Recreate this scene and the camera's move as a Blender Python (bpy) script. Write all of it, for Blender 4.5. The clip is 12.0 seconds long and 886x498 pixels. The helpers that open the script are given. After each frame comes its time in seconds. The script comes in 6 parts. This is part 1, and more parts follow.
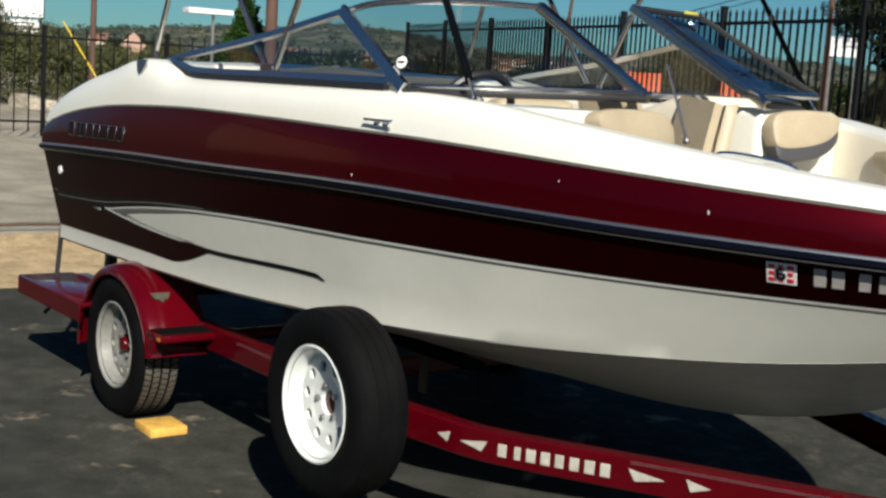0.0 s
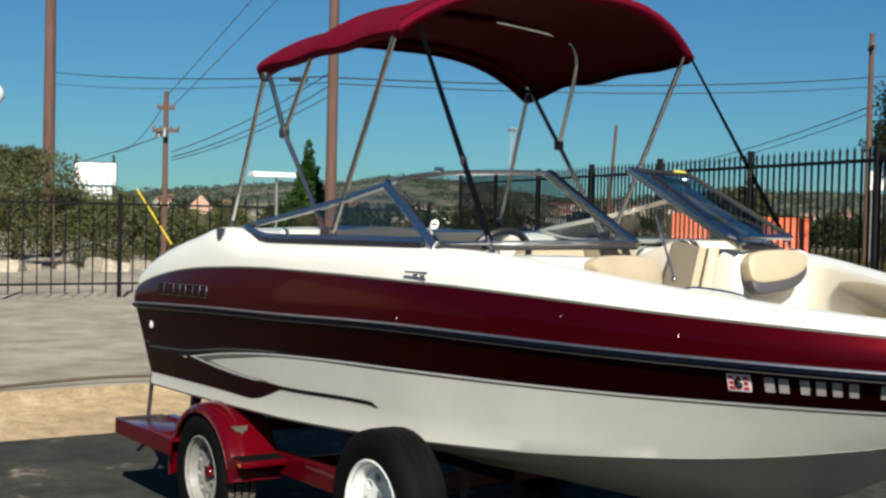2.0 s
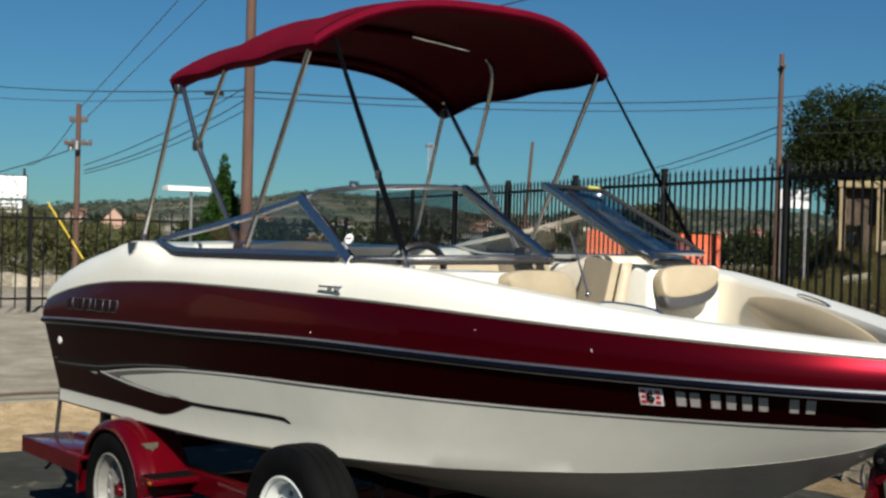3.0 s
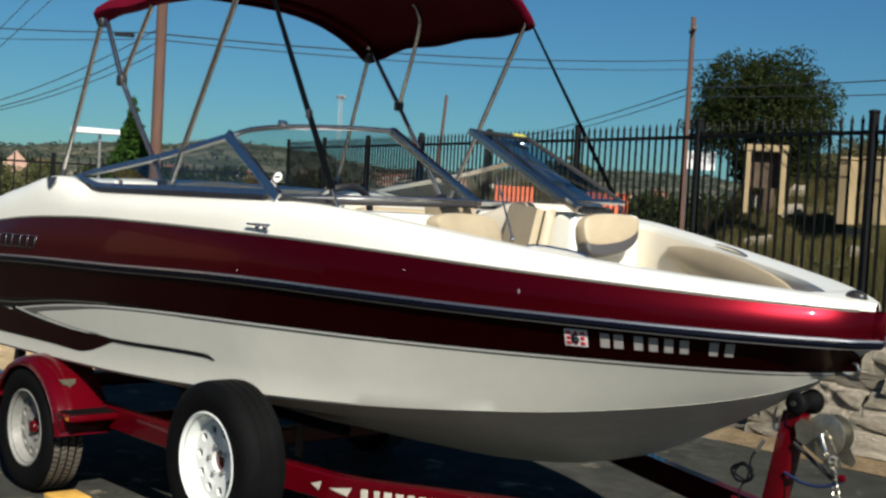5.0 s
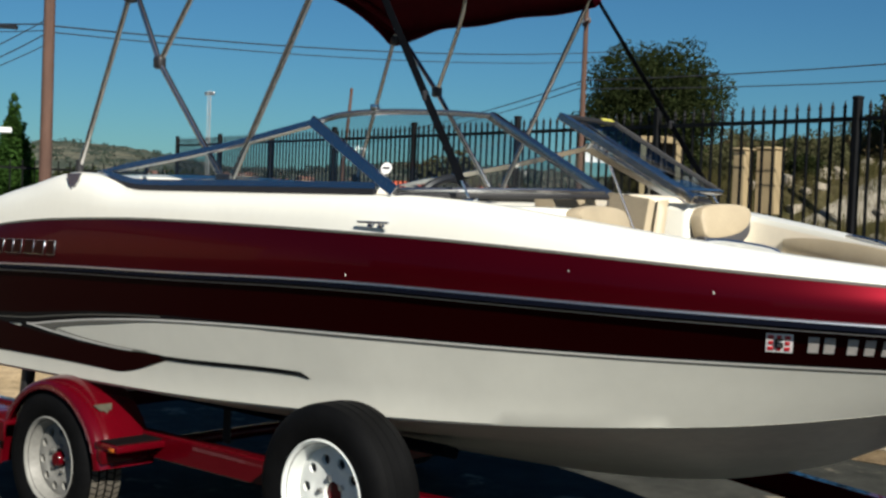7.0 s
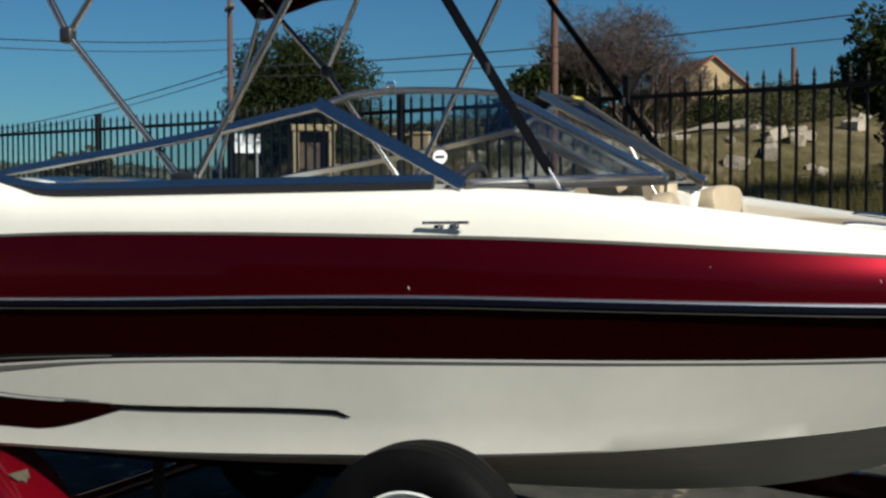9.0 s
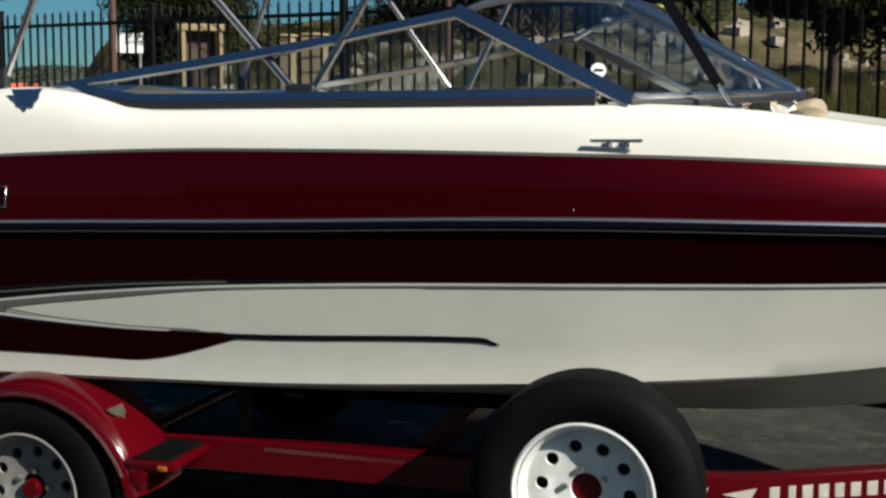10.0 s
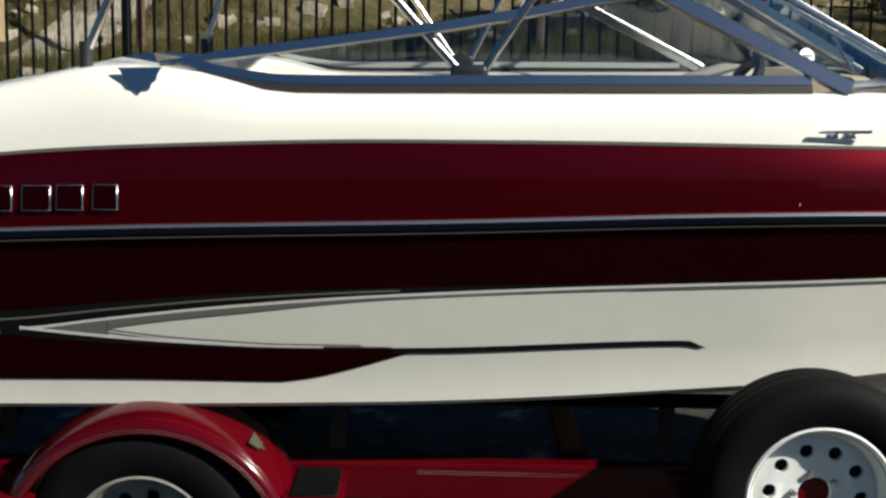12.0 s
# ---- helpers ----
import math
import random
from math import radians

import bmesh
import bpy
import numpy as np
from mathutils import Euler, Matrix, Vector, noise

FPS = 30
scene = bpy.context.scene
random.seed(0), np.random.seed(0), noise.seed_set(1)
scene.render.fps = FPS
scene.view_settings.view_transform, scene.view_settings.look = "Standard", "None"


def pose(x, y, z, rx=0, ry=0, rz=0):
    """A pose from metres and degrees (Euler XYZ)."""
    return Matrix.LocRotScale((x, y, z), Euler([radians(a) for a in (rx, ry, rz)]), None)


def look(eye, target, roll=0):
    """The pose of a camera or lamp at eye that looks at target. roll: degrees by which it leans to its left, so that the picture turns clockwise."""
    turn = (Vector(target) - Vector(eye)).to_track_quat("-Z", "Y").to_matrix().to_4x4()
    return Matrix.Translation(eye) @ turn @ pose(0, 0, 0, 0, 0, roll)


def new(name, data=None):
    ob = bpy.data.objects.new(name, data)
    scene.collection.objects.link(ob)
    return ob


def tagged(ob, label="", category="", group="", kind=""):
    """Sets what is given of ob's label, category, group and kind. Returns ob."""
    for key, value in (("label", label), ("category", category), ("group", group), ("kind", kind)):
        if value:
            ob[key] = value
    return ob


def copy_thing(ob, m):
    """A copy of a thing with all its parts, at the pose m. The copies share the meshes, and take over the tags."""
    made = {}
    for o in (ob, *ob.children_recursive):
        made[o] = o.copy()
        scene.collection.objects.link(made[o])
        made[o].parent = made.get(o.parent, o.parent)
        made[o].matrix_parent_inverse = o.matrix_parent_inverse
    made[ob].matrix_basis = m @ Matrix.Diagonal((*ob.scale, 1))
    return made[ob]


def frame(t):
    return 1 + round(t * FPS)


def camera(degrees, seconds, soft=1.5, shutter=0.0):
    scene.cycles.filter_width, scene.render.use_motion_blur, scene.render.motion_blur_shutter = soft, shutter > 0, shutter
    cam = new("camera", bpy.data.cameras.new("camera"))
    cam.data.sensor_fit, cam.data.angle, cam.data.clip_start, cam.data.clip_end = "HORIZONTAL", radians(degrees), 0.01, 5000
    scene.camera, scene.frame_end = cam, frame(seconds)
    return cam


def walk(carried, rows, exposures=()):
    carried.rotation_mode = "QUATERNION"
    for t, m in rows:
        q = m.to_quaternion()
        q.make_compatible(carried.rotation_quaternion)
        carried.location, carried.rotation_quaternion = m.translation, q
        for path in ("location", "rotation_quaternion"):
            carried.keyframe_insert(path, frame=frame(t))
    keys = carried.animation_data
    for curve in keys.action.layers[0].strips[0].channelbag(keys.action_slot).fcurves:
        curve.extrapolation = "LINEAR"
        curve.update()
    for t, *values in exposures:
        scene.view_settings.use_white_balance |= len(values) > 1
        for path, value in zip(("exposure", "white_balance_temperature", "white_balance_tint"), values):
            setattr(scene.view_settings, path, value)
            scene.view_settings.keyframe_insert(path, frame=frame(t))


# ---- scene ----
cam = camera(37.5, 12.0, soft=2.6)
# seconds, place in metres, turn in degrees
ROWS = [
    (0.0, 0.7085, -3.4517, 1.6027, 82.0283, -3.6909, 53.086),
    (0.5, 1.0335, -3.5036, 1.5767, 80.9556, -2.6296, 51.6137),
    (1.0, 1.272, -3.6431, 1.6164, 81.2664, -0.7281, 56.3466),
    (1.5, 1.4375, -3.8283, 1.6176, 84.227, -0.9455, 56.6852),
    (2.0, 1.5226, -3.8943, 1.6595, 88.3583, -1.3274, 55.6819),
    (2.5, 1.5387, -3.89, 1.6615, 90.0558, -1.8537, 53.8019),
    (3.0, 1.5157, -3.8766, 1.6539, 89.1475, -1.5894, 52.0579),
    (3.5, 1.5435, -3.9143, 1.6442, 88.6683, -1.5666, 51.4833),
    (5.5, 1.4322, -3.9798, 1.5806, 87.1507, -3.1835, 47.1031),
    (6.0, 1.1009, -4.0221, 1.5563, 87.4117, -1.8706, 47.2584),
    (6.5, 0.7345, -4.1705, 1.5296, 88.1268, -2.2817, 44.7119),
    (8.5, -0.9452, -4.4324, 1.5299, 85.0613, 0.0786, 27.3864),
    (9.0, -1.3387, -4.4829, 1.5066, 87.4702, 0.0399, 22.952),
    (9.5, -1.7725, -4.4429, 1.5092, 84.7966, -0.8403, 22.5917),
    (10.0, -2.2245, -4.5692, 1.5423, 83.1869, -0.2984, 16.4264),
    (10.5, -2.6063, -4.5205, 1.5139, 83.2179, -1.6651, 13.5042),
    (11.0, -3.0036, -4.4854, 1.504, 82.5135, 1.2448, 10.991),
    (11.5, -3.3894, -4.4827, 1.605, 80.7489, 1.708, 5.2998),
    (12.0, -3.8005, -4.4279, 1.645, 80.6646, -1.083, 0.0121),
]
walk(cam, [(t, pose(x, y, z, rx, ry, rz)) for t, x, y, z, rx, ry, rz in ROWS],
     exposures=[(0.0, -0.03), (0.5, -0.03), (1.0, 0.17), (1.5, 0.22), (2.0, 0.2), (2.5, -0.03), (3.5, -0.05), (5.5, 0.05), (6.5, 0.05), (8.5, -0.05), (9.5, -0.05), (10.0, -0.12), (10.5, -0.05), (11.0, 0.05), (12.0, 0.12)])

# ---- daylight ----
SUN_AZ, SUN_EL = radians(-25.0), radians(34.0)   # from +x towards -y
world = bpy.data.worlds.new("sky")
scene.world = world
world.use_nodes = True
wn = world.node_tree.nodes
sky = wn.new("ShaderNodeTexSky")
sky.sky_type = "NISHITA"
sky.sun_disc = False
sky.sun_elevation = SUN_EL
sky.sun_rotation = radians(90.0) - SUN_AZ
sky.air_density, sky.dust_density, sky.ozone_density = 1.0, 0.0, 1.6
wn["Background"].inputs[1].default_value = 0.045
tint = wn.new("ShaderNodeMix")                  # deep dry-air blue
tint.data_type, tint.blend_type = "RGBA", "MULTIPLY"
tint.inputs[0].default_value = 1.0
tint.inputs[7].default_value = (0.37, 0.83, 1.2, 1)
world.node_tree.links.new(sky.outputs[0], tint.inputs[6])
world.node_tree.links.new(tint.outputs[2], wn["Background"].inputs[0])
sun_data = bpy.data.lights.new("sun", "SUN")
sun_data.energy, sun_data.angle, sun_data.color = 7.7, radians(0.55), (1.0, 0.94, 0.83)
sun = new("sun", sun_data)
sun_dir = Vector((math.cos(SUN_EL) * math.cos(SUN_AZ), math.cos(SUN_EL) * math.sin(SUN_AZ), math.sin(SUN_EL)))
sun.matrix_world = look(sun_dir * 60, (0, 0, 0))
scene.view_settings.exposure = 0.0

# ---- materials ----
def material(name, color, rough=0.5, metal=0.0, coat=0.0, spec=None, coat_rough=0.03):
    m = bpy.data.materials.new(name)
    m.use_nodes = True
    b = m.node_tree.nodes["Principled BSDF"]
    b.inputs["Base Color"].default_value = (*color, 1)
    b.inputs["Roughness"].default_value = rough
    b.inputs["Metallic"].default_value = metal
    b.inputs["Coat Weight"].default_value = coat
    b.inputs["Coat Roughness"].default_value = coat_rough
    if spec is not None:
        b.inputs["Specular IOR Level"].default_value = spec
    return m


def noise_node(m, scale, detail=4.0, rough=0.6, stretch=None):
    nt = m.node_tree
    tc = nt.nodes.new("ShaderNodeTexCoord")
    mp = nt.nodes.new("ShaderNodeMapping")
    if stretch:
        mp.inputs["Scale"].default_value = stretch
    n = nt.nodes.new("ShaderNodeTexNoise")
    n.inputs["Scale"].default_value, n.inputs["Detail"].default_value, n.inputs["Roughness"].default_value = scale, detail, rough
    nt.links.new(tc.outputs["Object"], mp.inputs["Vector"])
    nt.links.new(mp.outputs["Vector"], n.inputs["Vector"])
    return n


def ramp(m, source, stops):
    r = m.node_tree.nodes.new("ShaderNodeValToRGB")
    els = r.color_ramp.elements
    while len(els) < len(stops):
        els.new(0.5)
    for e, (p, c) in zip(els, stops):
        e.position, e.color = p, (*c, 1)
    m.node_tree.links.new(source, r.inputs["Fac"])
    return r


def mix_color(m, a, b, fac, mode="MIX"):
    n = m.node_tree.nodes.new("ShaderNodeMix")
    n.data_type, n.blend_type = "RGBA", mode
    for sock, v in ((n.inputs[0], fac), (n.inputs[6], a), (n.inputs[7], b)):
        if isinstance(v, bpy.types.NodeSocket):
            m.node_tree.links.new(v, sock)
        elif isinstance(v, (int, float)):
            sock.default_value = v
        else:
            sock.default_value = (*v, 1)
    return n.outputs[2]


def base(m):
    return m.node_tree.nodes["Principled BSDF"].inputs["Base Color"]


def bump(m, source, strength, dist=0.01):
    n = m.node_tree.nodes.new("ShaderNodeBump")
    n.inputs["Strength"].default_value, n.inputs["Distance"].default_value = strength, dist
    m.node_tree.links.new(source, n.inputs["Height"])
    m.node_tree.links.new(n.outputs["Normal"], m.node_tree.nodes["Principled BSDF"].inputs["Normal"])
    return n


def varied(name, color, rough, scale=6.0, amount=0.25, fine=60.0, relief=0.0, dist=0.005, stretch=None, **kw):
    """Paint or stone whose tone drifts at two scales, with a fine relief and uneven gloss."""
    m = material(name, color, rough, **kw)
    n1, n2 = noise_node(m, scale, 5, stretch=stretch), noise_node(m, fine, 3, stretch=stretch)
    lo, hi = [c * (1 - amount) for c in color], [min(1, c * (1 + amount)) for c in color]
    r1 = ramp(m, n1.outputs["Fac"], [(0.3, lo), (0.7, hi)])
    r2 = ramp(m, n2.outputs["Fac"], [(0.3, (1 - amount * 0.6,) * 3), (0.7, (1 + amount * 0.3,) * 3)])
    m.node_tree.links.new(mix_color(m, r1.outputs[0], r2.outputs[0], 1.0, "MULTIPLY"), base(m))
    if relief:
        bump(m, n2.outputs["Fac"], relief, dist)
    return m


def random_tone(m, spread):
    """Each piece its own tone."""
    nt = m.node_tree
    info = nt.nodes.new("ShaderNodeObjectInfo")
    r = ramp(m, info.outputs["Random"], [(0.0, (1 - spread,) * 3), (1.0, (1 + spread,) * 3)])
    old = base(m).links[0].from_socket if base(m).links else tuple(base(m).default_value)[:3]
    nt.links.new(mix_color(m, old, r.outputs[0], 1.0, "MULTIPLY"), base(m))
    return m


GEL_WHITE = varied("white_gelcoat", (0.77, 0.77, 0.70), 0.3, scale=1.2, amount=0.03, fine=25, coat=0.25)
# Deck's white gelcoat, greyed: the dimmer light on the hull put into the colour.
HULL_WHITE = varied("shaded_white_gelcoat", (0.50, 0.505, 0.455), 0.38, scale=0.9, amount=0.05, fine=14, coat=0.15)
# Same gelcoat, paler and warmer: light off the ground put into the colour.
HULL_BOTTOM = varied("bounce_lit_bottom_gelcoat", (0.66, 0.62, 0.54), 0.30, scale=1.6, amount=0.14, fine=30, coat=0.2, stretch=(0.5, 1, 2))
GEL_CREAM = varied("cream_gelcoat", (0.72, 0.66, 0.54), 0.4, scale=3, amount=0.05, fine=40)
MAROON = varied("maroon_gelcoat", (0.078, 0.0003, 0.0045), 0.34, scale=2, amount=0.06, fine=900, metal=0.75, coat=0.16, spec=0.15)
# Maroon again, near black: shade on the flared side put into the colour.
DARK_MAROON = varied("dark_shaded_maroon_gelcoat", (0.017, 0.0002, 0.0004), 0.3, scale=2, amount=0.06, fine=900, metal=0.6, coat=0.045, spec=0.1)
BLACK_LINE = material("black_tape", (0.004, 0.0042, 0.005), 0.35, spec=0.2)
SILVER_LINE = material("silver_tape", (0.5, 0.5, 0.48), 0.35)
GREY_LINE = material("grey_tape", (0.10, 0.10, 0.09), 0.4)
RAIL_BLACK = material("black_vinyl_rail", (0.003, 0.004, 0.009), 0.3, spec=0.1)
BRIGHT_STEEL = material("satin_steel_moulding", (0.78, 0.78, 0.80), 0.36, metal=1.0)
CHROME = material("polished_steel", (0.72, 0.73, 0.74), 0.16, metal=1.0)
TUBE_STEEL = varied("brushed_tube", (0.52, 0.51, 0.50), 0.24, scale=8, amount=0.12, fine=90, metal=1.0)
FRAME_ALU = varied("dark_anodised_aluminium", (0.47, 0.475, 0.48), 0.24, scale=4, amount=0.08, fine=80, metal=1.0)
GASKET = material("black_rubber_gasket", (0.012, 0.012, 0.014), 0.55)
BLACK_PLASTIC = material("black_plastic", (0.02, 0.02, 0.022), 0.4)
VINYL_TAN = varied("tan_vinyl", (0.40, 0.335, 0.23), 0.5, scale=5, amount=0.10, fine=120, relief=0.1, dist=0.001)
VINYL_GREY = varied("charcoal_vinyl", (0.06, 0.06, 0.065), 0.42, scale=5, amount=0.12, fine=120)
CARPET = varied("beige_carpet", (0.26, 0.21, 0.15), 0.95, scale=4, amount=0.2, fine=200, relief=0.4, dist=0.004)
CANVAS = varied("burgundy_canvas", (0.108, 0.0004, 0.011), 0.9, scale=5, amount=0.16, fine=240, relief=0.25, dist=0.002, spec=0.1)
# Same canvas, darkened: the shade under the canopy put into the colour.
CANVAS_SHADED = varied("shaded_burgundy_canvas", (0.034, 0.0004, 0.003), 0.9, scale=5, amount=0.2, fine=240, spec=0.08)
STRIPE_MAUVE = material("faded_mauve_tape", (0.17, 0.085, 0.095), 0.5)
WEBBING = varied("black_webbing", (0.004, 0.005, 0.007), 0.9, scale=12, amount=0.2, fine=200, spec=0.05)
RUBBER = varied("tyre_rubber", (0.0036, 0.0038, 0.0042), 0.66, scale=7, amount=0.3, fine=70, relief=0.15, dist=0.002, spec=0.08)
TREAD = varied("worn_tyre_tread", (0.075, 0.068, 0.055), 0.85, scale=9, amount=0.3, fine=80, relief=0.2, dist=0.002)
RIM_WHITE = varied("white_painted_steel", (0.66, 0.69, 0.67), 0.36, scale=9, amount=0.08, fine=60, coat=0.25)
GALV = varied("galvanised_steel", (0.45, 0.45, 0.44), 0.4, scale=14, amount=0.25, fine=70, metal=0.9)
ZINC = varied("dull_zinc_plate", (0.40, 0.38, 0.31), 0.35, scale=12, amount=0.3, fine=60, metal=0.9)
TRAILER_RED = varied("red_trailer_paint", (0.066, 0.0005, 0.0032), 0.17, scale=3, amount=0.14, fine=90, coat=0.4, spec=0.2)
DECAL_LIGHT = varied("faded_silver_decal", (0.40, 0.385, 0.33), 0.5, scale=20, amount=0.2, fine=90)
AMBER = material("amber_lens", (0.30, 0.075, 0.004), 0.2, coat=0.5)
SHIELD_GREY = varied("dull_green_grey_decal", (0.062, 0.060, 0.042), 0.5, scale=30, amount=0.3, fine=120)
# Dull silver paint, darker still: the fender's shade put into the colour.
RIM_STEEL = varied("dull_shaded_silver_steel", (0.21, 0.21, 0.195), 0.5, scale=9, amount=0.22, fine=60, spec=0.3)
WHITE_PLASTIC = material("white_plastic", (0.8, 0.8, 0.8), 0.4)
LETTER_GREY = varied("silver_vinyl_letter", (0.42, 0.40, 0.38), 0.45, scale=30, amount=0.12, fine=90)
STICKER_RED = material("red_sticker", (0.55, 0.02, 0.03), 0.5)
WOOD_YELLOW = varied("yellow_painted_wood", (0.62, 0.36, 0.07), 0.75, scale=14, amount=0.22, fine=80, relief=0.25, dist=0.003)
IRON_BLACK = varied("black_fence_paint", (0.006, 0.0065, 0.0075), 0.6, scale=9, amount=0.3, fine=60, spec=0.15)
POLE_WOOD = varied("weathered_pole_wood", (0.095, 0.052, 0.038), 0.9, scale=2, amount=0.3, fine=30, relief=0.4, dist=0.01, stretch=(6, 6, 0.5))
BLUE_LEAD = material("dark_blue_lead", (0.012, 0.025, 0.075), 0.4)
WIRE = material("dark_cable", (0.02, 0.022, 0.025), 0.7)
SIGN_WHITE = varied("white_sign_face", (0.72, 0.74, 0.76), 0.5, scale=2, amount=0.05, fine=20)
ORANGE = varied("orange_barrier_plastic", (0.62, 0.10, 0.03), 0.6, scale=3, amount=0.15, fine=20)


def glass(name, tint, rough=0.0, clear=0.85):
    """A thin tinted sheet: part of the light goes straight through, a Fresnel share is mirrored."""
    m = bpy.data.materials.new(name)
    m.use_nodes = True
    nt = m.node_tree
    nt.nodes.remove(nt.nodes["Principled BSDF"])
    out = nt.nodes["Material Output"]
    tr, gl, mx, lw, pw, ad = (nt.nodes.new(k) for k in ("ShaderNodeBsdfTransparent", "ShaderNodeBsdfGlossy", "ShaderNodeMixShader", "ShaderNodeLayerWeight", "ShaderNodeMath", "ShaderNodeMath"))
    tr.inputs[0].default_value = (*tint, 1)
    gl.inputs["Roughness"].default_value = rough
    lw.inputs["Blend"].default_value = 0.5
    pw.operation, ad.operation = "POWER", "MULTIPLY_ADD"
    pw.inputs[1].default_value = 4.0
    ad.inputs[1].default_value, ad.inputs[2].default_value = 0.65, 0.06
    nt.links.new(lw.outputs["Facing"], pw.inputs[0])
    nt.links.new(pw.outputs[0], ad.inputs[0])
    nt.links.new(ad.outputs[0], mx.inputs[0])
    nt.links.new(tr.outputs[0], mx.inputs[1])
    nt.links.new(gl.outputs[0], mx.inputs[2])
    nt.links.new(mx.outputs[0], out.inputs[0])
    return m


# Darker for two overlapped panes; its blue stands in for mirrored sky.
GLASS_DARK = glass("sky_tinted_smoked_glass", (0.30, 0.40, 0.50))
GLASS = glass("smoked_windshield_glass", (0.74, 0.79, 0.80))
CAR_GLASS = glass("dark_car_glass", (0.10, 0.11, 0.12))


def ground_material(name, tones, scale, fine, rough, relief, dist, specks=None):
    m = material(name, tones[1], rough, spec=0.03)
    n1, n2, n3 = noise_node(m, scale, 8, 0.65), noise_node(m, fine, 4, 0.7), noise_node(m, scale * 6, 6, 0.6)
    r1 = ramp(m, n1.outputs["Fac"], [(0.32, tones[0]), (0.5, tones[1]), (0.68, tones[2])])
    r3 = ramp(m, n3.outputs["Fac"], [(0.35, (0.78,) * 3), (0.65, (1.18,) * 3)])
    r2 = ramp(m, n2.outputs["Fac"], [(0.35, (0.72,) * 3), (0.65, (1.25,) * 3)])
    c = mix_color(m, mix_color(m, r1.outputs[0], r3.outputs[0], 1.0, "MULTIPLY"), r2.outputs[0], 1.0, "MULTIPLY")
    if specks:
        vo = noise_node(m, specks[1], 6, 0.75)
        r4 = ramp(m, vo.outputs["Fac"], [(specks[2], (0, 0, 0)), (specks[2] + 0.06, (1, 1, 1))])
        c = mix_color(m, c, specks[0], r4.outputs[0])
    m.node_tree.links.new(c, base(m))
    bump(m, n2.outputs["Fac"], relief, dist)
    return m


ASPHALT = ground_material("old_asphalt", ((0.029, 0.031, 0.028), (0.042, 0.044, 0.039), (0.060, 0.060, 0.052)), 0.9, 130, 0.85, 0.5, 0.006, ((0.13, 0.12, 0.095), 2.3, 0.62))


def weather_asphalt(m):
    """Dusty scuffs, a pale spill and broken cracks with dry grit in them."""
    nt = m.node_tree
    c = base(m).links[0].from_socket
    big, grit = noise_node(m, 0.55, 3, 0.5), noise_node(m, 9.0, 8, 0.8)
    where = ramp(m, big.outputs["Fac"], [(0.48, (0, 0, 0)), (0.66, (1, 1, 1))])
    speck = ramp(m, grit.outputs["Fac"], [(0.50, (0, 0, 0)), (0.66, (1, 1, 1))])
    scuff = mix_color(m, where.outputs[0], speck.outputs[0], 1.0, "MULTIPLY")
    soft = mix_color(m, scuff, (0.45, 0.45, 0.45), 1.0, "MULTIPLY")
    c = mix_color(m, c, (0.21, 0.195, 0.155), soft)
    tc = nt.nodes.new("ShaderNodeTexCoord")
    warp = noise_node(m, 1.6, 5, 0.65)
    add = nt.nodes.new("ShaderNodeMix")
    add.data_type, add.blend_type = "RGBA", "ADD"
    add.inputs[0].default_value = 0.9
    nt.links.new(tc.outputs["Object"], add.inputs[6])
    nt.links.new(warp.outputs["Color"], add.inputs[7])
    vo = nt.nodes.new("ShaderNodeTexVoronoi")
    vo.feature = "DISTANCE_TO_EDGE"
    vo.inputs["Scale"].default_value = 0.42
    nt.links.new(add.outputs[2], vo.inputs["Vector"])
    crack = ramp(m, vo.outputs["Distance"], [(0.0, (1, 1, 1)), (0.012, (0.7, 0.7, 0.7)), (0.03, (0, 0, 0))])
    broken = ramp(m, noise_node(m, 3.1, 4, 0.7).outputs["Fac"], [(0.55, (0, 0, 0)), (0.64, (1, 1, 1))])
    c = mix_color(m, c, (0.24, 0.21, 0.155), mix_color(m, crack.outputs[0], broken.outputs[0], 1.0, "MULTIPLY"))
    nt.links.new(c, base(m))


weather_asphalt(ASPHALT)
CONCRETE = ground_material("worn_concrete", ((0.225, 0.21, 0.17), (0.275, 0.254, 0.206), (0.325, 0.30, 0.243)), 0.4, 60, 0.9, 0.3, 0.005)
STREET = ground_material("worn_street_asphalt", ((0.10, 0.096, 0.086), (0.14, 0.133, 0.118), (0.18, 0.17, 0.15)), 0.5, 40, 0.9, 0.3, 0.006)
KERB = ground_material("tan_kerb_concrete", ((0.29, 0.22, 0.13), (0.36, 0.275, 0.165), (0.42, 0.325, 0.205)), 1.2, 60, 0.9, 0.3, 0.005)
DIRT = ground_material("dry_dirt", ((0.12, 0.085, 0.05), (0.20, 0.15, 0.09), (0.28, 0.22, 0.14)), 1.0, 45, 0.95, 0.6, 0.02)
GRAVEL = ground_material("pale_gravel", ((0.20, 0.18, 0.15), (0.28, 0.255, 0.21), (0.36, 0.33, 0.28)), 0.35, 30, 0.95, 0.6, 0.02)
GRASS_SOIL = ground_material("grassy_soil", ((0.045, 0.044, 0.018), (0.085, 0.075, 0.038), (0.15, 0.125, 0.075)), 0.6, 25, 0.95, 0.7, 0.03)
# Far hill tones lifted: the haze of distance put into the colour.
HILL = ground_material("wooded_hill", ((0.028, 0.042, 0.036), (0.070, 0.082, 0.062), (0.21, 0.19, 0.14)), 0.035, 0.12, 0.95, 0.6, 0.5)
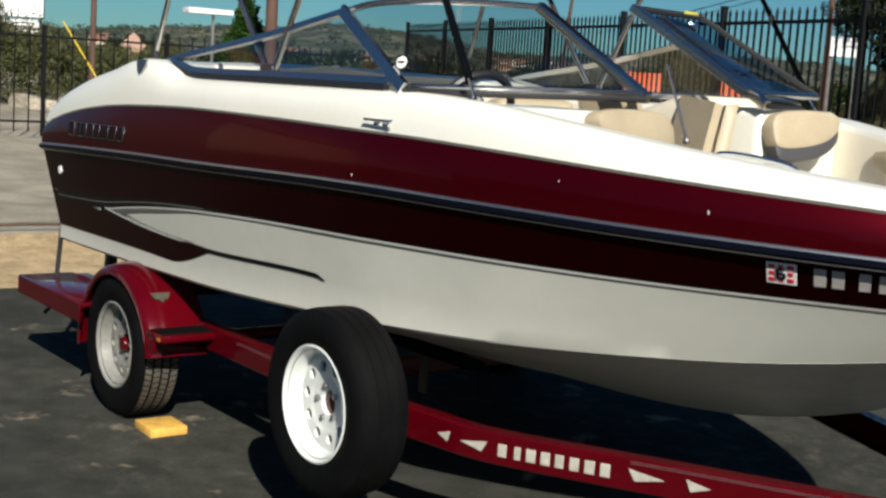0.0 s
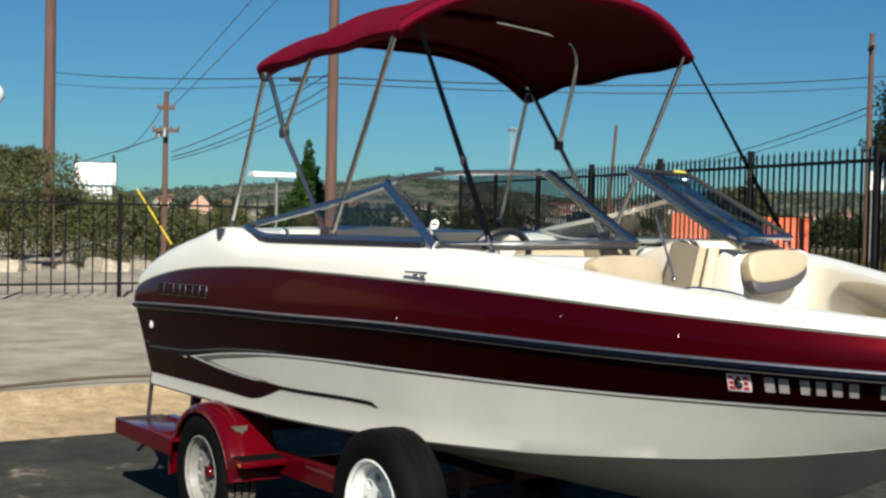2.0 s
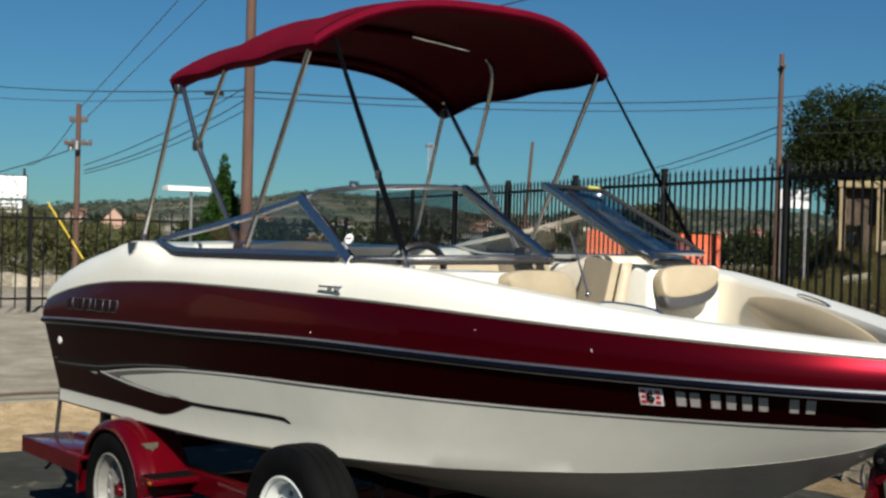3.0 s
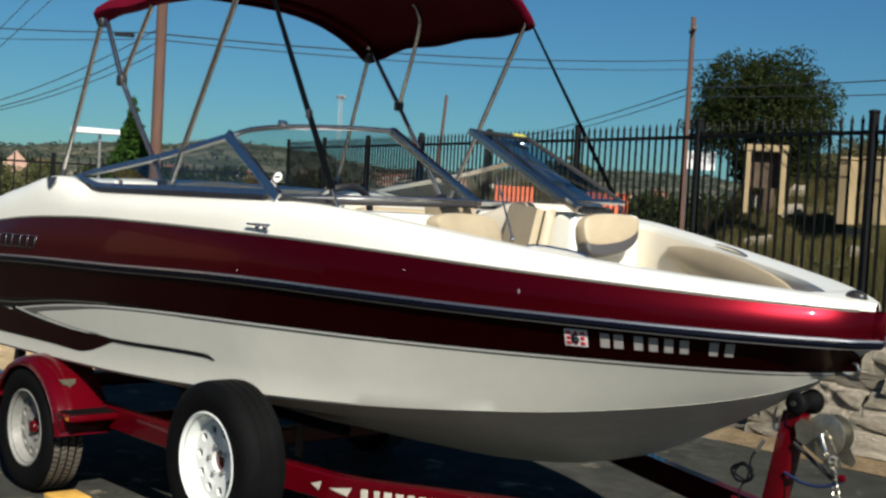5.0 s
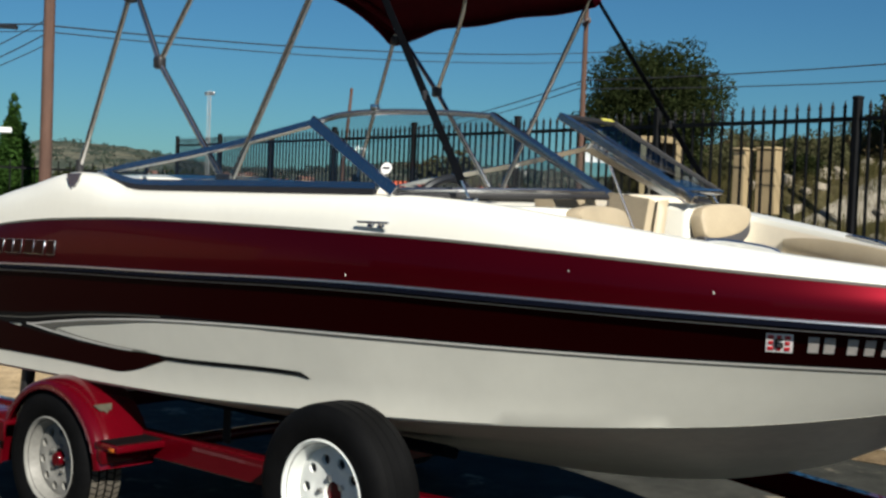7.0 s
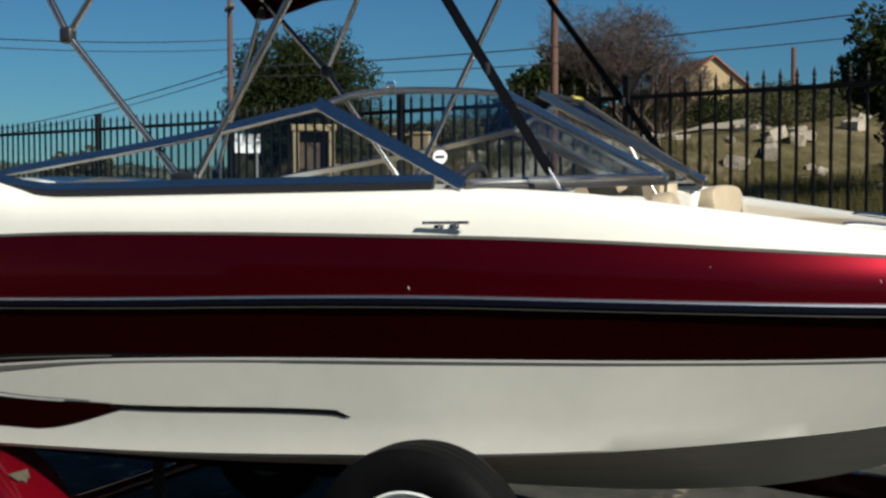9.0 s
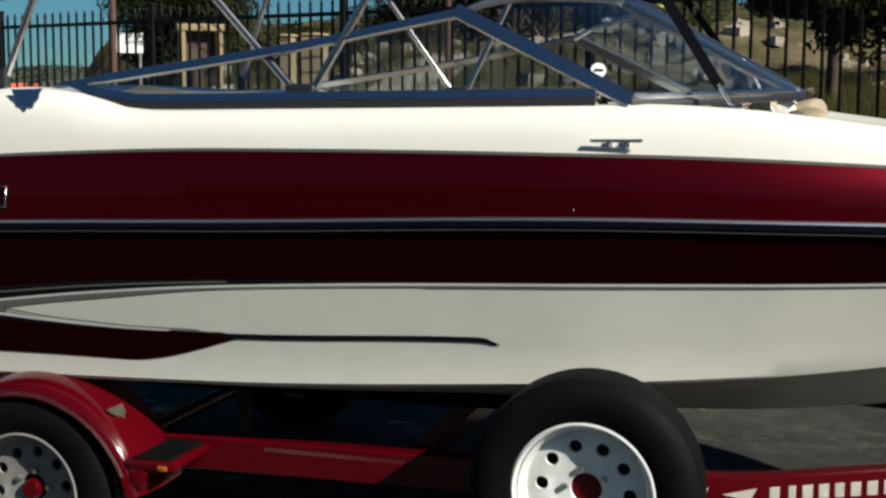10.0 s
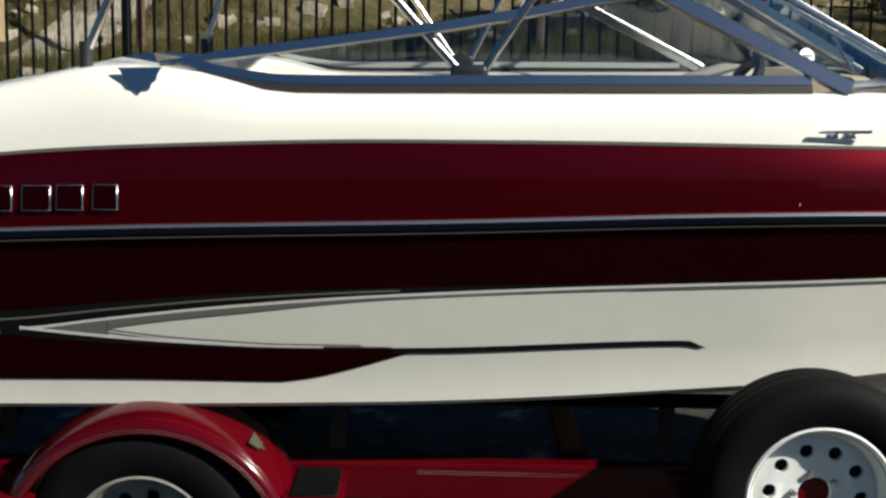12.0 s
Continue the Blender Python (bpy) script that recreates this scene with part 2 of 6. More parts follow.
STONE = random_tone(varied("limestone_block", (0.45, 0.40, 0.315), 0.85, scale=5, amount=0.34, fine=22, relief=0.9, dist=0.05), 0.24)
BARK = varied("tree_bark", (0.07, 0.05, 0.035), 0.95, scale=4, amount=0.3, fine=40, relief=0.5, dist=0.02)
TWIG = varied("bare_twigs", (0.060, 0.044, 0.036), 0.95, scale=4, amount=0.3, fine=40)
STUCCO = varied("tan_stucco", (0.29, 0.225, 0.125), 0.9, scale=2, amount=0.12, fine=40, relief=0.2)
ROOF_BROWN = varied("brown_roof", (0.20, 0.09, 0.06), 0.85, scale=3, amount=0.2, fine=40, relief=0.3)


def leaf_material(name, dark, light):
    m = material(name, dark, 0.6)
    geo = m.node_tree.nodes.new("ShaderNodeNewGeometry")
    r = ramp(m, geo.outputs["Random Per Island"], [(0.0, dark), (0.7, [(a + b) / 2 for a, b in zip(dark, light)]), (1.0, light)])
    n = noise_node(m, 3.0, 3)
    r2 = ramp(m, n.outputs["Fac"], [(0.3, (0.7,) * 3), (0.7, (1.25,) * 3)])
    tone = mix_color(m, r.outputs[0], r2.outputs[0], 1.0, "MULTIPLY")
    nt = m.node_tree
    df, tl, mx = (nt.nodes.new(k) for k in ("ShaderNodeBsdfDiffuse", "ShaderNodeBsdfTranslucent", "ShaderNodeMixShader"))
    nt.links.new(tone, df.inputs["Color"])
    nt.links.new(tone, tl.inputs["Color"])
    mx.inputs[0].default_value = 0.4
    nt.links.new(df.outputs[0], mx.inputs[1])
    nt.links.new(tl.outputs[0], mx.inputs[2])
    nt.links.new(mx.outputs[0], nt.nodes["Material Output"].inputs[0])
    nt.nodes.remove(nt.nodes["Principled BSDF"])
    return m


LEAF_OAK = leaf_material("live_oak_leaf", (0.020, 0.030, 0.011), (0.046, 0.058, 0.022))
LEAF_CEDAR = leaf_material("cypress_leaf", (0.025, 0.060, 0.014), (0.055, 0.115, 0.025))
LEAF_BRUSH = leaf_material("brush_leaf", (0.065, 0.070, 0.034), (0.135, 0.132, 0.070))
# Far leaves paler and bluer, with distance haze put into their colour.
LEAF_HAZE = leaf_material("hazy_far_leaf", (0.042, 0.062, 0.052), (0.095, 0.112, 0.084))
LEAF_THICKET = leaf_material("thicket_leaf", (0.082, 0.092, 0.040), (0.155, 0.158, 0.078))
LEAF_DRY = leaf_material("dry_brush_leaf", (0.060, 0.048, 0.026), (0.15, 0.118, 0.062))
GRASS = leaf_material("grass_blade", (0.055, 0.058, 0.022), (0.15, 0.128, 0.058))

# ---- building helpers ----
def curve(xs, ys):
    """A smooth line through the control values (monotone cubic)."""
    xs, ys = np.array(xs, float), np.array(ys, float)
    d = np.diff(ys) / np.diff(xs)
    m = np.zeros(len(xs))
    m[0], m[-1] = d[0], d[-1]
    for i in range(1, len(xs) - 1):
        if d[i - 1] * d[i] > 0:
            w1, w2 = 2 * (xs[i + 1] - xs[i]) + xs[i] - xs[i - 1], xs[i + 1] - xs[i] + 2 * (xs[i] - xs[i - 1])
            m[i] = (w1 + w2) / (w1 / d[i - 1] + w2 / d[i])

    def f(x):
        x = min(max(x, xs[0]), xs[-1])
        i = min(int(np.searchsorted(xs, x, "right")) - 1, len(xs) - 2)
        h = xs[i + 1] - xs[i]
        t = (x - xs[i]) / h
        return float(ys[i] * (2 * t**3 - 3 * t * t + 1) + m[i] * h * (t**3 - 2 * t * t + t) + ys[i + 1] * (3 * t * t - 2 * t**3) + m[i + 1] * h * (t**3 - t * t))

    return f


def link(name, bm, mat, parent=None, smooth=40.0):
    bmesh.ops.recalc_face_normals(bm, faces=bm.faces)
    me = bpy.data.meshes.new(name)
    bm.to_mesh(me)
    bm.free()
    for one in mat if isinstance(mat, (list, tuple)) else [mat]:
        me.materials.append(one)
    if smooth:
        me.polygons.foreach_set("use_smooth", [True] * len(me.polygons))
        me.set_sharp_from_angle(angle=radians(smooth))
    ob = new(name, me)
    if parent:
        ob.parent = parent
    return ob


def part(name, bm, mat, parent, label="", smooth=40.0):
    ob = link(name, bm, mat, parent, smooth)
    return tagged(ob, label) if label else ob


def thing(name, label, category, at=(0, 0, 0), group="", kind=""):
    ob = new(name)
    ob.location = at
    ob.empty_display_size = 0.1
    return tagged(ob, label, category, group, kind)


def grid(rows, bm=None, close=False, cap=False):
    """Faces between rows of points, each row as long as the others."""
    bm = bm or bmesh.new()
    vs = [[bm.verts.new(p) for p in r] for r in rows]
    n = len(rows[0])
    for a, b in zip(vs, vs[1:]):
        for i in range(n if close else n - 1):
            j = (i + 1) % n
            bm.faces.new((a[i], a[j], b[j], b[i]))
    if cap:
        for r in (vs[0], vs[-1]):
            bm.faces.new(r)
    return bm


def merge(bm, dist=0.0005):
    bmesh.ops.remove_doubles(bm, verts=bm.verts, dist=dist)
    bmesh.ops.dissolve_degenerate(bm, edges=bm.edges, dist=1e-5)
    return bm


def box(size, m=None, bevel=0.0, seg=2, bm=None):
    """A box about the pose m, its edges rounded."""
    b = bmesh.new()
    bmesh.ops.create_cube(b, size=1.0, matrix=Matrix.Diagonal((*size, 1)))
    if bevel:
        bmesh.ops.bevel(b, geom=b.edges[:], offset=bevel, segments=seg, profile=0.5, affect="EDGES")
    if m is not None:
        b.transform(m)
    return join(bm, b) if bm is not None else b


def join(bm, other):
    me = bpy.data.meshes.new("tmp")
    other.to_mesh(me)
    other.free()
    bm.from_mesh(me)
    bpy.data.meshes.remove(me)
    return bm


def tube(points, r, sides=10, bm=None, cap=True, taper=1.0):
    """A round bar along the points."""
    pts = [Vector(p) for p in points]
    rows, up = [], None
    for i, p in enumerate(pts):
        d = (pts[min(i + 1, len(pts) - 1)] - pts[max(i - 1, 0)]).normalized()
        if up is None:
            up = d.cross(Vector((0.13, 0.31, 0.94)) if abs(d.z) < 0.9 else Vector((1, 0.1, 0))).normalized()
        up = (up - d * up.dot(d)).normalized()
        side = d.cross(up)
        k = r * (1 + (taper - 1) * i / max(1, len(pts) - 1))
        rows.append([p + (up * math.cos(a) + side * math.sin(a)) * k for a in (2 * math.pi * j / sides for j in range(sides))])
    out = grid(rows, close=True, cap=cap)
    return join(bm, out) if bm is not None else out


def smooth_path(points, n=8):
    """Points along a smooth line through those given."""
    p = [Vector(q) for q in points]
    p = [p[0] * 2 - p[1], *p, p[-1] * 2 - p[-2]]
    out = []
    for i in range(1, len(p) - 2):
        for k in range(n):
            t = k / n
            out.append(0.5 * (2 * p[i] + (p[i + 1] - p[i - 1]) * t + (2 * p[i - 1] - 5 * p[i] + 4 * p[i + 1] - p[i + 2]) * t * t + (3 * p[i] - p[i - 1] - 3 * p[i + 1] + p[i + 2]) * t**3))
    return out + [p[-2]]


def spin(profile, steps=48, bm=None):
    """A body of revolution about the y axis; profile of (radius, y)."""
    rows = [[(r * math.cos(2 * math.pi * k / steps), y, r * math.sin(2 * math.pi * k / steps)) for k in range(steps)] for r, y in profile]
    out = grid(rows, close=True)
    return join(bm, out) if bm is not None else out


def slab(outline, thick, m=None, bevel=0.0):
    """A plate: an outline in its x and y, from z = 0 up to thick."""
    bm = bmesh.new()
    f = bm.faces.new([bm.verts.new((x, y, 0)) for x, y in outline])
    g = bmesh.ops.extrude_face_region(bm, geom=[f])
    bmesh.ops.translate(bm, verts=[v for v in g["geom"] if isinstance(v, bmesh.types.BMVert)], vec=(0, 0, thick))
    if bevel:
        bmesh.ops.bevel(bm, geom=[e for e in bm.edges if abs(e.verts[0].co.z - e.verts[1].co.z) < 1e-6 and e.verts[0].co.z > thick / 2], offset=bevel, segments=2, profile=0.5, affect="EDGES")
    if m is not None:
        bm.transform(m)
    return bm

# ---- the boat ----
YC = -0.04                                    # the boat's middle line
STERN, BOW = -5.47, -0.69
rail_b = curve([-5.7, -5.0, -4.0, -3.0, -2.5, -2.0, -1.45, -1.06, -0.85, -0.75, -0.69], [1.09, 1.12, 1.12, 1.09, 1.03, 0.91, 0.685, 0.445, 0.26, 0.14, 0.0])
rail_z = curve([-5.7, -4.93, -3.92, -2.67, -1.6, -0.69], [1.071, 1.124, 1.161, 1.198, 1.187, 1.170])
top_b = curve([-5.7, -5.0, -4.0, -3.0, -2.5, -2.0, -1.45, -1.06, -0.85, -0.75, -0.70], [1.05, 1.08, 1.08, 1.05, 0.985, 0.865, 0.64, 0.40, 0.215, 0.10, 0.0])
top_z = curve([-5.6, -5.45, -5.2, -4.92, -4.5, -3.92, -3.35, -2.77, -1.43, -0.69], [1.12, 1.20, 1.275, 1.326, 1.356, 1.377, 1.381, 1.378, 1.320, 1.275])
chine_b = curve([-5.7, -4.0, -3.0, -2.4, -1.9, -1.5, -1.2, -1.0, -0.88], [1.04, 1.04, 0.98, 0.85, 0.645, 0.425, 0.235, 0.10, 0.0])
chine_z = curve([-5.7, -4.94, -3.91, -3.02, -2.28, -1.7, -1.3, -1.0, -0.88], [0.652, 0.662, 0.686, 0.728, 0.769, 0.820, 0.887, 0.970, 1.03])
keel_z = curve([-5.7, -3.5, -2.6, -2.1, -1.6, -1.28, -1.0, -0.86, -0.69], [0.43, 0.43, 0.455, 0.505, 0.635, 0.79, 0.95, 1.045, 1.165])
gun_b = curve([-5.6, -5.2, -4.6, -4.0, -3.0, -2.7, -2.4, -2.0, -1.6, -1.2, -0.95, -0.78, -0.71], [0.98, 0.99, 0.99, 0.98, 0.965, 0.95, 0.90, 0.79, 0.63, 0.41, 0.225, 0.08, 0.0])
gun_z = curve([-5.6, -5.45, -5.25, -4.92, -4.62, -4.45, -4.2, -3.8, -3.0, -2.7, -2.45, -2.1, -1.7, -1.3, -1.0, -0.7], [1.16, 1.30, 1.40, 1.50, 1.555, 1.541, 1.490, 1.496, 1.510, 1.516, 1.504, 1.463, 1.41, 1.365, 1.335, 1.30])
well_b = curve([-5.6, -4.75, -4.6, -4.3, -3.0, -2.6, -2.4, -2.1, -1.8, -1.5, -1.25, -1.1, -0.97, -0.88], [0.0, 0.0, 0.70, 0.80, 0.80, 0.81, 0.79, 0.71, 0.60, 0.455, 0.31, 0.205, 0.09, 0.0])


def place(x, h, z, side=1):
    """A point of the boat: h metres out from the middle line, side 1 starboard, -1 port. The transom leans aft."""
    lean = max(0.0, min(1.0, (-4.95 - x) / 0.5)) * max(0.0, min(1.0, (z - 0.68) / 0.4))
    return Vector((x - 0.19 * lean, YC - side * h, z))


def side_b(x, z):
    """The hull's half breadth at a height between chine and rail."""
    zc, zr = max(chine_z(x), keel_z(x)), rail_z(x)
    t = max(0.0, min(1.0, (z - zc) / max(0.02, zr - zc)))
    flare = 1.0 - 0.12 * max(0.0, min(1.0, (x + 2.6) / 1.4))
    return chine_b(x) + (rail_b(x) - 0.028 - chine_b(x)) * t**flare


def stations(a, b, n, tight=1.6):
    return [b - (b - a) * (1 - k / n) ** tight for k in range(n + 1)]


XS = stations(STERN, BOW - 0.003, 84)
boat = thing("boat", "white and maroon fibreglass bowrider motorboat sitting on a red trailer", "boat", (-3.2, YC, 0.43))
boat_inverse = Matrix.Translation((3.2, -YC, -0.43))


def bpart(name, bm, mat, label="", parent=None, smooth=40.0):
    bm.transform(boat_inverse)
    return part(name, bm, mat, parent or boat, label, smooth)


def hull_mesh():
    rows = []
    for x in XS:
        zk, zc, zr = keel_z(x), max(chine_z(x), keel_z(x) + 0.001), rail_z(x)
        bc = chine_b(x)
        half = [(0.0, zk)]
        fade = max(0.0, min(1.0, (-1.9 - x) / 0.9))      # steps run out towards the stem
        for k in range(1, 8):                 # bottom with two spray rails
            t = k / 8
            half.append((bc * t, zk + (zc - zk) * t - (0.012 if k in (3, 6) else 0.0) * fade))
        half.append((bc, zc - 0.001 - 0.011 * fade))
        half.append((bc + 0.012 * fade, zc))
        for k in range(1, 9):
            z = zc + (zr - zc) * k / 8
            half.append((side_b(x, z), z))
        rows.append([place(x, h, z, -1) for h, z in reversed(half)] + [place(x, h, z) for h, z in half[1:]])
    bm = grid(rows)
    n = len(rows[0]) - 1
    for k, f in enumerate(bm.faces):         # the planing bottom: bounced light put into its colour
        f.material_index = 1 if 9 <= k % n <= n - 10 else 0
    bm.faces.new([v for v in bm.verts][: len(rows[0])])
    return merge(bm)


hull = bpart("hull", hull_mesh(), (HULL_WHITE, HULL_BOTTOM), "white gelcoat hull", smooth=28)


def band(zt, zb, x0, x1, n=60, rows=3, off=0.003, side=1, tight=1.0):
    """A coloured band lying on the hull's side between two height lines."""
    out = []
    for x in stations(x0, x1, n, tight):
        a, b = zt(x), zb(x)
        out.append([place(x, side_b(x, b + (a - b) * k / rows) + off, b + (a - b) * k / rows, side) for k in range(rows + 1)])
    return merge(grid(out), 0.0002)


def line_between(f, width):
    return lambda x: f(x) - width


# the lens-shaped white field towards the stern, and the lines that frame it
V_OUT = curve([-5.47, -4.895, -4.652, -4.358, -3.917, -3.328, -2.66, -1.9, -1.4, -0.9, -0.75], [0.83, 0.87, 0.904, 0.940, 0.979, 1.009, 1.028, 1.039, 1.046, 1.05, 1.07])
V_IN = curve([-4.667, -4.505, -4.358, -3.917, -3.328, -2.66, -1.9, -1.4, -0.9, -0.75], [0.873, 0.898, 0.916, 0.967, 0.997, 1.016, 1.029, 1.036, 1.04, 1.06])
V_TOP = curve([-5.47, -4.946, -4.652, -4.358, -3.917, -3.328, -2.66, -1.9, -1.4, -0.9, -0.75], [0.885, 0.914, 0.944, 0.972, 0.997, 1.016, 1.034, 1.045, 1.052, 1.055, 1.075])
LOW_OUT = curve([-5.47, -4.895, -4.653, -4.506, -4.358, -4.21, -3.9], [0.93, 0.872, 0.851, 0.842, 0.836, 0.833, 0.835])
LOW_IN = curve([-4.667, -4.506, -4.358, -4.21, -3.988], [0.873, 0.855, 0.846, 0.840, 0.840])
LOW_DARK = curve([-5.47, -4.948, -4.653, -4.358, -3.855, -3.142, -3.116], [0.885, 0.852, 0.833, 0.824, 0.831, 0.855, 0.849])
LOW_RED = curve([-5.47, -4.951, -4.507, -4.225, -4.15, -3.857], [0.72, 0.729, 0.734, 0.732, 0.742, 0.824])
under_rail = lambda x: rail_z(x) - 0.006
for s in (1, -1):
    bpart("hull_band", band(under_rail, V_TOP, STERN + 0.004, -0.75, 90, 5, side=s, tight=1.5), DARK_MAROON, "maroon band below the rub rail, its shade painted in", hull)
    bpart("pin_stripe", band(V_TOP, V_OUT, -5.40, -0.76, 80, 1, side=s), BLACK_LINE, "black pin stripe", hull)
    bpart("pin_stripe", band(line_between(V_OUT, 0.0), line_between(V_OUT, 0.007), -4.89, -0.78, 70, 1, side=s), SILVER_LINE, "silver pin stripe", hull)
    bpart("pin_stripe", band(lambda x: V_OUT(x) + 0.55 * (V_TOP(x) - V_OUT(x)) + 0.002, lambda x: V_OUT(x) + 0.55 * (V_TOP(x) - V_OUT(x)) - 0.003, -5.40, -3.9, 30, 1, off=0.0045, side=s), GREY_LINE, "grey pin stripe", hull)
    bpart("pin_stripe", band(line_between(V_OUT, 0.0075), V_IN, -4.66, -3.3, 40, 1, side=s), GREY_LINE, "grey pin stripe", hull)
    bpart("pin_stripe", band(line_between(V_IN, -0.003), line_between(V_IN, 0.002), -3.3, -0.78, 50, 1, side=s), GREY_LINE, "grey pin stripe", hull)
    bpart("hull_swoosh", band(LOW_DARK, LOW_RED, STERN + 0.006, -3.86, 50, 3, side=s), DARK_MAROON, "maroon swoosh towards the stern, its shade painted in", hull)
    bpart("pin_stripe", band(LOW_OUT, LOW_DARK, -4.94, -3.92, 40, 1, side=s), BLACK_LINE, "black pin stripe", hull)
    bpart("pin_stripe", band(line_between(LOW_OUT, -0.004), line_between(LOW_OUT, 0.004), -4.89, -4.1, 40, 1, off=0.0045, side=s), SILVER_LINE, "silver pin stripe", hull)
    bpart("pin_stripe", band(LOW_IN, line_between(LOW_IN, 0.005), -4.66, -4.0, 40, 1, off=0.0045, side=s), GREY_LINE, "grey pin stripe", hull)
    # the nose between both arms of the frame, and the long dart
    bpart("pin_stripe", band(V_OUT, LOW_OUT, -4.885, -4.66, 14, 1, off=0.002, side=s), GREY_LINE, "grey pin stripe", hull)
    bpart("dart_stripe", band(lambda x: LOW_DARK(x) + 0.003 - 0.014 * max(0, 1 - (-3.088 - x) / 0.035), lambda x: LOW_DARK(x) - 0.0125, -3.92, -3.09, 40, 1, off=0.0035, side=s), BLACK_LINE, "black dart stripe", hull)


def upper_band_mesh(side):
    rows = []
    for x in XS:
        if x > -0.70 or top_z(x) < rail_z(x) + 0.03:
            continue
        a, b = (rail_b(x) - 0.02, rail_z(x) + 0.012), (top_b(x), top_z(x))
        rows.append([place(x, max(0, a[0] + (b[0] - a[0]) * t + 0.012 * math.sin(math.pi * t)), a[1] + (b[1] - a[1]) * t, side) for t in (k / 6 for k in range(7))])
    return rows


for s in (1, -1):
    bpart("upper_band", merge(grid(upper_band_mesh(s))), MAROON, "glossy maroon band above the rub rail")
    if s == 1:                               # rounded nose between both bands
        end = [upper_band_mesh(1)[-1], upper_band_mesh(-1)[-1]]
        nose = [[p.lerp(q, t) + Vector((0.035 * math.sin(math.pi * t), 0, 0)) for p, q in zip(*end)] for t in (k / 8 for k in range(9))]
        bpart("bow_cap", grid(nose), MAROON, "rounded maroon nose")
    # fine grey line along the top of the band
    line = []
    for x in XS:
        if x < -0.72 and top_z(x) > rail_z(x) + 0.03:
            line.append([place(x, top_b(x) + 0.004, top_z(x) - 0.005, s), place(x, top_b(x) + 0.004, top_z(x) + 0.004, s)])
    bpart("trim_line", grid(line), GREY_LINE, "grey trim line")


def rub_rail_mesh(profile):
    """A moulding all round the hull's edge; profile of (out, up)."""
    rows = []
    for s in (1, -1):
        xs = XS if s == 1 else XS[::-1]
        for x in xs:
            rows.append([place(x, max(0.0, rail_b(x) - 0.028 + o), rail_z(x) + u, s) + (Vector((max(0, o) * 0.8, 0, 0)) if x > -0.75 else Vector()) for o, u in profile])
    return merge(grid(rows), 0.0003)


rail = bpart("rub_rail", rub_rail_mesh([(0.0, -0.017), (0.014, -0.0165), (0.022, -0.010), (0.023, 0.003), (0.015, 0.012), (-0.01, 0.015)]), RAIL_BLACK, "black vinyl rub rail")
bpart("rail_insert", rub_rail_mesh([(0.011, 0.0125), (0.0165, 0.0150), (0.0222, 0.0115), (0.0226, 0.0065)]), BRIGHT_STEEL, "bright steel insert", rail)
bpart("rail_bead", rub_rail_mesh([(0.004, -0.0225), (0.010, -0.022), (0.011, -0.019), (0.004, -0.017)]), BRIGHT_STEEL, "thin bright bead", rail)


def deck_mesh():
    rows = []
    for x in XS:
        if x > -0.705:
            continue
        bt, zt, bg, zg, bw = top_b(x), top_z(x), min(gun_b(x), top_b(x)), max(gun_z(x), top_z(x) + 0.01), well_b(x)
        bw = min(bw, max(0, bg - 0.04))
        half = [(bt, zt)]
        for k in range(1, 7):                # rounded shoulder
            a = k / 6 * math.pi / 2
            half.append((bg + (bt - bg) * math.cos(a) ** 0.8, zt + (zg - zt) * math.sin(a) ** 0.9))
        inner = max(bw, 0.0)
        crown = 0.012 if bw > 0.02 else 0.03 * min(1, bg)
        for k in range(1, 5):
            t = k / 4
            half.append((bg + (inner - bg) * t, zg + crown * math.sin(math.pi / 2 * t) - (0.02 * t if bw > 0.02 else 0)))
        floor = max(0.88, chine_z(x) + 0.09) if bw > 0.02 else zg + crown
        zi = half[-1][1]
        if bw > 0.02:
            half += [(max(0, bw - 0.012), zi - 0.02), (max(0, bw - 0.03), zi - 0.2), (max(0, bw - 0.05), floor)]
        else:
            half += [(0.0, zi)] * 3
        half.append((0.0, floor))
        rows.append([place(x, h, z) for h, z in half] + [place(x, h, z, -1) for h, z in reversed(half[:-1])])
    bm = grid(rows)
    n = len(rows[0]) - 1
    for k, f in enumerate(bm.faces):         # the moulded liner inside the well is cream
        f.material_index = 1 if 11 <= k % n <= n - 12 else 0
    bm.faces.new([v for v in bm.verts][: len(rows[0])])
    return merge(bm)


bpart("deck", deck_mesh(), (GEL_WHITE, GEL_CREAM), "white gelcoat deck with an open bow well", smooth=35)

for x, z, ln in ((-2.877, 1.231, 0.012), (-1.62, 1.262, 0.018), (-2.05, 1.300, 0.006)):   # chips in the gelcoat
    t = (z - rail_z(x) - 0.012) / (top_z(x) - rail_z(x) - 0.012)
    h = rail_b(x) - 0.02 + (top_b(x) - rail_b(x) + 0.02) * t + 0.012 * math.sin(math.pi * t)
    bpart("gelcoat_chip", box((0.0012, 0.003, ln * 0.6), Matrix.Translation(place(x, h, z)) @ pose(0, 0, 0, 0, -14, 0)), GEL_WHITE, "small pale chip")

# ---- windshield ----
windshield = new("windshield")
tagged(windshield, "smoked curved windshield, its centre pane folded open")
windshield.parent = boat
windshield.matrix_world = Matrix()
windshield.location = boat_inverse @ Vector((0, 0, 0))


def wpart(name, bm, mat, label="", smooth=40.0):
    return part(name, bm, mat, windshield, label, smooth)


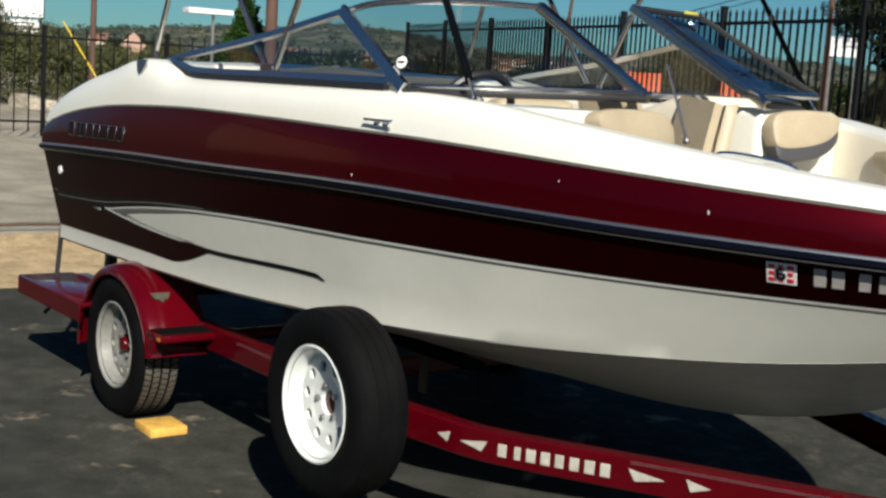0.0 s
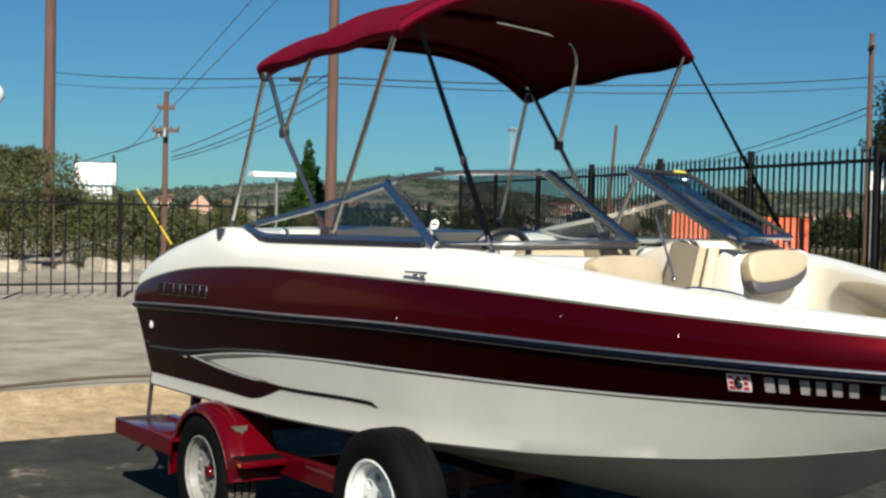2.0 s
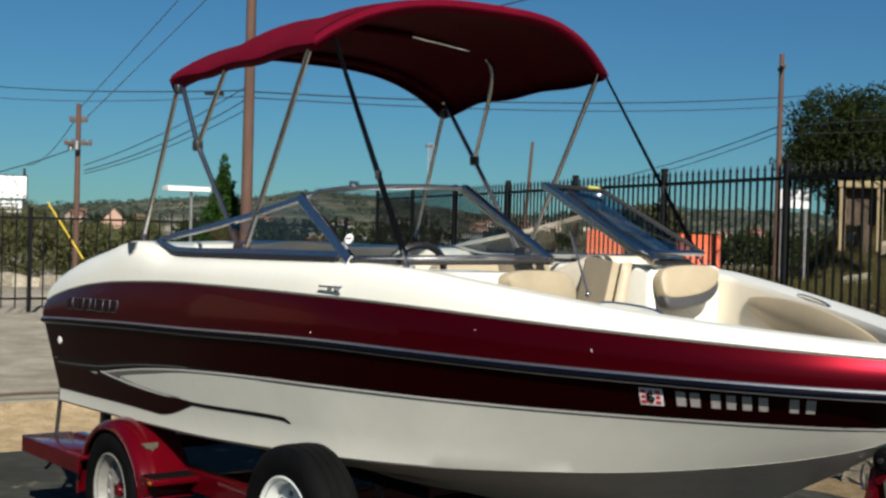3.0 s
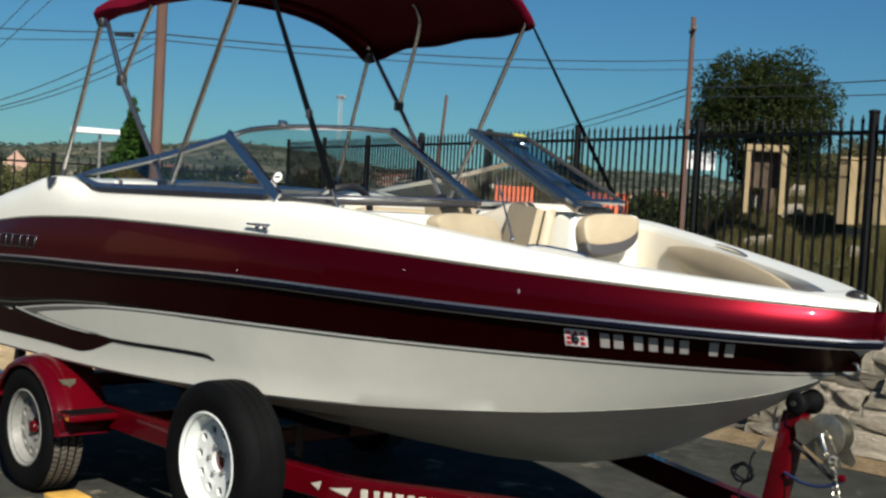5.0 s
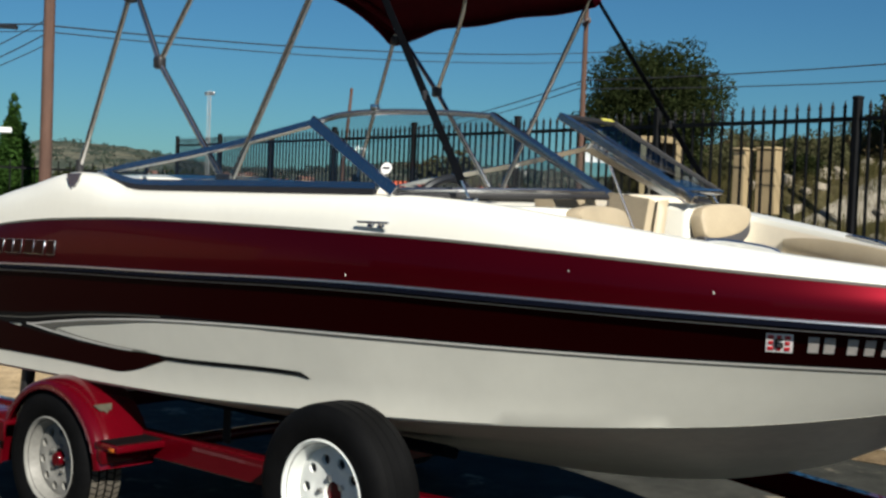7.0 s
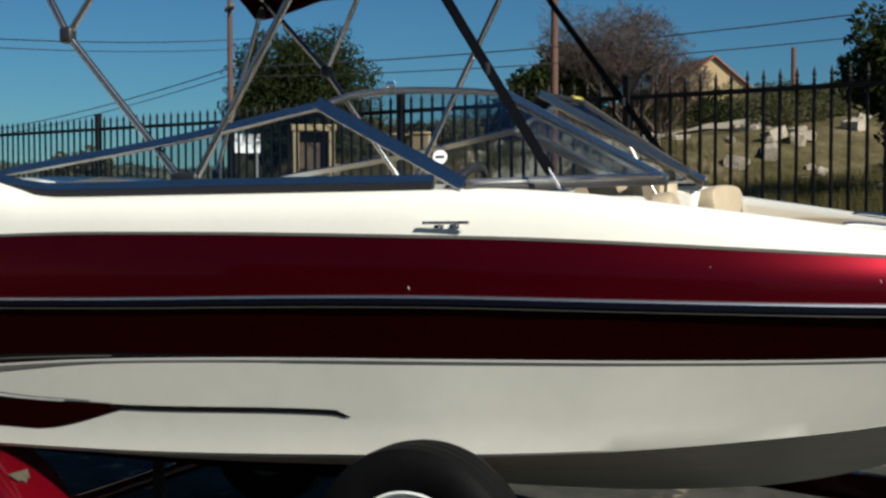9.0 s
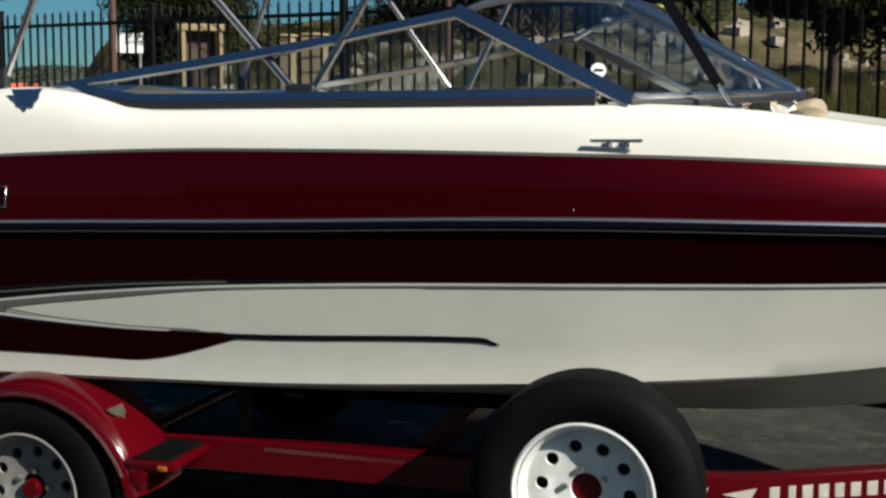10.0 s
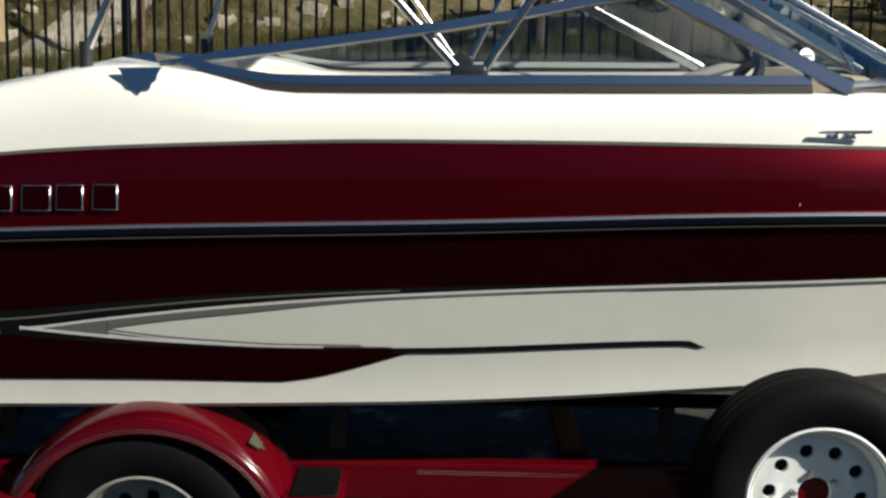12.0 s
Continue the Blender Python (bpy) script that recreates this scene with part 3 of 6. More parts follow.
def flat_bar(points, wide, thick, out, bm=None, tip=1.0):
    """A flat bar along the points whose broad face looks along out; tip narrows its first end."""
    pts = [Vector(p) for p in points]
    o = Vector(out).normalized()
    rows = []
    for i, p in enumerate(pts):
        d = (pts[min(i + 1, len(pts) - 1)] - pts[max(i - 1, 0)]).normalized()
        w = d.cross(o).normalized()
        n = w.cross(d).normalized()
        c, e = 0.10, 0.16
        half = wide / 2 * (tip if i == 0 else (1 + tip) / 2 if i == 1 else 1.0)
        rows.append([p + w * half * a + n * (thick / 2) * b for a, b in ((-1, -1 + e), (-1 + c, -1), (1 - c, -1), (1, -1 + e), (1, 1 - e), (1 - c, 1), (-1 + c, 1), (-1, 1 - e))])
    g = grid(rows, close=True, cap=True)
    return join(bm, g) if bm is not None else g


def ws(x, h, z, s):
    return Vector((x, YC - s * h, z))


for s in (1, -1):
    aft, top, foot = ws(-4.54, 0.945, 1.556, s), ws(-3.25, 0.889, 1.769, s), ws(-2.755, 0.960, 1.527, s)
    bottom = smooth_path([ws(-4.49, 0.955, 1.550, s), ws(-4.30, 0.968, 1.517, s), ws(-4.12, 0.974, 1.509, s), ws(-3.5, 0.974, 1.521, s), ws(-2.84, 0.960, 1.530, s)], 6)
    upper = smooth_path([aft, ws(-4.0, 0.925, 1.634, s), ws(-3.68, 0.910, 1.686, s), ws(-3.42, 0.897, 1.736, s), top], 6)
    side_out = Vector((0, -s, 0.30))
    wpart("side_frame", flat_bar(upper, 0.026, 0.022, side_out, tip=0.25), FRAME_ALU)
    wpart("side_sill", flat_bar([p + Vector((0, 0, 0.012)) for p in bottom], 0.026, 0.02, side_out, tip=0.25), FRAME_ALU)
    wpart("gasket", flat_bar([p + Vector((0, -s * 0.012, -0.011)) for p in bottom], 0.022, 0.020, side_out, tip=0.25), GASKET, "black rubber gasket")
    wpart("pillar", flat_bar([top + Vector((-0.01, 0, 0.008)), foot + Vector((0.015, -s * 0.012, -0.004))], 0.041, 0.024, side_out), FRAME_ALU, "broad slanting pillar")
    # side pane
    n = 16
    lo = [ws(-4.44 + (-2.84 + 4.44) * k / n, 0.958 - 0.01 * k / n, 1.545, s) for k in range(n + 1)]
    hi = []
    for p in lo:
        x = p.x
        z = 1.565 + (x + 4.46) / 1.21 * 0.192 if x < -3.25 else 1.757 - (x + 3.25) / 0.46 * 0.21
        hi.append(ws(x, 0.958 - 0.062 * max(0, (z - 1.545)) / 0.21, max(z, 1.546), s))
    pane = wpart("side_pane", grid([lo, hi]), GLASS, "smoked side pane", 0)
    pane.visible_shadow = False
    # front pane with its curved corner
    lower = smooth_path([foot, ws(-2.58, 0.82, 1.535, s), ws(-2.41, 0.56, 1.545, s), ws(-2.325, 0.30, 1.550, s)], 8)
    crest = smooth_path([top, ws(-3.17, 0.825, 1.803, s), ws(-3.07, 0.70, 1.823, s), ws(-2.95, 0.48, 1.834, s), ws(-2.87, 0.31, 1.834, s)], 6)
    m = len(lower) - 1
    crest2 = [crest[round(k * (len(crest) - 1) / m)] for k in range(m + 1)]
    pane = wpart("front_pane", grid([lower, crest2]), GLASS, "smoked front pane", 40)
    pane.visible_shadow = False
    wpart("top_frame", tube(crest, 0.012, 8), FRAME_ALU)
    wpart("front_sill", tube([p + Vector((0.0, 0, 0.004)) for p in lower], 0.011, 8), FRAME_ALU)
    wpart("gasket", tube([p + Vector((0.012, -s * 0.01, -0.014)) for p in lower], 0.010, 8), GASKET, "black rubber gasket")
    wpart("inner_frame", flat_bar([crest[-1], lower[-1] + Vector((0.01, 0, -0.01))], 0.03, 0.035, (0.46, 0, 0.89)), FRAME_ALU)
    clip = box((0.05, 0.028, 0.02), Matrix.Translation(ws(-3.09, 0.73, 1.838, s)) @ pose(0, 0, 0, 0, 0, -60 * s), 0.005)
    wpart("corner_clip", clip, CHROME, "bright corner clip")

# centre pane, folded back over the port pane
fold = [ws(-2.915, -0.195, 1.855, 1), ws(-2.375, -0.255, 1.562, 1), ws(-2.475, -0.78, 1.566, 1), ws(-2.84, -0.49, 1.842, 1)]
nrm = (fold[1] - fold[0]).cross(fold[2] - fold[1]).normalized()
nrm = nrm if nrm.x > 0 else -nrm
fold = [p + nrm * 0.016 for p in fold]
for a, b, w in ((0, 1, 0.048), (1, 2, 0.024), (2, 3, 0.016), (3, 0, 0.018)):
    wpart("centre_frame", flat_bar([fold[a], fold[b]], w, 0.03 if a == 0 else 0.018, nrm), FRAME_ALU if a < 2 else GASKET)
pane = wpart("centre_pane", grid([[fold[0], fold[3]], [fold[1], fold[2]]]), GLASS_DARK, "smoked centre pane, folded open", 0)
pane.visible_shadow = False
label_at = fold[0].lerp(fold[3], 0.72) + nrm * 0.004
strip = flat_bar([label_at, fold[0].lerp(fold[3], 0.93) + nrm * 0.004], 0.016, 0.022, nrm)
wpart("caution_label", strip, varied("yellow_label", (0.45, 0.42, 0.08), 0.5, scale=30, amount=0.2), "narrow yellow label on the pane's upper edge")
# little round decal inside the starboard front pane
disc = bmesh.new()
bmesh.ops.create_cone(disc, cap_ends=True, segments=28, radius1=0.021, radius2=0.021, depth=0.002)
disc_n = (Vector((0.25, -0.93, 0.3))).normalized()
disc.transform(Matrix.Translation((-2.842, -0.955, 1.607)) @ disc_n.to_track_quat("Z", "Y").to_matrix().to_4x4())
wpart("round_decal", disc, WHITE_PLASTIC, "round white decal")
mark = box((0.026, 0.007, 0.002), Matrix.Translation(Vector((-2.842, -0.955, 1.607)) + disc_n * 0.003) @ disc_n.to_track_quat("Z", "Y").to_matrix().to_4x4())
wpart("decal_mark", mark, BLACK_PLASTIC)

# ---- cockpit ----
def cushion(size, m, puff=0.3, seg=4):
    return box(size, m, min(size) * puff, seg)


def quad_pad(corners, thick):
    """A padded panel between four corners, rounded along its edges."""
    c = [Vector(p) for p in corners]
    n = (c[1] - c[0]).cross(c[3] - c[0]).normalized()
    n = n if n.x - n.z * 0.1 > 0 else -n
    mid = sum(c, Vector()) / 4
    rows = [[p - n * thick for p in c], [p for p in c], [p.lerp(mid, 0.03) + n * thick * 0.10 for p in c], [p.lerp(mid, 0.25) + n * thick * 0.22 for p in c]]
    return grid(rows, close=True, cap=True)


def lozenge(w, h, thick, m, flip=1):
    """A padded back with one rounded, drooping end."""
    out = []
    leaf = [(-0.5, 0.12), (-0.43, 0.36), (-0.22, 0.47), (0.2, 0.5), (0.44, 0.43), (0.5, 0.22), (0.43, -0.08), (0.25, -0.31), (0.0, -0.44), (-0.3, -0.5), (-0.46, -0.42), (-0.5, -0.12)]
    for p in smooth_path([(x * w * flip, y * h, 0) for x, y in leaf + leaf[:1]], 3)[:-1]:
        out.append((p.x, p.y))
    return slab(out, thick, m, thick * 0.35)


for s, label in ((1, "starboard"), (-1, "port")):
    # bow seat back against the console, with a charcoal lower edge
    wd = 0.42 if s == 1 else 0.325
    mm = Matrix.Translation(ws(-2.305, 0.395, 1.410, s) if s == 1 else ws(-2.305, 0.478, 1.434, s)) @ pose(0, 0, 0, 76, 0, 90 + 10 * s)
    back = bpart("bow_backrest", lozenge(wd, 0.150, 0.06, mm @ Matrix.Translation((0, 0.014, 0)), -s), VINYL_TAN, "tan vinyl bow backrest")
    bpart("backrest_piping", lozenge(wd - 0.013, 0.160, 0.055, mm @ Matrix.Translation((-0.004 * s, -0.026, -0.004)), -s), VINYL_GREY, "charcoal vinyl lower edge", back)
    # side lounge cushion
    pts = [ws(-2.15, 0.56, 1.14, s), ws(-1.8, 0.44, 1.15, s), ws(-1.45, 0.29, 1.16, s), ws(-1.2, 0.14, 1.17, s)]
    rows = []
    for i, p in enumerate(smooth_path(pts, 6)):
        wd = 0.17 - 0.07 * i / 18
        prof = [(-1, -0.2), (-0.9, 0.6), (-0.5, 1.0), (0.5, 1.0), (0.9, 0.6), (1, -0.2)]
        rows.append([p + Vector((0.3 * u * wd, -s * u * wd, 0.06 * v)) for u, v in prof])
    bpart("bow_cushion", grid(rows, close=True, cap=True), VINYL_TAN, "tan vinyl bow cushion")
    # cushion against the well's side
    rows = []
    for i, x in enumerate(np.linspace(-2.12, -1.12, 18)):      # an oval pad
        h = well_b(x) - 0.015
        k = math.sin(math.pi * (0.04 + 0.92 * i / 17)) ** 0.6
        zm = gun_z(x) - 0.09
        rows.append([ws(x, max(0.005, h - o * k), zm + d * k, s) for o, d in ((0.0, 0.075), (0.03, 0.075), (0.055, 0.05), (0.07, 0.0), (0.065, -0.05), (0.04, -0.085), (0.0, -0.085))])
    bpart("side_pad", grid(rows, close=True, cap=True), VINYL_TAN, "tan vinyl side pad")
    # console that carries the windshield, its walkway corner padded in two panels with a dark seam
    con = box((0.36, 0.36 if s == 1 else 0.46, 0.56), Matrix.Translation(ws(-2.52, 0.585 if s == 1 else 0.535, 1.212 if s == 1 else 1.245, s)), 0.03, 4)
    bpart("console", con, GEL_WHITE, "white moulded console")
    side_pad = quad_pad([ws(-2.67, 0.285, 1.548, s), ws(-2.445, 0.222, 1.530, s), ws(-2.425, 0.115, 1.20, s), ws(-2.67, 0.19, 1.20, s)], 0.035)
    bpart("console_pad", side_pad, VINYL_TAN, "tan padded console side facing the walkway")
    front_pad = quad_pad([ws(-2.437, 0.228, 1.532, s), ws(-2.408, 0.262, 1.536, s), ws(-2.385, 0.170, 1.20, s), ws(-2.415, 0.122, 1.20, s)], 0.030)
    bpart("console_pad", front_pad, VINYL_TAN, "tan padded console corner")
    dash = box((0.34, 0.60, 0.16), Matrix.Translation(ws(-2.80, 0.55, 1.355 if s == 1 else 1.44, s)) @ pose(0, 0, 0, 0, -18, 0), 0.05, 4)
    bpart("dashboard", dash, GEL_CREAM if s == -1 else BLACK_PLASTIC, "moulded dashboard")
    seat = cushion((0.46, 0.46, 0.16), Matrix.Translation(ws(-3.55, 0.50, 1.12, s)))
    seat_ob = bpart("cockpit_seat", seat, VINYL_TAN, "tan vinyl cockpit seat")
    bpart("seat_back", cushion((0.14, 0.46, 0.36), Matrix.Translation(ws(-3.80, 0.50, 1.30, s)) @ pose(0, 0, 0, 0, -10, 0)), VINYL_TAN, "", seat_ob)
    # grab rail at the well's forward edge
    gr = smooth_path([ws(a + e * ln, well_b(a + e * ln) - o, gun_z(a + e * ln) + dz, s) for a, ln in [(-1.75, 0.22) if s == 1 else (-1.84, 0.26)] for e, o, dz in ((0.0, -0.03, -0.04), (0.08, -0.02, -0.004), (0.5, -0.015, 0.004), (0.92, -0.02, -0.004), (1.0, -0.03, -0.04))], 5)
    bpart("grab_rail", tube(gr, 0.0085, 8), CHROME, "low polished metal grab rail")
bpart("rear_bench", cushion((0.5, 1.5, 0.2), Matrix.Translation((-4.3, YC, 1.12))), VINYL_TAN, "tan vinyl rear bench")
bpart("cockpit_carpet", box((2.6, 0.9, 0.012), Matrix.Translation((-3.3, YC, 0.896))), CARPET, "beige carpet")
# steering wheel
wheel = bmesh.new()
ring = [(0.17 * math.cos(a), 0.17 * math.sin(a), 0) for a in (2 * math.pi * k / 32 for k in range(33))]
join(wheel, tube(ring, 0.016, 8, cap=False))
for a in (90, 210, 330):
    box((0.16, 0.03, 0.012), pose(0, 0, 0, 0, 0, a) @ Matrix.Translation((0.08, 0, 0)), 0.004, 1, wheel)
box((0.09, 0.09, 0.03), None, 0.012, 2, wheel)
wheel.transform(Matrix.Translation((-2.96, YC - 0.52, 1.435)) @ pose(0, 0, 0, 0, -62, 0))
bpart("steering_wheel", wheel, BLACK_PLASTIC, "black three-spoke steering wheel")


# ---- fittings ----
def deck_b(x, z):
    """The deck side's half breadth at a height above the maroon band."""
    bt, zt, bg, zg = top_b(x), top_z(x), min(gun_b(x), top_b(x)), max(gun_z(x), top_z(x) + 0.01)
    s = max(0.0, min(1.0, (z - zt) / (zg - zt))) ** (1 / 0.9)
    return bg + (bt - bg) * max(0.0, 1 - s * s) ** 0.4


def cleat(m, size=0.14):
    """A low bar on two feet."""
    bm = tube([(-size / 2, 0, 0.024), (-size * 0.45, 0, 0.022), (size * 0.45, 0, 0.022), (size / 2, 0, 0.024)], 0.0048, 8)
    for x in (-0.020, 0.026):
        join(bm, tube([(x - 0.006, 0, 0.0), (x, 0, 0.012), (x, 0, 0.022)], 0.0066, 8, taper=0.8))
        box((0.030, 0.016, 0.003), Matrix.Translation((x - 0.006, 0, 0.0015)), 0.001, 1, bm)
    bm.transform(m)
    return bm


for s in (1, -1):
    x = -2.77
    out = Vector((0.05, -s * 0.80, 0.6)).normalized()
    m = Matrix.Translation(ws(x, deck_b(x, 1.405) + 0.002, 1.405, s)) @ out.to_track_quat("Z", "Y").to_matrix().to_4x4()
    ang = m.to_3x3().inverted() @ Vector((1, 0, 0.07))
    m = m @ Matrix.Rotation(math.atan2(ang.y, ang.x), 4, "Z")
    bpart("mooring_cleat", cleat(m), CHROME, "polished steel mooring cleat")
    # folded cup plate near the windshield's aft end
    outline = [(-0.062, 0.030), (0.064, 0.034), (0.053, 0.014), (0.050, -0.004), (0.036, -0.016), (0.032, -0.029), (0.012, -0.031), (0.002, -0.044), (-0.012, -0.030), (-0.030, -0.024), (-0.035, -0.008), (-0.047, 0.008)]
    o = Vector((0, -s * 0.97, 0.25)).normalized()
    mm = Matrix.Translation(ws(-4.568, deck_b(-4.568, 1.51) + 0.003, 1.520, s)) @ Matrix.Scale(0.88, 4) @ pose(0, 0, 0, -12 * s, 0, 0) @ Matrix((( -1 if s == -1 else 1, 0, 0), (0, 0, -s), (0, 1, 0))).to_4x4()
    bpart("emblem_plate", slab(outline, 0.006, mm, 0.0), FRAME_ALU, "dark glossy shield-shaped plate")
    # raised name on the upper band as plain plates
    for k, (xa, wd) in enumerate(((-5.24, 0.07), (-5.15, 0.04), (-5.09, 0.07), (-5.0, 0.06), (-4.93, 0.06), (-4.84, 0.075), (-4.755, 0.07), (-4.665, 0.065))):
        xa += 0.016
        z = 1.222 + (xa + 4.66) * 0.03
        h = rail_b(xa) - 0.012
        mm = Matrix.Translation(ws(xa, h - 0.002, z, s)) @ pose(0, 0, 0, -8 * s, 0, 0)
        plate = bpart("name_plate", box((wd, 0.006, 0.066), mm, 0.002, 1), FRAME_ALU, "raised emblem bar with a bright rim")
        bpart("plate_face", box((wd - 0.005, 0.006, 0.061), mm @ Matrix.Translation((0, -0.0015 * s, 0)), 0.002, 1), DARK_MAROON, "dark maroon face", plate)
    bpart("thru_hull", tube([ws(-5.42, side_b(-5.42, 0.99) - 0.005, 0.99, s), ws(-5.42, side_b(-5.42, 0.99) + 0.012, 0.99, s)], 0.02, 14), WHITE_PLASTIC, "white through-hull fitting")
    # bow eye and registration bars
    def on_hull(x, z, off=0.004):
        p = ws(x, side_b(x, z) + off, z, s)
        dx = ws(x + 0.02, side_b(x + 0.02, z) + off, z, s) - ws(x - 0.02, side_b(x - 0.02, z) + off, z, s)
        dz = ws(x, side_b(x, z + 0.02) + off, z + 0.02, s) - ws(x, side_b(x, z - 0.02) + off, z - 0.02, s)
        dx.normalize()
        n = dx.cross(dz).normalized()
        n = n if n.y * -s > 0 else -n
        dz = n.cross(dx)
        dz = dz if dz.z > 0 else -dz
        return Matrix.Translation(p) @ Matrix((dx, dz, dx.cross(dz))).transposed().to_4x4()
    for xa, wd in ((-1.375, 0.032), (-1.335, 0.032), (-1.278, 0.03), (-1.236, 0.03), (-1.194, 0.03), (-1.152, 0.03), (-1.075, 0.03), (-1.035, 0.03)):
        bpart("registration_bar", box((wd, 0.062, 0.003), on_hull(xa, 1.118), 0.001, 1), LETTER_GREY, "silver registration bar")
    st = bpart("permit_sticker", box((0.080, 0.072, 0.002), on_hull(-1.462, 1.118), 0.0008, 1), WHITE_PLASTIC, "white and red permit sticker")
    on = on_hull(-1.462, 1.118, 0.006)
    for a, b in ((-0.026, 0.022), (0.0, 0.022), (0.026, 0.022), (-0.026, 0.0), (0.026, 0.0), (-0.026, -0.022), (0.0, -0.022), (0.026, -0.022)):
        bpart("sticker_panel", box((0.017 if (a * b) else 0.013, 0.013, 0.002), on @ Matrix.Translation((a * 0.95, b, 0)), 0.0005, 1), STICKER_RED, "red panel", st)
    # the black month figure
    for a, b, w, h in ((0.0, 0.015, 0.020, 0.006), (-0.009, 0.0, 0.007, 0.032), (0.002, 0.0, 0.018, 0.006), (0.009, -0.007, 0.006, 0.016), (0.0, -0.015, 0.020, 0.006)):
        bpart("sticker_figure", box((w, h, 0.002), on @ Matrix.Translation((a, b, 0.002)), 0.0005, 1), BLACK_LINE, "black figure stroke", st)
nav = bmesh.new()
bmesh.ops.create_uvsphere(nav, u_segments=18, v_segments=10, radius=0.03, matrix=Matrix.Translation((-0.785, YC, 1.318)) @ Matrix.Diagonal((1.25, 0.9, 0.75, 1)))
nav_ob = bpart("bow_light", nav, BLACK_PLASTIC, "black domed bow light")
bpart("light_base", box((0.075, 0.05, 0.008), Matrix.Translation((-0.79, YC, 1.312)), 0.003, 2), CHROME, "steel base", nav_ob)
bpart("bow_eye", tube(smooth_path([(-0.82, YC, 1.105), (-0.762, YC, 1.09), (-0.768, YC, 1.052), (-0.84, YC, 1.055)], 4), 0.008, 8), TUBE_STEEL, "steel bow eye")
prop = tube([ws(-2.36, 0.048, 1.408, 1), ws(-2.435, 0.032, 1.535, 1), ws(-2.51, 0.016, 1.66, 1)], 0.005, 8)
bmesh.ops.create_uvsphere(prop, u_segments=10, v_segments=8, radius=0.013, matrix=Matrix.Translation(ws(-2.36, 0.048, 1.403, 1)))
bpart("windshield_prop", prop, TUBE_STEEL, "thin steel prop rod with a ball end")

# ---- bimini top ----
BY = -0.083                                    # middle line of the canopy
bimini = thing("bimini_top", "burgundy canvas bimini top on bent steel bows above the cockpit", "bimini top", (0, 0, 0))


def canopy_point(u, v, lift=0.0):
    """u 0 aft to 1 forward, v -1 starboard to 1 port: an arched sheet that sags a little between its bows."""
    k = (v + 1) / 2
    x = (-4.46 - 0.06 * k) * (1 - u) + (-3.08 - 0.125 * k) * u + 0.23 * (1 - v * v) * (u - 0.5)
    y = BY + (0.87 + 0.035 * u) * v
    z = (2.387 + 0.009 * k) * (1 - u) + (2.443 + 0.034 * k) * u
    rise = 0.193 + 0.026 * u + 0.21 * u * (1 - u)
    sag = 0.012 * math.sin(math.pi * min(1.0, u / 0.42)) ** 2 + 0.010 * math.sin(math.pi * max(0.0, (u - 0.42) / 0.58)) ** 2
    return Vector((x, y, z + rise * (1 - abs(v) ** 3.1) - sag * (1 - v**4) + lift))


NU, NV = 26, 30
bm = bmesh.new()
sheet = lambda lift: [[canopy_point(i / NU, -1 + 2 * j / NV, lift + 0.006 * math.sin(17 * i / NU + 3 * j / NV)) for j in range(NV + 1)] for i in range(NU + 1)]
top_rows = sheet(0.0)
# the hem turns down all round
grid(top_rows, bm)
edge = [r[0] for r in top_rows] + top_rows[-1][1:] + [r[-1] for r in reversed(top_rows[:-1])] + list(reversed(top_rows[0][1:-1]))
mid = Vector((-3.78, BY, 2.4))
drop = [p + Vector(((mid.x - p.x) * 0.012, (mid.y - p.y) * 0.014, -0.056 - 0.045 * max(0.0, 1 - abs(p.x + 4.47) / 0.3) * min(1.0, abs(p.y - BY) / 0.87) ** 4)) for p in edge]
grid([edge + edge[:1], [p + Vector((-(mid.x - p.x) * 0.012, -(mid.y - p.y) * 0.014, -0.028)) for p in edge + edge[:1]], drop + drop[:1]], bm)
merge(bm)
canopy = part("canopy", bm, (CANVAS, CANVAS_SHADED), bimini, "burgundy canvas canopy")
# inner faces take the shade-darkened canvas
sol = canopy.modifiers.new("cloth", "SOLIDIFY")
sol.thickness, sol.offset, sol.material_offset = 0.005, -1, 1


def bow_path(foot_s, foot_p, u, lift=-0.02):
    """From the starboard foot up, across under the canopy and down to the port foot."""
    across = [canopy_point(u, v, lift) for v in np.linspace(-0.985, 0.985, 19)]
    return [foot_s, foot_s.lerp(across[0], 0.5), *across, foot_p.lerp(across[-1], 0.5), foot_p]


clamp, clamp_port = Vector((-3.76, -0.945, 1.555)), Vector((-3.76, 0.755, 1.555))
hinge_s, hinge_port = Vector((-4.197, -0.939, 2.027)), Vector((-4.103, 0.712, 2.041))
main_bow = [clamp, hinge_s, *[canopy_point(0.05, v, -0.03) for v in np.linspace(-0.985, 0.985, 15)], hinge_port, clamp_port]
part("bow", tube(main_bow, 0.0125, 10), TUBE_STEEL, bimini, "bent steel bow")
part("bow", tube(bow_path(clamp + Vector((0.07, 0, 0.0)), clamp_port + Vector((0.07, 0, 0.0)), 0.965), 0.0125, 10), TUBE_STEEL, bimini, "bent steel bow")
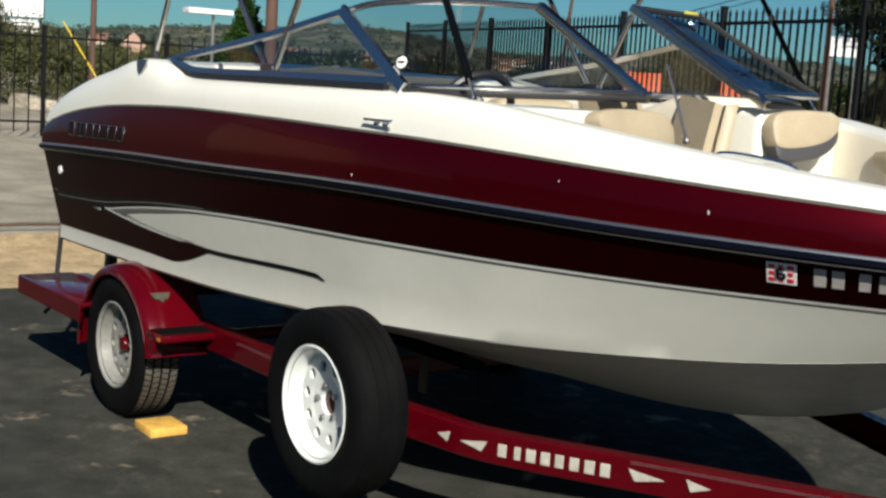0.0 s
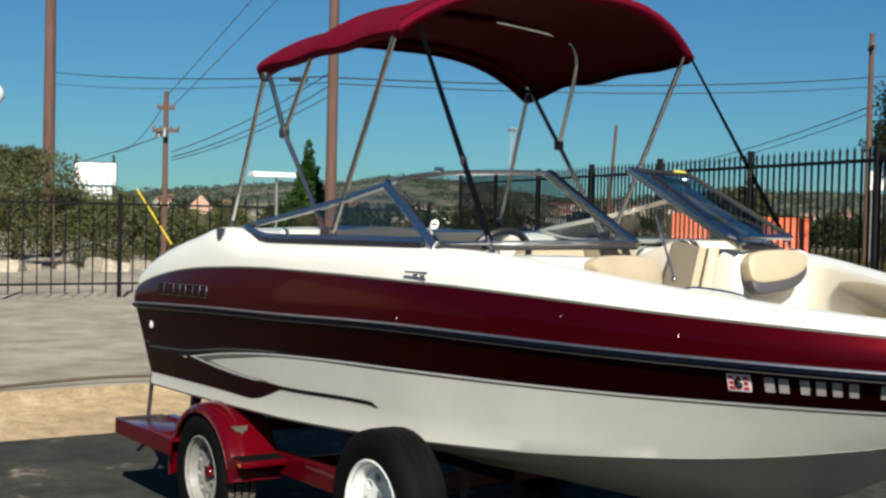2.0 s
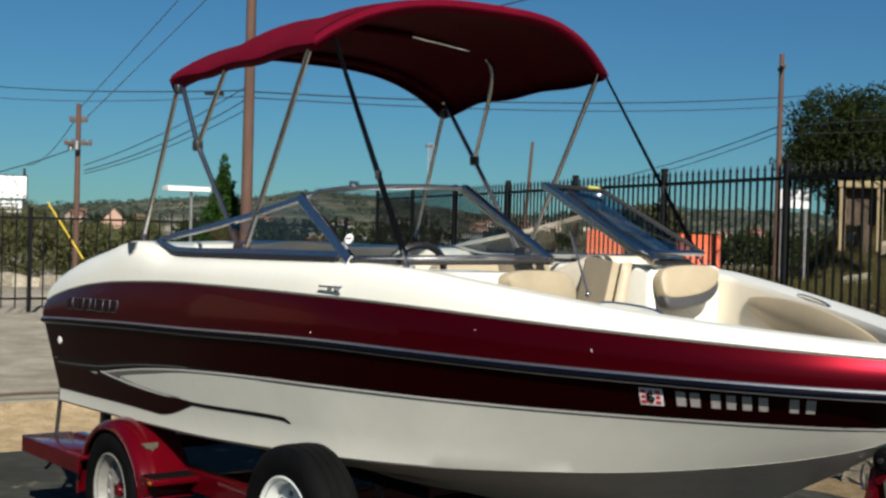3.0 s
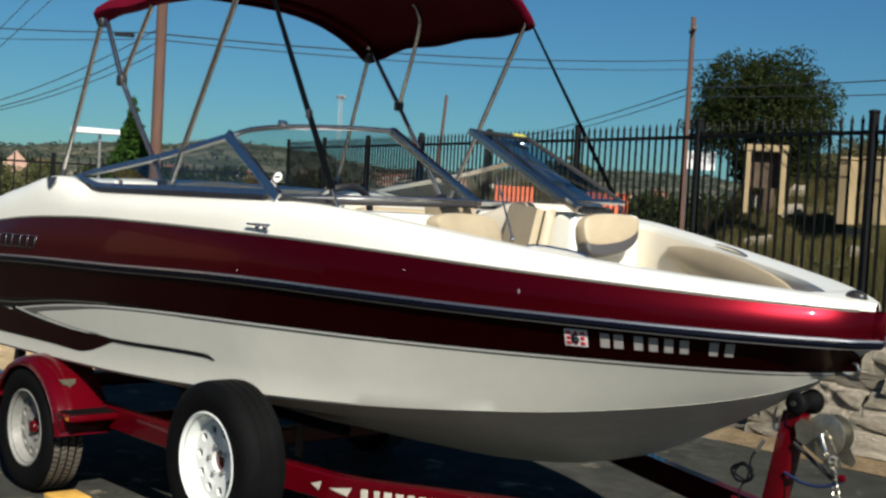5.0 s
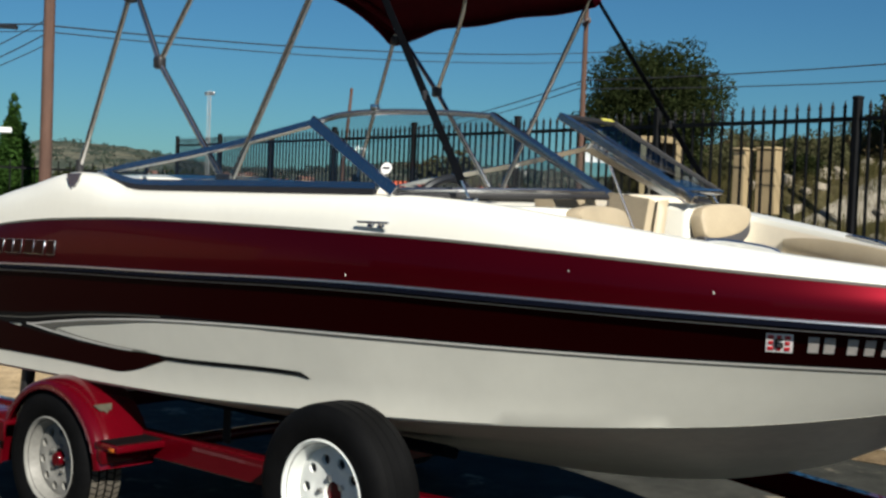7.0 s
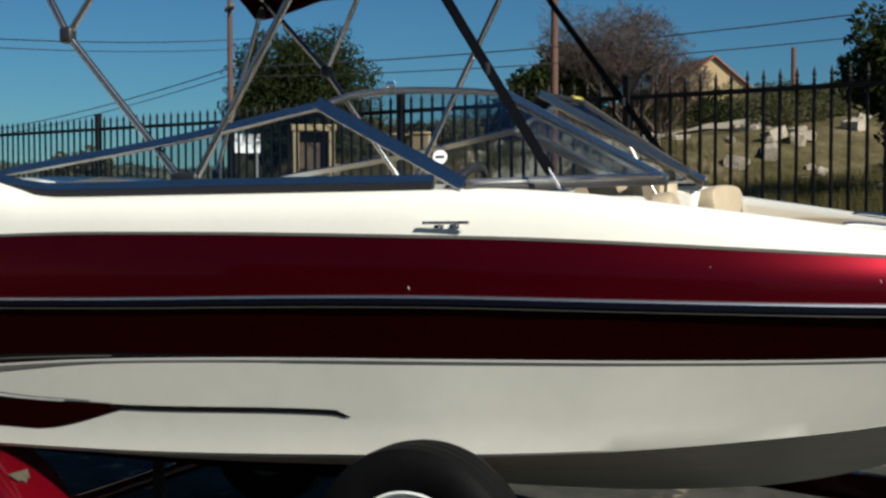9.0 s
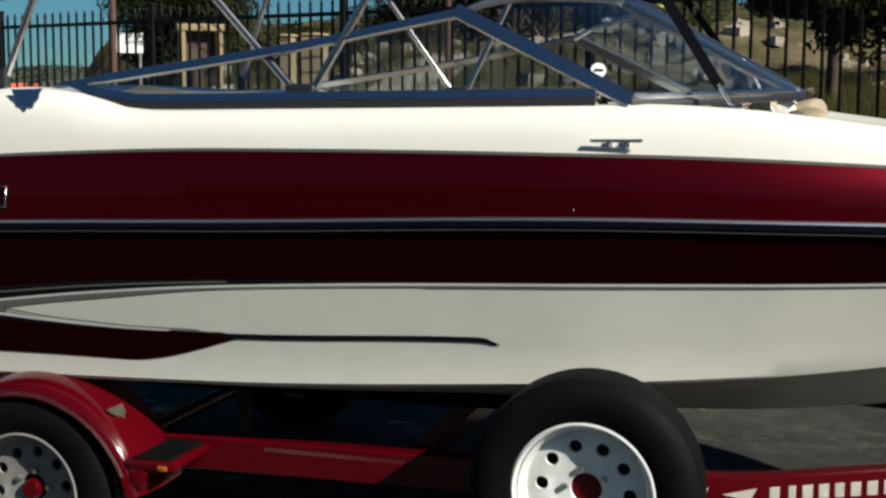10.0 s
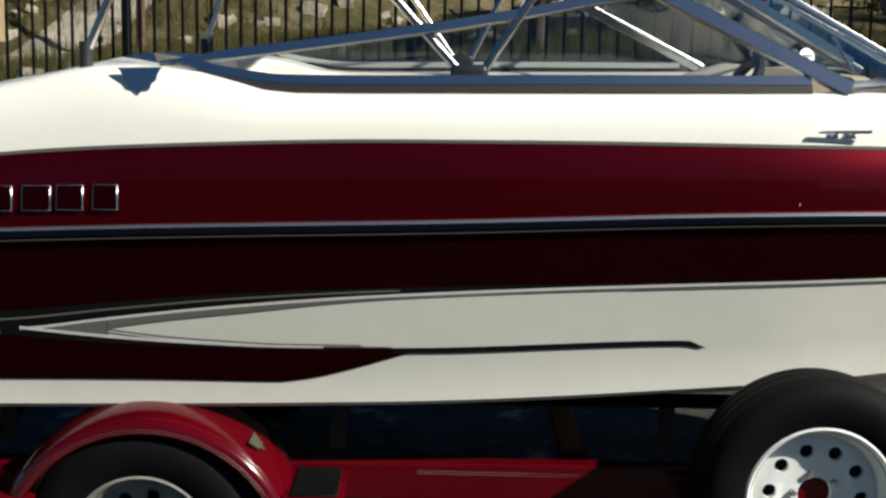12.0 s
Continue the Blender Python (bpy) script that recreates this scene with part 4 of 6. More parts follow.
# the middle bow bends short of the port hem
mid_bow = [canopy_point(0.42, v, -0.02) for v in np.linspace(-0.985, 0.30, 14)]
bend = smooth_path([mid_bow[-1], Vector((-3.94, 0.40, 2.630)), Vector((-3.90, 0.565, 2.598)), Vector((-3.86, 0.61, 2.53)), Vector((-3.885, 0.632, 2.40)), hinge_port], 5)
part("bow", tube([hinge_s, hinge_s.lerp(mid_bow[0], 0.5), *mid_bow[:-1], *bend], 0.011, 10), TUBE_STEEL, bimini, "bent steel bow")
for u in (0.05, 0.42, 0.965):                # canvas sleeves round the bows, shade under the canopy in their colour
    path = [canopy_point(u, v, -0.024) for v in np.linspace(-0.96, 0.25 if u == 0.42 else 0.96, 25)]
    part("sleeve", tube(path, 0.021, 10), CANVAS_SHADED, bimini)
for s in (1, -1):
    hinge, mount = (hinge_s, clamp) if s == 1 else (hinge_port, clamp_port)
    f = lambda v: v if s == 1 else Vector((v.x, 2 * BY - v.y, v.z))
    foot = Vector((-4.74, -0.955, 1.575))
    part("rear_leg", tube([f(foot), canopy_point(0.04, -0.985 * s, -0.05)], 0.0115, 10), TUBE_STEEL, bimini)
    part("leg_socket", tube([f(foot) + Vector((0, 0, -0.045)), f(foot) + Vector((0, 0, 0.035))], 0.018, 10), BLACK_PLASTIC, bimini, "black deck socket")
    part("hinge_clamp", box((0.05, 0.04, 0.055), Matrix.Translation(hinge), 0.012, 3), BLACK_PLASTIC, bimini, "black hinge clamp")
    part("deck_mount", box((0.10, 0.045, 0.05), Matrix.Translation(mount + Vector((0.03, 0, -0.012))), 0.014, 3), BLACK_PLASTIC, bimini, "black deck mount")
    part("corner_clamp", box((0.045, 0.04, 0.05), Matrix.Translation(canopy_point(0.04, -0.985 * s, -0.085)), 0.012, 3), BLACK_PLASTIC, bimini, "black clamp")
    strap_top, strap_foot = (canopy_point(0.975, -0.90, -0.03), Vector((-2.485, -0.925, 1.518))) if s == 1 else (canopy_point(0.985, 0.985, 0.0), Vector((-2.50, 0.775, 1.53)))
    # webbing with a half twist: edge-on at its ends, flat in the middle
    rows = []
    along = (strap_foot - strap_top).normalized()
    flat = Vector((0.78, -0.62, 0.0))
    side_v = (flat - along * flat.dot(along)).normalized() if s == 1 else along.cross(Vector((0.35, 0.9, 0.25))).normalized()
    for k in range(25):
        e = k / 24
        tw = radians((-45 if s == 1 else 0) + 12 - 24 * e)
        w = side_v * math.cos(tw) + along.cross(side_v) * math.sin(tw)
        n = along.cross(w)
        p = strap_top.lerp(strap_foot, 0.955 * e)
        rows.append([p + w * 0.015 + n * 0.001, p - w * 0.015 + n * 0.001, p - w * 0.015 - n * 0.001, p + w * 0.015 - n * 0.001])
    part("strap", grid(rows, close=True, cap=True), WEBBING, bimini, "black webbing strap")
    part("strap_buckle", box((0.012, 0.028, 0.035), Matrix.Translation(strap_foot.lerp(strap_top, 0.36)), 0.004, 2), BLACK_PLASTIC, bimini)
    hook = tube([strap_foot, strap_foot + (strap_top - strap_foot) * 0.055], 0.005, 8)
    box((0.05, 0.03, 0.012), Matrix.Translation(strap_foot + Vector((0.01, 0, -0.012))), 0.004, 2, hook)
    join(hook, tube(smooth_path([strap_foot, strap_foot + Vector((0.03, -0.01 * s, -0.012)), strap_foot + Vector((0.05, -0.012 * s, -0.004))], 4), 0.004, 6))
    part("strap_hook", hook, CHROME, bimini, "steel snap hook on a deck eye")

# ---- the trailer ----
trailer = thing("boat_trailer", "glossy red single-axle boat trailer with silver decals on asphalt", "trailer", (-3.0, YC, 0.0))
trailer_inverse = Matrix.Translation((3.0, -YC, 0.0))


def tpart(name, bm, mat, label="", parent=None, smooth=40.0):
    bm.transform(trailer_inverse)
    return part(name, bm, mat, parent or trailer, label, smooth)


def channel(points, tall, wide, bm=None, side=1):
    """A folded C-section rail, open towards the middle, along points of its outer face's middle."""
    pts = [Vector(p) for p in points]
    rows = []
    for i, p in enumerate(pts):
        d = (pts[min(i + 1, len(pts) - 1)] - pts[max(i - 1, 0)]).normalized()
        n = Vector((d.y, -d.x, 0)).normalized() * side     # outwards
        t = 0.006
        prof = [(-wide, tall / 2 - t), (-wide, tall / 2), (-0.006, tall / 2), (0, tall / 2 - 0.006), (0, -tall / 2 + 0.006), (-0.006, -tall / 2), (-wide, -tall / 2), (-wide, -tall / 2 + t), (-t, -tall / 2 + t), (-t, tall / 2 - t)]
        rows.append([p + n * a + Vector((0, 0, b)) for a, b in prof])
    g = grid(rows, close=True, cap=True)
    return join(bm, g) if bm is not None else g


def tp(x, h, z, s=1):
    return Vector((x, YC - s * h, z))


AX = -4.565                                  # axle
for s in (1, -1):
    rail_path = smooth_path([tp(-5.55, 0.93, 0.40, s), tp(-4.2, 0.93, 0.42, s), tp(-2.95, 0.93, 0.425, s), tp(-2.6, 0.885, 0.42, s), tp(-2.35, 0.80, 0.411, s), tp(-1.8, 0.545, 0.424, s), tp(-0.75, 0.07, 0.452, s)], 6)
    side_rail = tpart("side_rail", channel(rail_path, 0.106, 0.055, side=s), TRAILER_RED, "red folded steel side rail")
    # decals on the bent part
    def on_rail(x, w, tall):
        a, b = tp(-2.35, 0.80, 0.411, s), tp(-1.8, 0.545, 0.424, s)
        t = (x - a.x) / (b.x - a.x)
        p = a.lerp(b, t)
        d = (b - a).normalized()
        if x < -2.36:                        # the rail is still bending here
            i = min(range(len(rail_path) - 1), key=lambda k: abs((rail_path[k].x + rail_path[k + 1].x) / 2 - x))
            p, d = rail_path[i].lerp(rail_path[i + 1], 0.5), (rail_path[i + 1] - rail_path[i]).normalized()
        n = Vector((d.y, -d.x, 0)).normalized() * s
        return Matrix.Translation(p + n * 0.003) @ Matrix((d, Vector((0, 0, 1)), n if s == 1 else -n)).transposed().to_4x4()
    for k, (x, w) in enumerate(((-2.335, 0.030), (-2.287, 0.022), (-2.245, 0.032), (-2.200, 0.031), (-2.157, 0.029), (-2.112, 0.031), (-2.066, 0.033), (-2.020, 0.032))):
        tpart("name_bar", box((w, 0.042, 0.003), on_rail(x, w, 0.04), 0.001, 1), DECAL_LIGHT, "faded silver decal bar", side_rail)
    for x, w, flip in ((-2.545, 0.05, 1), (-2.433, 0.10, 1), (-1.90, 0.115, -1), (-1.755, 0.075, -1)):
        tri = slab([(-w / 2 * flip, 0.002), (w / 2 * flip, 0.020), (w / 2 * 0.6 * flip, -0.016)], 0.003, on_rail(x, w, 0.04))
        tpart("decal_blade", tri, DECAL_LIGHT, "faded silver decal blade", side_rail)
    # double fine stripes along the straight part
    for dz in (0.018, 0.025):
        tpart("pin_stripe", tube([tp(-3.85, 0.9325, 0.43 + dz, s), tp(-2.98, 0.9325, 0.425 + dz, s)], 0.0009, 4), STRIPE_MAUVE, "fine faded pin stripe", side_rail)
    for dz in (0.036, 0.042):
        a, b = tp(-1.95, 0.6145, 0.4205 + dz, s), tp(-0.95, 0.1615, 0.447 + dz, s)
        n = Vector((0.42, -s * 0.907, 0)) * 0.0015
        tpart("pin_stripe", tube([a + n, b + n], 0.0009, 4), STRIPE_MAUVE, "fine faded pin stripe", side_rail)
    # carpeted bunk with its brackets
    bunk = box((2.6, 0.10, 0.045), Matrix.Translation(tp(-4.1, 0.55, 0.56, s)) @ pose(0, 0, 0, -16 * s, 0, 0), 0.012, 2)
    tpart("bunk", bunk, WEBBING, "black carpeted bunk board")
    for x in (-5.1, -4.1, -3.1):
        tpart("bunk_bracket", box((0.05, 0.008, 0.16), Matrix.Translation(tp(x, 0.55, 0.47, s)), 0.002, 1), BLACK_PLASTIC)
    # rear platform with its lip
    plat = box((0.80, 0.28, 0.02), Matrix.Translation(tp(-5.24, 1.05, 0.435, s)), 0.006, 2)
    box((0.80, 0.012, 0.09), Matrix.Translation(tp(-5.24, 1.19, 0.40, s)), 0.004, 1, plat)
    box((0.012, 0.28, 0.09), Matrix.Translation(tp(-5.636, 1.05, 0.40, s)), 0.004, 1, plat)
    tpart("rear_platform", plat, TRAILER_RED, "red steel step behind the wheel")
    tpart("guide_rod", tube([tp(-5.56, 1.03, 0.44, s), tp(-5.53, 1.01, 0.80, s)], 0.012, 8), BLACK_PLASTIC, "thin black guide rod")
    tpart("light_bracket", tube(smooth_path([tp(-5.45, 1.0, 0.37, s), tp(-5.58, 1.03, 0.30, s), tp(-5.52, 1.1, 0.27, s)], 4), 0.01, 8), BLACK_PLASTIC, "black light bracket")
    tpart("guide_post", box((0.05, 0.05, 0.24), Matrix.Translation(tp(-5.02, 0.98, 0.54, s)) @ pose(0, 0, 0, 0, 8, 0), 0.01, 2), BLACK_PLASTIC, "black padded guide post")

    # fender: rounded arch with rolled lips, and a step in front
    fen = bmesh.new()
    arc = []
    R0, FX, FZ = 0.389, -4.552, 0.256
    for k in range(33):
        a = radians(12 + 170 * k / 32)
        c, sn = math.cos(a), math.sin(a)
        x, z = FX + R0 * c, FZ + R0 * sn
        arc.append((x, z, c, sn))
    rows = []
    for x, z, c, sn in arc:
        prof = [(1.158, -0.028), (1.166, -0.025), (1.166, -0.006), (1.160, 0.004), (1.146, 0.014), (1.06, 0.031), (0.90, 0.022), (0.90, 0.014), (1.06, 0.023), (1.143, 0.006), (1.152, -0.006), (1.155, -0.025)]
        rows.append([Vector((x + c * o, YC - s * h, z + sn * o)) for h, o in prof])
    grid(rows, fen, close=True, cap=True)
    fender = tpart("fender", fen, TRAILER_RED, "rounded red steel fender")
    for o in (-0.013, -0.020):
        tpart("pin_stripe", tube([Vector((x + c * o, YC - s * 1.1668, z + sn * o)) for x, z, c, sn in arc[2:-2]], 0.0005, 4), STRIPE_MAUVE, "fine faded pin stripe", fender)
    a = radians(48)
    blade = slab([(-0.045, 0.024), (0.045, 0.024), (0.028, -0.010), (0.012, -0.012), (0.0, -0.026), (-0.012, -0.012), (-0.028, -0.010)], 0.003, Matrix.Translation((FX + (R0 + 0.031) * math.cos(a), YC - s * 1.068, FZ + (R0 + 0.031) * math.sin(a))) @ Vector((math.cos(a), 0, math.sin(a))).to_track_quat("Z", "X").to_matrix().to_4x4() @ pose(0, 0, 0, 0, 0, -90))
    tpart("fender_mark", blade, SHIELD_GREY, "dull green-grey shield mark", fender)
    step = box((0.165, 0.245, 0.030), Matrix.Translation(tp(-4.12, 1.043, 0.440, s)), 0.008, 2)
    box((0.06, 0.24, 0.07), Matrix.Translation(tp(-4.165, 1.043, 0.40, s)) @ pose(0, 0, 0, 0, 20, 0), 0.012, 2, step)
    step_ob = tpart("fender_step", step, TRAILER_RED, "red steel step before the wheel", fender)
    tpart("step_pad", box((0.12, 0.225, 0.006), Matrix.Translation(tp(-4.115, 1.043, 0.458, s)), 0.002, 1), RUBBER, "black grip pad", fender)
    tpart("side_marker", box((0.034, 0.012, 0.018), Matrix.Translation(tp(-4.075, 1.166, 0.436, s)), 0.006, 2), AMBER, "amber side marker light", fender)

tpart("axle", tube([tp(AX, 1.0, 0.311), tp(AX, -1.0, 0.311)], 0.03, 12), TRAILER_RED, "red axle tube")
for x in (-5.2, -3.4):
    tpart("cross_member", box((0.075, 1.86, 0.075), Matrix.Translation((x, YC, 0.42)), 0.006, 1), TRAILER_RED)
# tongue, winch post, roller and winch
tpart("tongue", box((1.93, 0.075, 0.11), Matrix.Translation((-0.165, YC, 0.425)), 0.01, 2), TRAILER_RED, "red box-section tongue")
post_low, post_top = Vector((-1.065, YC, 0.45)), Vector((-0.982, YC, 0.885))
d = (post_top - post_low)
post = box((0.072, 0.072, d.length + 0.03), Matrix.Translation((post_low + post_top) / 2) @ d.to_track_quat("Z", "Y").to_matrix().to_4x4(), 0.008, 2)
tpart("winch_post", post, TRAILER_RED, "red winch post")
tpart("post_brace", tube([(-0.955, YC - 0.042, 0.80), (-0.80, YC - 0.042, 0.705)], 0.008, 6), BLACK_PLASTIC, "dark brace")
roller = spin([(0.010, -0.064), (0.030, -0.064), (0.036, -0.060), (0.040, -0.050), (0.040, -0.040), (0.030, -0.020), (0.027, 0.0), (0.030, 0.020), (0.042, 0.040), (0.045, 0.054), (0.040, 0.064), (0.010, 0.064)], 28)
roller.transform(Matrix.Translation((-0.953, YC, 0.936)))
roller_ob = tpart("bow_roller", roller, RUBBER, "black rubber bow roller")
tpart("roller_pin", tube([(-0.953, YC - 0.074, 0.936), (-0.953, YC + 0.074, 0.936)], 0.009, 8), BLACK_PLASTIC, "dark roller pin", roller_ob)
for s in (1, -1):
    tpart("roller_bracket", box((0.035, 0.006, 0.10), Matrix.Translation((-0.968, YC - 0.04 * s, 0.90)) @ pose(0, 0, 0, 0, 12, 0), 0.002, 1), TRAILER_RED, "red roller bracket", roller_ob)
WX, WZ = -0.842, 0.845                       # winch drum
win = spin([(0.012, -0.040), (0.068, -0.040), (0.073, -0.037), (0.073, -0.033), (0.030, -0.031), (0.030, 0.028), (0.066, 0.030), (0.066, 0.036), (0.012, 0.036)], 32)
win.transform(Matrix.Translation((WX, YC, WZ)))
winch = tpart("winch", win, ZINC, "zinc-plated hand winch with a strap")
for e in (-0.046, 0.046):
    plate = slab([(-0.110, 0.020), (-0.085, 0.045), (0.010, 0.020), (0.075, -0.085), (0.060, -0.105), (0.030, -0.100), (-0.100, -0.030)], 0.004, Matrix.Translation((WX, YC + e, WZ)) @ pose(0, 0, 0, 90, 0, 0))
    tpart("winch_frame", plate, ZINC, "zinc side plate", winch)
tpart("ratchet_gear", spin([(0.006, -0.056), (0.020, -0.056), (0.022, -0.050), (0.022, -0.046), (0.006, -0.046)], 14), ZINC, "small ratchet gear", winch).matrix_basis = Matrix.Translation((WX + 0.012, YC, WZ - 0.012))
crank = tube([(WX + 0.005, YC - 0.048, WZ + 0.005), (WX + 0.005, YC - 0.075, WZ + 0.005), (WX + 0.035, YC - 0.080, WZ - 0.055)], 0.007, 8)
tpart("crank_arm", crank, CHROME, "bright crank arm", winch)
tpart("crank_grip", tube([(WX + 0.035, YC - 0.075, WZ - 0.055), (WX + 0.035, YC - 0.105, WZ - 0.058)], 0.011, 10), ZINC, "pale grip", winch)
for k in range(7):
    ring = [(WX + 0.045 + 0.004 * k + 0.010 * math.cos(a), YC - 0.055 + 0.006 * math.cos(a + k), 0.770 - 0.021 * k + 0.013 * math.sin(a)) for a in (2 * math.pi * j / 14 for j in range(15))]
    tpart("chain_link", tube(ring, 0.004, 6, cap=False), ZINC if k % 2 else GALV, "steel chain link", winch)
tpart("strap_knot", box((0.028, 0.020, 0.024), Matrix.Translation((-0.758, YC - 0.055, 0.718)) @ pose(0, 0, 0, 10, 15, 20), 0.008, 2), TRAILER_RED, "red webbing knot", winch)
tpart("hook_latch", tube(smooth_path([(-0.748, YC - 0.055, 0.648), (-0.745, YC - 0.055, 0.630), (-0.728, YC - 0.055, 0.612), (-0.708, YC - 0.055, 0.630)], 4), 0.008, 8), WOOD_YELLOW, "yellow painted hook", winch)
tpart("wiring_lead", tube(smooth_path([(-0.985, YC - 0.04, 0.690), (-0.90, YC - 0.055, 0.672), (-0.82, YC - 0.055, 0.678), (-0.755, YC - 0.055, 0.708)], 6), 0.006, 6), BLUE_LEAD, "blue wiring lead")
# coiled breakaway cable with a snap hook
coil = [(-1.076, YC - 0.055, 0.775), (-1.115, YC - 0.055, 0.715)]
for k in range(26):
    a = 0.75 * k
    coil.append((-1.142 + (0.036 + 0.007 * math.sin(2.1 * k)) * math.cos(a), YC - 0.060 + 0.012 * math.sin(1.3 * k), 0.662 + (0.030 + 0.006 * math.cos(1.7 * k)) * math.sin(a)))
coil += [(-1.150, YC - 0.06, 0.60), (-1.135, YC - 0.05, 0.50)]
cable = tpart("safety_cable", tube(smooth_path(coil, 4), 0.0035, 6), WEBBING, "dark coiled safety cable")
tpart("snap_hook", tube([(-1.064, YC - 0.055, 0.790), (-1.095, YC - 0.055, 0.748)], 0.007, 8), GALV, "steel snap hook", cable)
tpart("shackle", tube(smooth_path([(-1.026, YC - 0.055, 0.915), (-1.034, YC - 0.055, 0.87), (-1.026, YC - 0.055, 0.835), (-1.012, YC - 0.055, 0.84), (-1.012, YC - 0.055, 0.885)], 4), 0.005, 8), CHROME, "bright steel shackle", cable)
tpart("strap_end", box((0.030, 0.012, 0.075), Matrix.Translation((-1.172, YC - 0.06, 0.535)) @ pose(0, 0, 0, 0, 8, 0), 0.005, 2), TRAILER_RED, "red strap end", cable)
# swivel jack beside the tongue
jack = tube([(-0.52, YC - 0.10, 0.12), (-0.52, YC - 0.10, 0.78)], 0.028, 12)
jack_ob = tpart("tongue_jack", jack, GALV, "galvanised swivel jack")
jw = spin([(0.02, -0.02), (0.075, -0.02), (0.08, -0.01), (0.08, 0.01), (0.075, 0.02), (0.02, 0.02)], 24)
jw.transform(Matrix.Translation((-0.52, YC - 0.10, 0.08)))
tpart("jack_wheel", jw, RUBBER, "black jack wheel", jack_ob)
tpart("jack_crank", tube([(-0.52, YC - 0.10, 0.76), (-0.52, YC - 0.17, 0.78), (-0.40, YC - 0.19, 0.78), (-0.40, YC - 0.27, 0.78)], 0.008, 8), GALV, "", jack_ob)



# ---- wheels ----
def wheel_thing(name, label, centre, turn=0.0, spare=False, tilt=0.0, R=0.315, rr=0.182):
    """Tyre with grooves, a dished spoke-less steel rim with round holes, hub and nuts. Faces -y."""
    w = thing(name, label, "wheel", centre)
    w.rotation_euler = (radians(tilt), radians(turn), 0)
    paint = RIM_WHITE if spare else RIM_STEEL
    prof = [(rr - 0.004, -0.075), (rr + 0.008, -0.082), (rr + 0.03, -0.094), (rr + 0.07, -0.100), (rr + 0.10, -0.096), (R - 0.018, -0.086), (R - 0.006, -0.076)]
    tread = []
    cut = 0.0025 if spare else 0.009
    for k in range(4):                       # four ribs with grooves between
        y0 = -0.074 + k * 0.0385
        round_off = 0.004 if k in (0, 3) else 0.0
        tread += [(R - (round_off if k == 0 else 0), y0), (R - (round_off if k == 3 else 0), y0 + 0.031), (R - cut, y0 + 0.0325), (R - cut, y0 + 0.037)]
    full = prof + tread[:-2] + [(r, -y) for r, y in reversed(prof)]
    ty = spin(full, 72)
    tyre = part("tyre", ty, RUBBER, w, "black ribbed tyre", 32)
    # cuts across the ribs of the road tyre
    sip = bmesh.new()
    for k in range(0 if spare else 72):
        a = 2 * math.pi * (k + 0.5) / 72
        for j, y in enumerate((-0.0595, -0.020, 0.0185, 0.057)):
            turned = pose(0, 0, 0, 0, -math.degrees(a) - 2.2 * (j % 2), 0)
            box((0.003, 0.028, 0.0045), turned @ Matrix.Translation((R + 0.0006, y, 0)) @ pose(0, 0, 0, 18 if j % 2 else -18, 0, 0), 0, 1, sip)
    if not spare:
        tagged(part("tread_cut", sip, RUBBER, tyre, "dark cuts across the tread"), kind="stuff")
        for k in range(4):
            y0 = -0.074 + k * 0.0385
            part("tread_rib", spin([(R + 0.0012, y0 + 0.001), (R + 0.0012, y0 + 0.030)], 72), TREAD, tyre, "dusty grey tread rib")
    # rim: flange, barrel and dished disc cut by eight round holes
    rim_prof = [(rr + 0.012, -0.080), (rr + 0.014, -0.087), (rr + 0.008, -0.090), (rr + 0.001, -0.084), (rr - 0.004, -0.070), (rr - 0.014, -0.050), (rr - 0.020, -0.030), (rr - 0.022, 0.05), (rr, 0.08)]
    rim = part("rim", spin(rim_prof, 64), paint, w, "", 50)
    def dish(r):
        return -0.030 - 0.006 * math.sin(math.pi * max(0.0, min(1.0, (0.160 - r) / 0.075))) if r > 0.085 else -0.030 + 0.006 * (0.085 - r) / 0.085
    bm = bmesh.new()
    HR, HN, HC = 0.0185, 10, 0.120
    seg = 12
    # plate between two circles, with a square cell round every hole
    r_in, r_out = HC - 0.027, HC + 0.027
    rows = []
    for r in (0.162, 0.158, r_out):
        rows.append([(r * math.cos(2 * math.pi * k / 60), dish(r), r * math.sin(2 * math.pi * k / 60)) for k in range(60)])
    grid(rows, bm, close=True)
    rows = []
    for r in (r_in, 0.085, 0.078, 0.05, 0.044, 0.042):
        rows.append([(r * math.cos(2 * math.pi * k / 60), dish(r) + (0.02 if r < 0.043 else 0), r * math.sin(2 * math.pi * k / 60)) for k in range(60)])
    grid(rows, bm, close=True)
    for hnum in range(HN):
        k0 = hnum * 6
        ring = [(r_out, k0 + j) for j in range(7)] + [(HC + 0.009, k0 + 6), (HC - 0.009, k0 + 6)] + [(r_in, k0 + 6 - j) for j in range(7)] + [(HC - 0.009, k0), (HC + 0.009, k0)]
        ac = 2 * math.pi * (k0 + 3) / 60
        c3 = Vector((HC * math.cos(ac), 0, HC * math.sin(ac)))
        er, et = Vector((math.cos(ac), 0, math.sin(ac))), Vector((-math.sin(ac), 0, math.cos(ac)))
        outer, inner, deep = [], [], []
        for r, k in ring:
            a = 2 * math.pi * k / 60
            p = Vector((r * math.cos(a), dish(r), r * math.sin(a)))
            outer.append(p)
            v = Vector((p.x, 0, p.z)) - c3
            ang = math.atan2(v.dot(et), v.dot(er))
            q = c3 + (er * math.cos(ang) + et * math.sin(ang)) * HR
            q.y = dish(HC)
            inner.append(q)
            deep.append(q + Vector((0, 0.012, 0)) + (c3 - Vector((q.x, 0, q.z))) * 0.05)
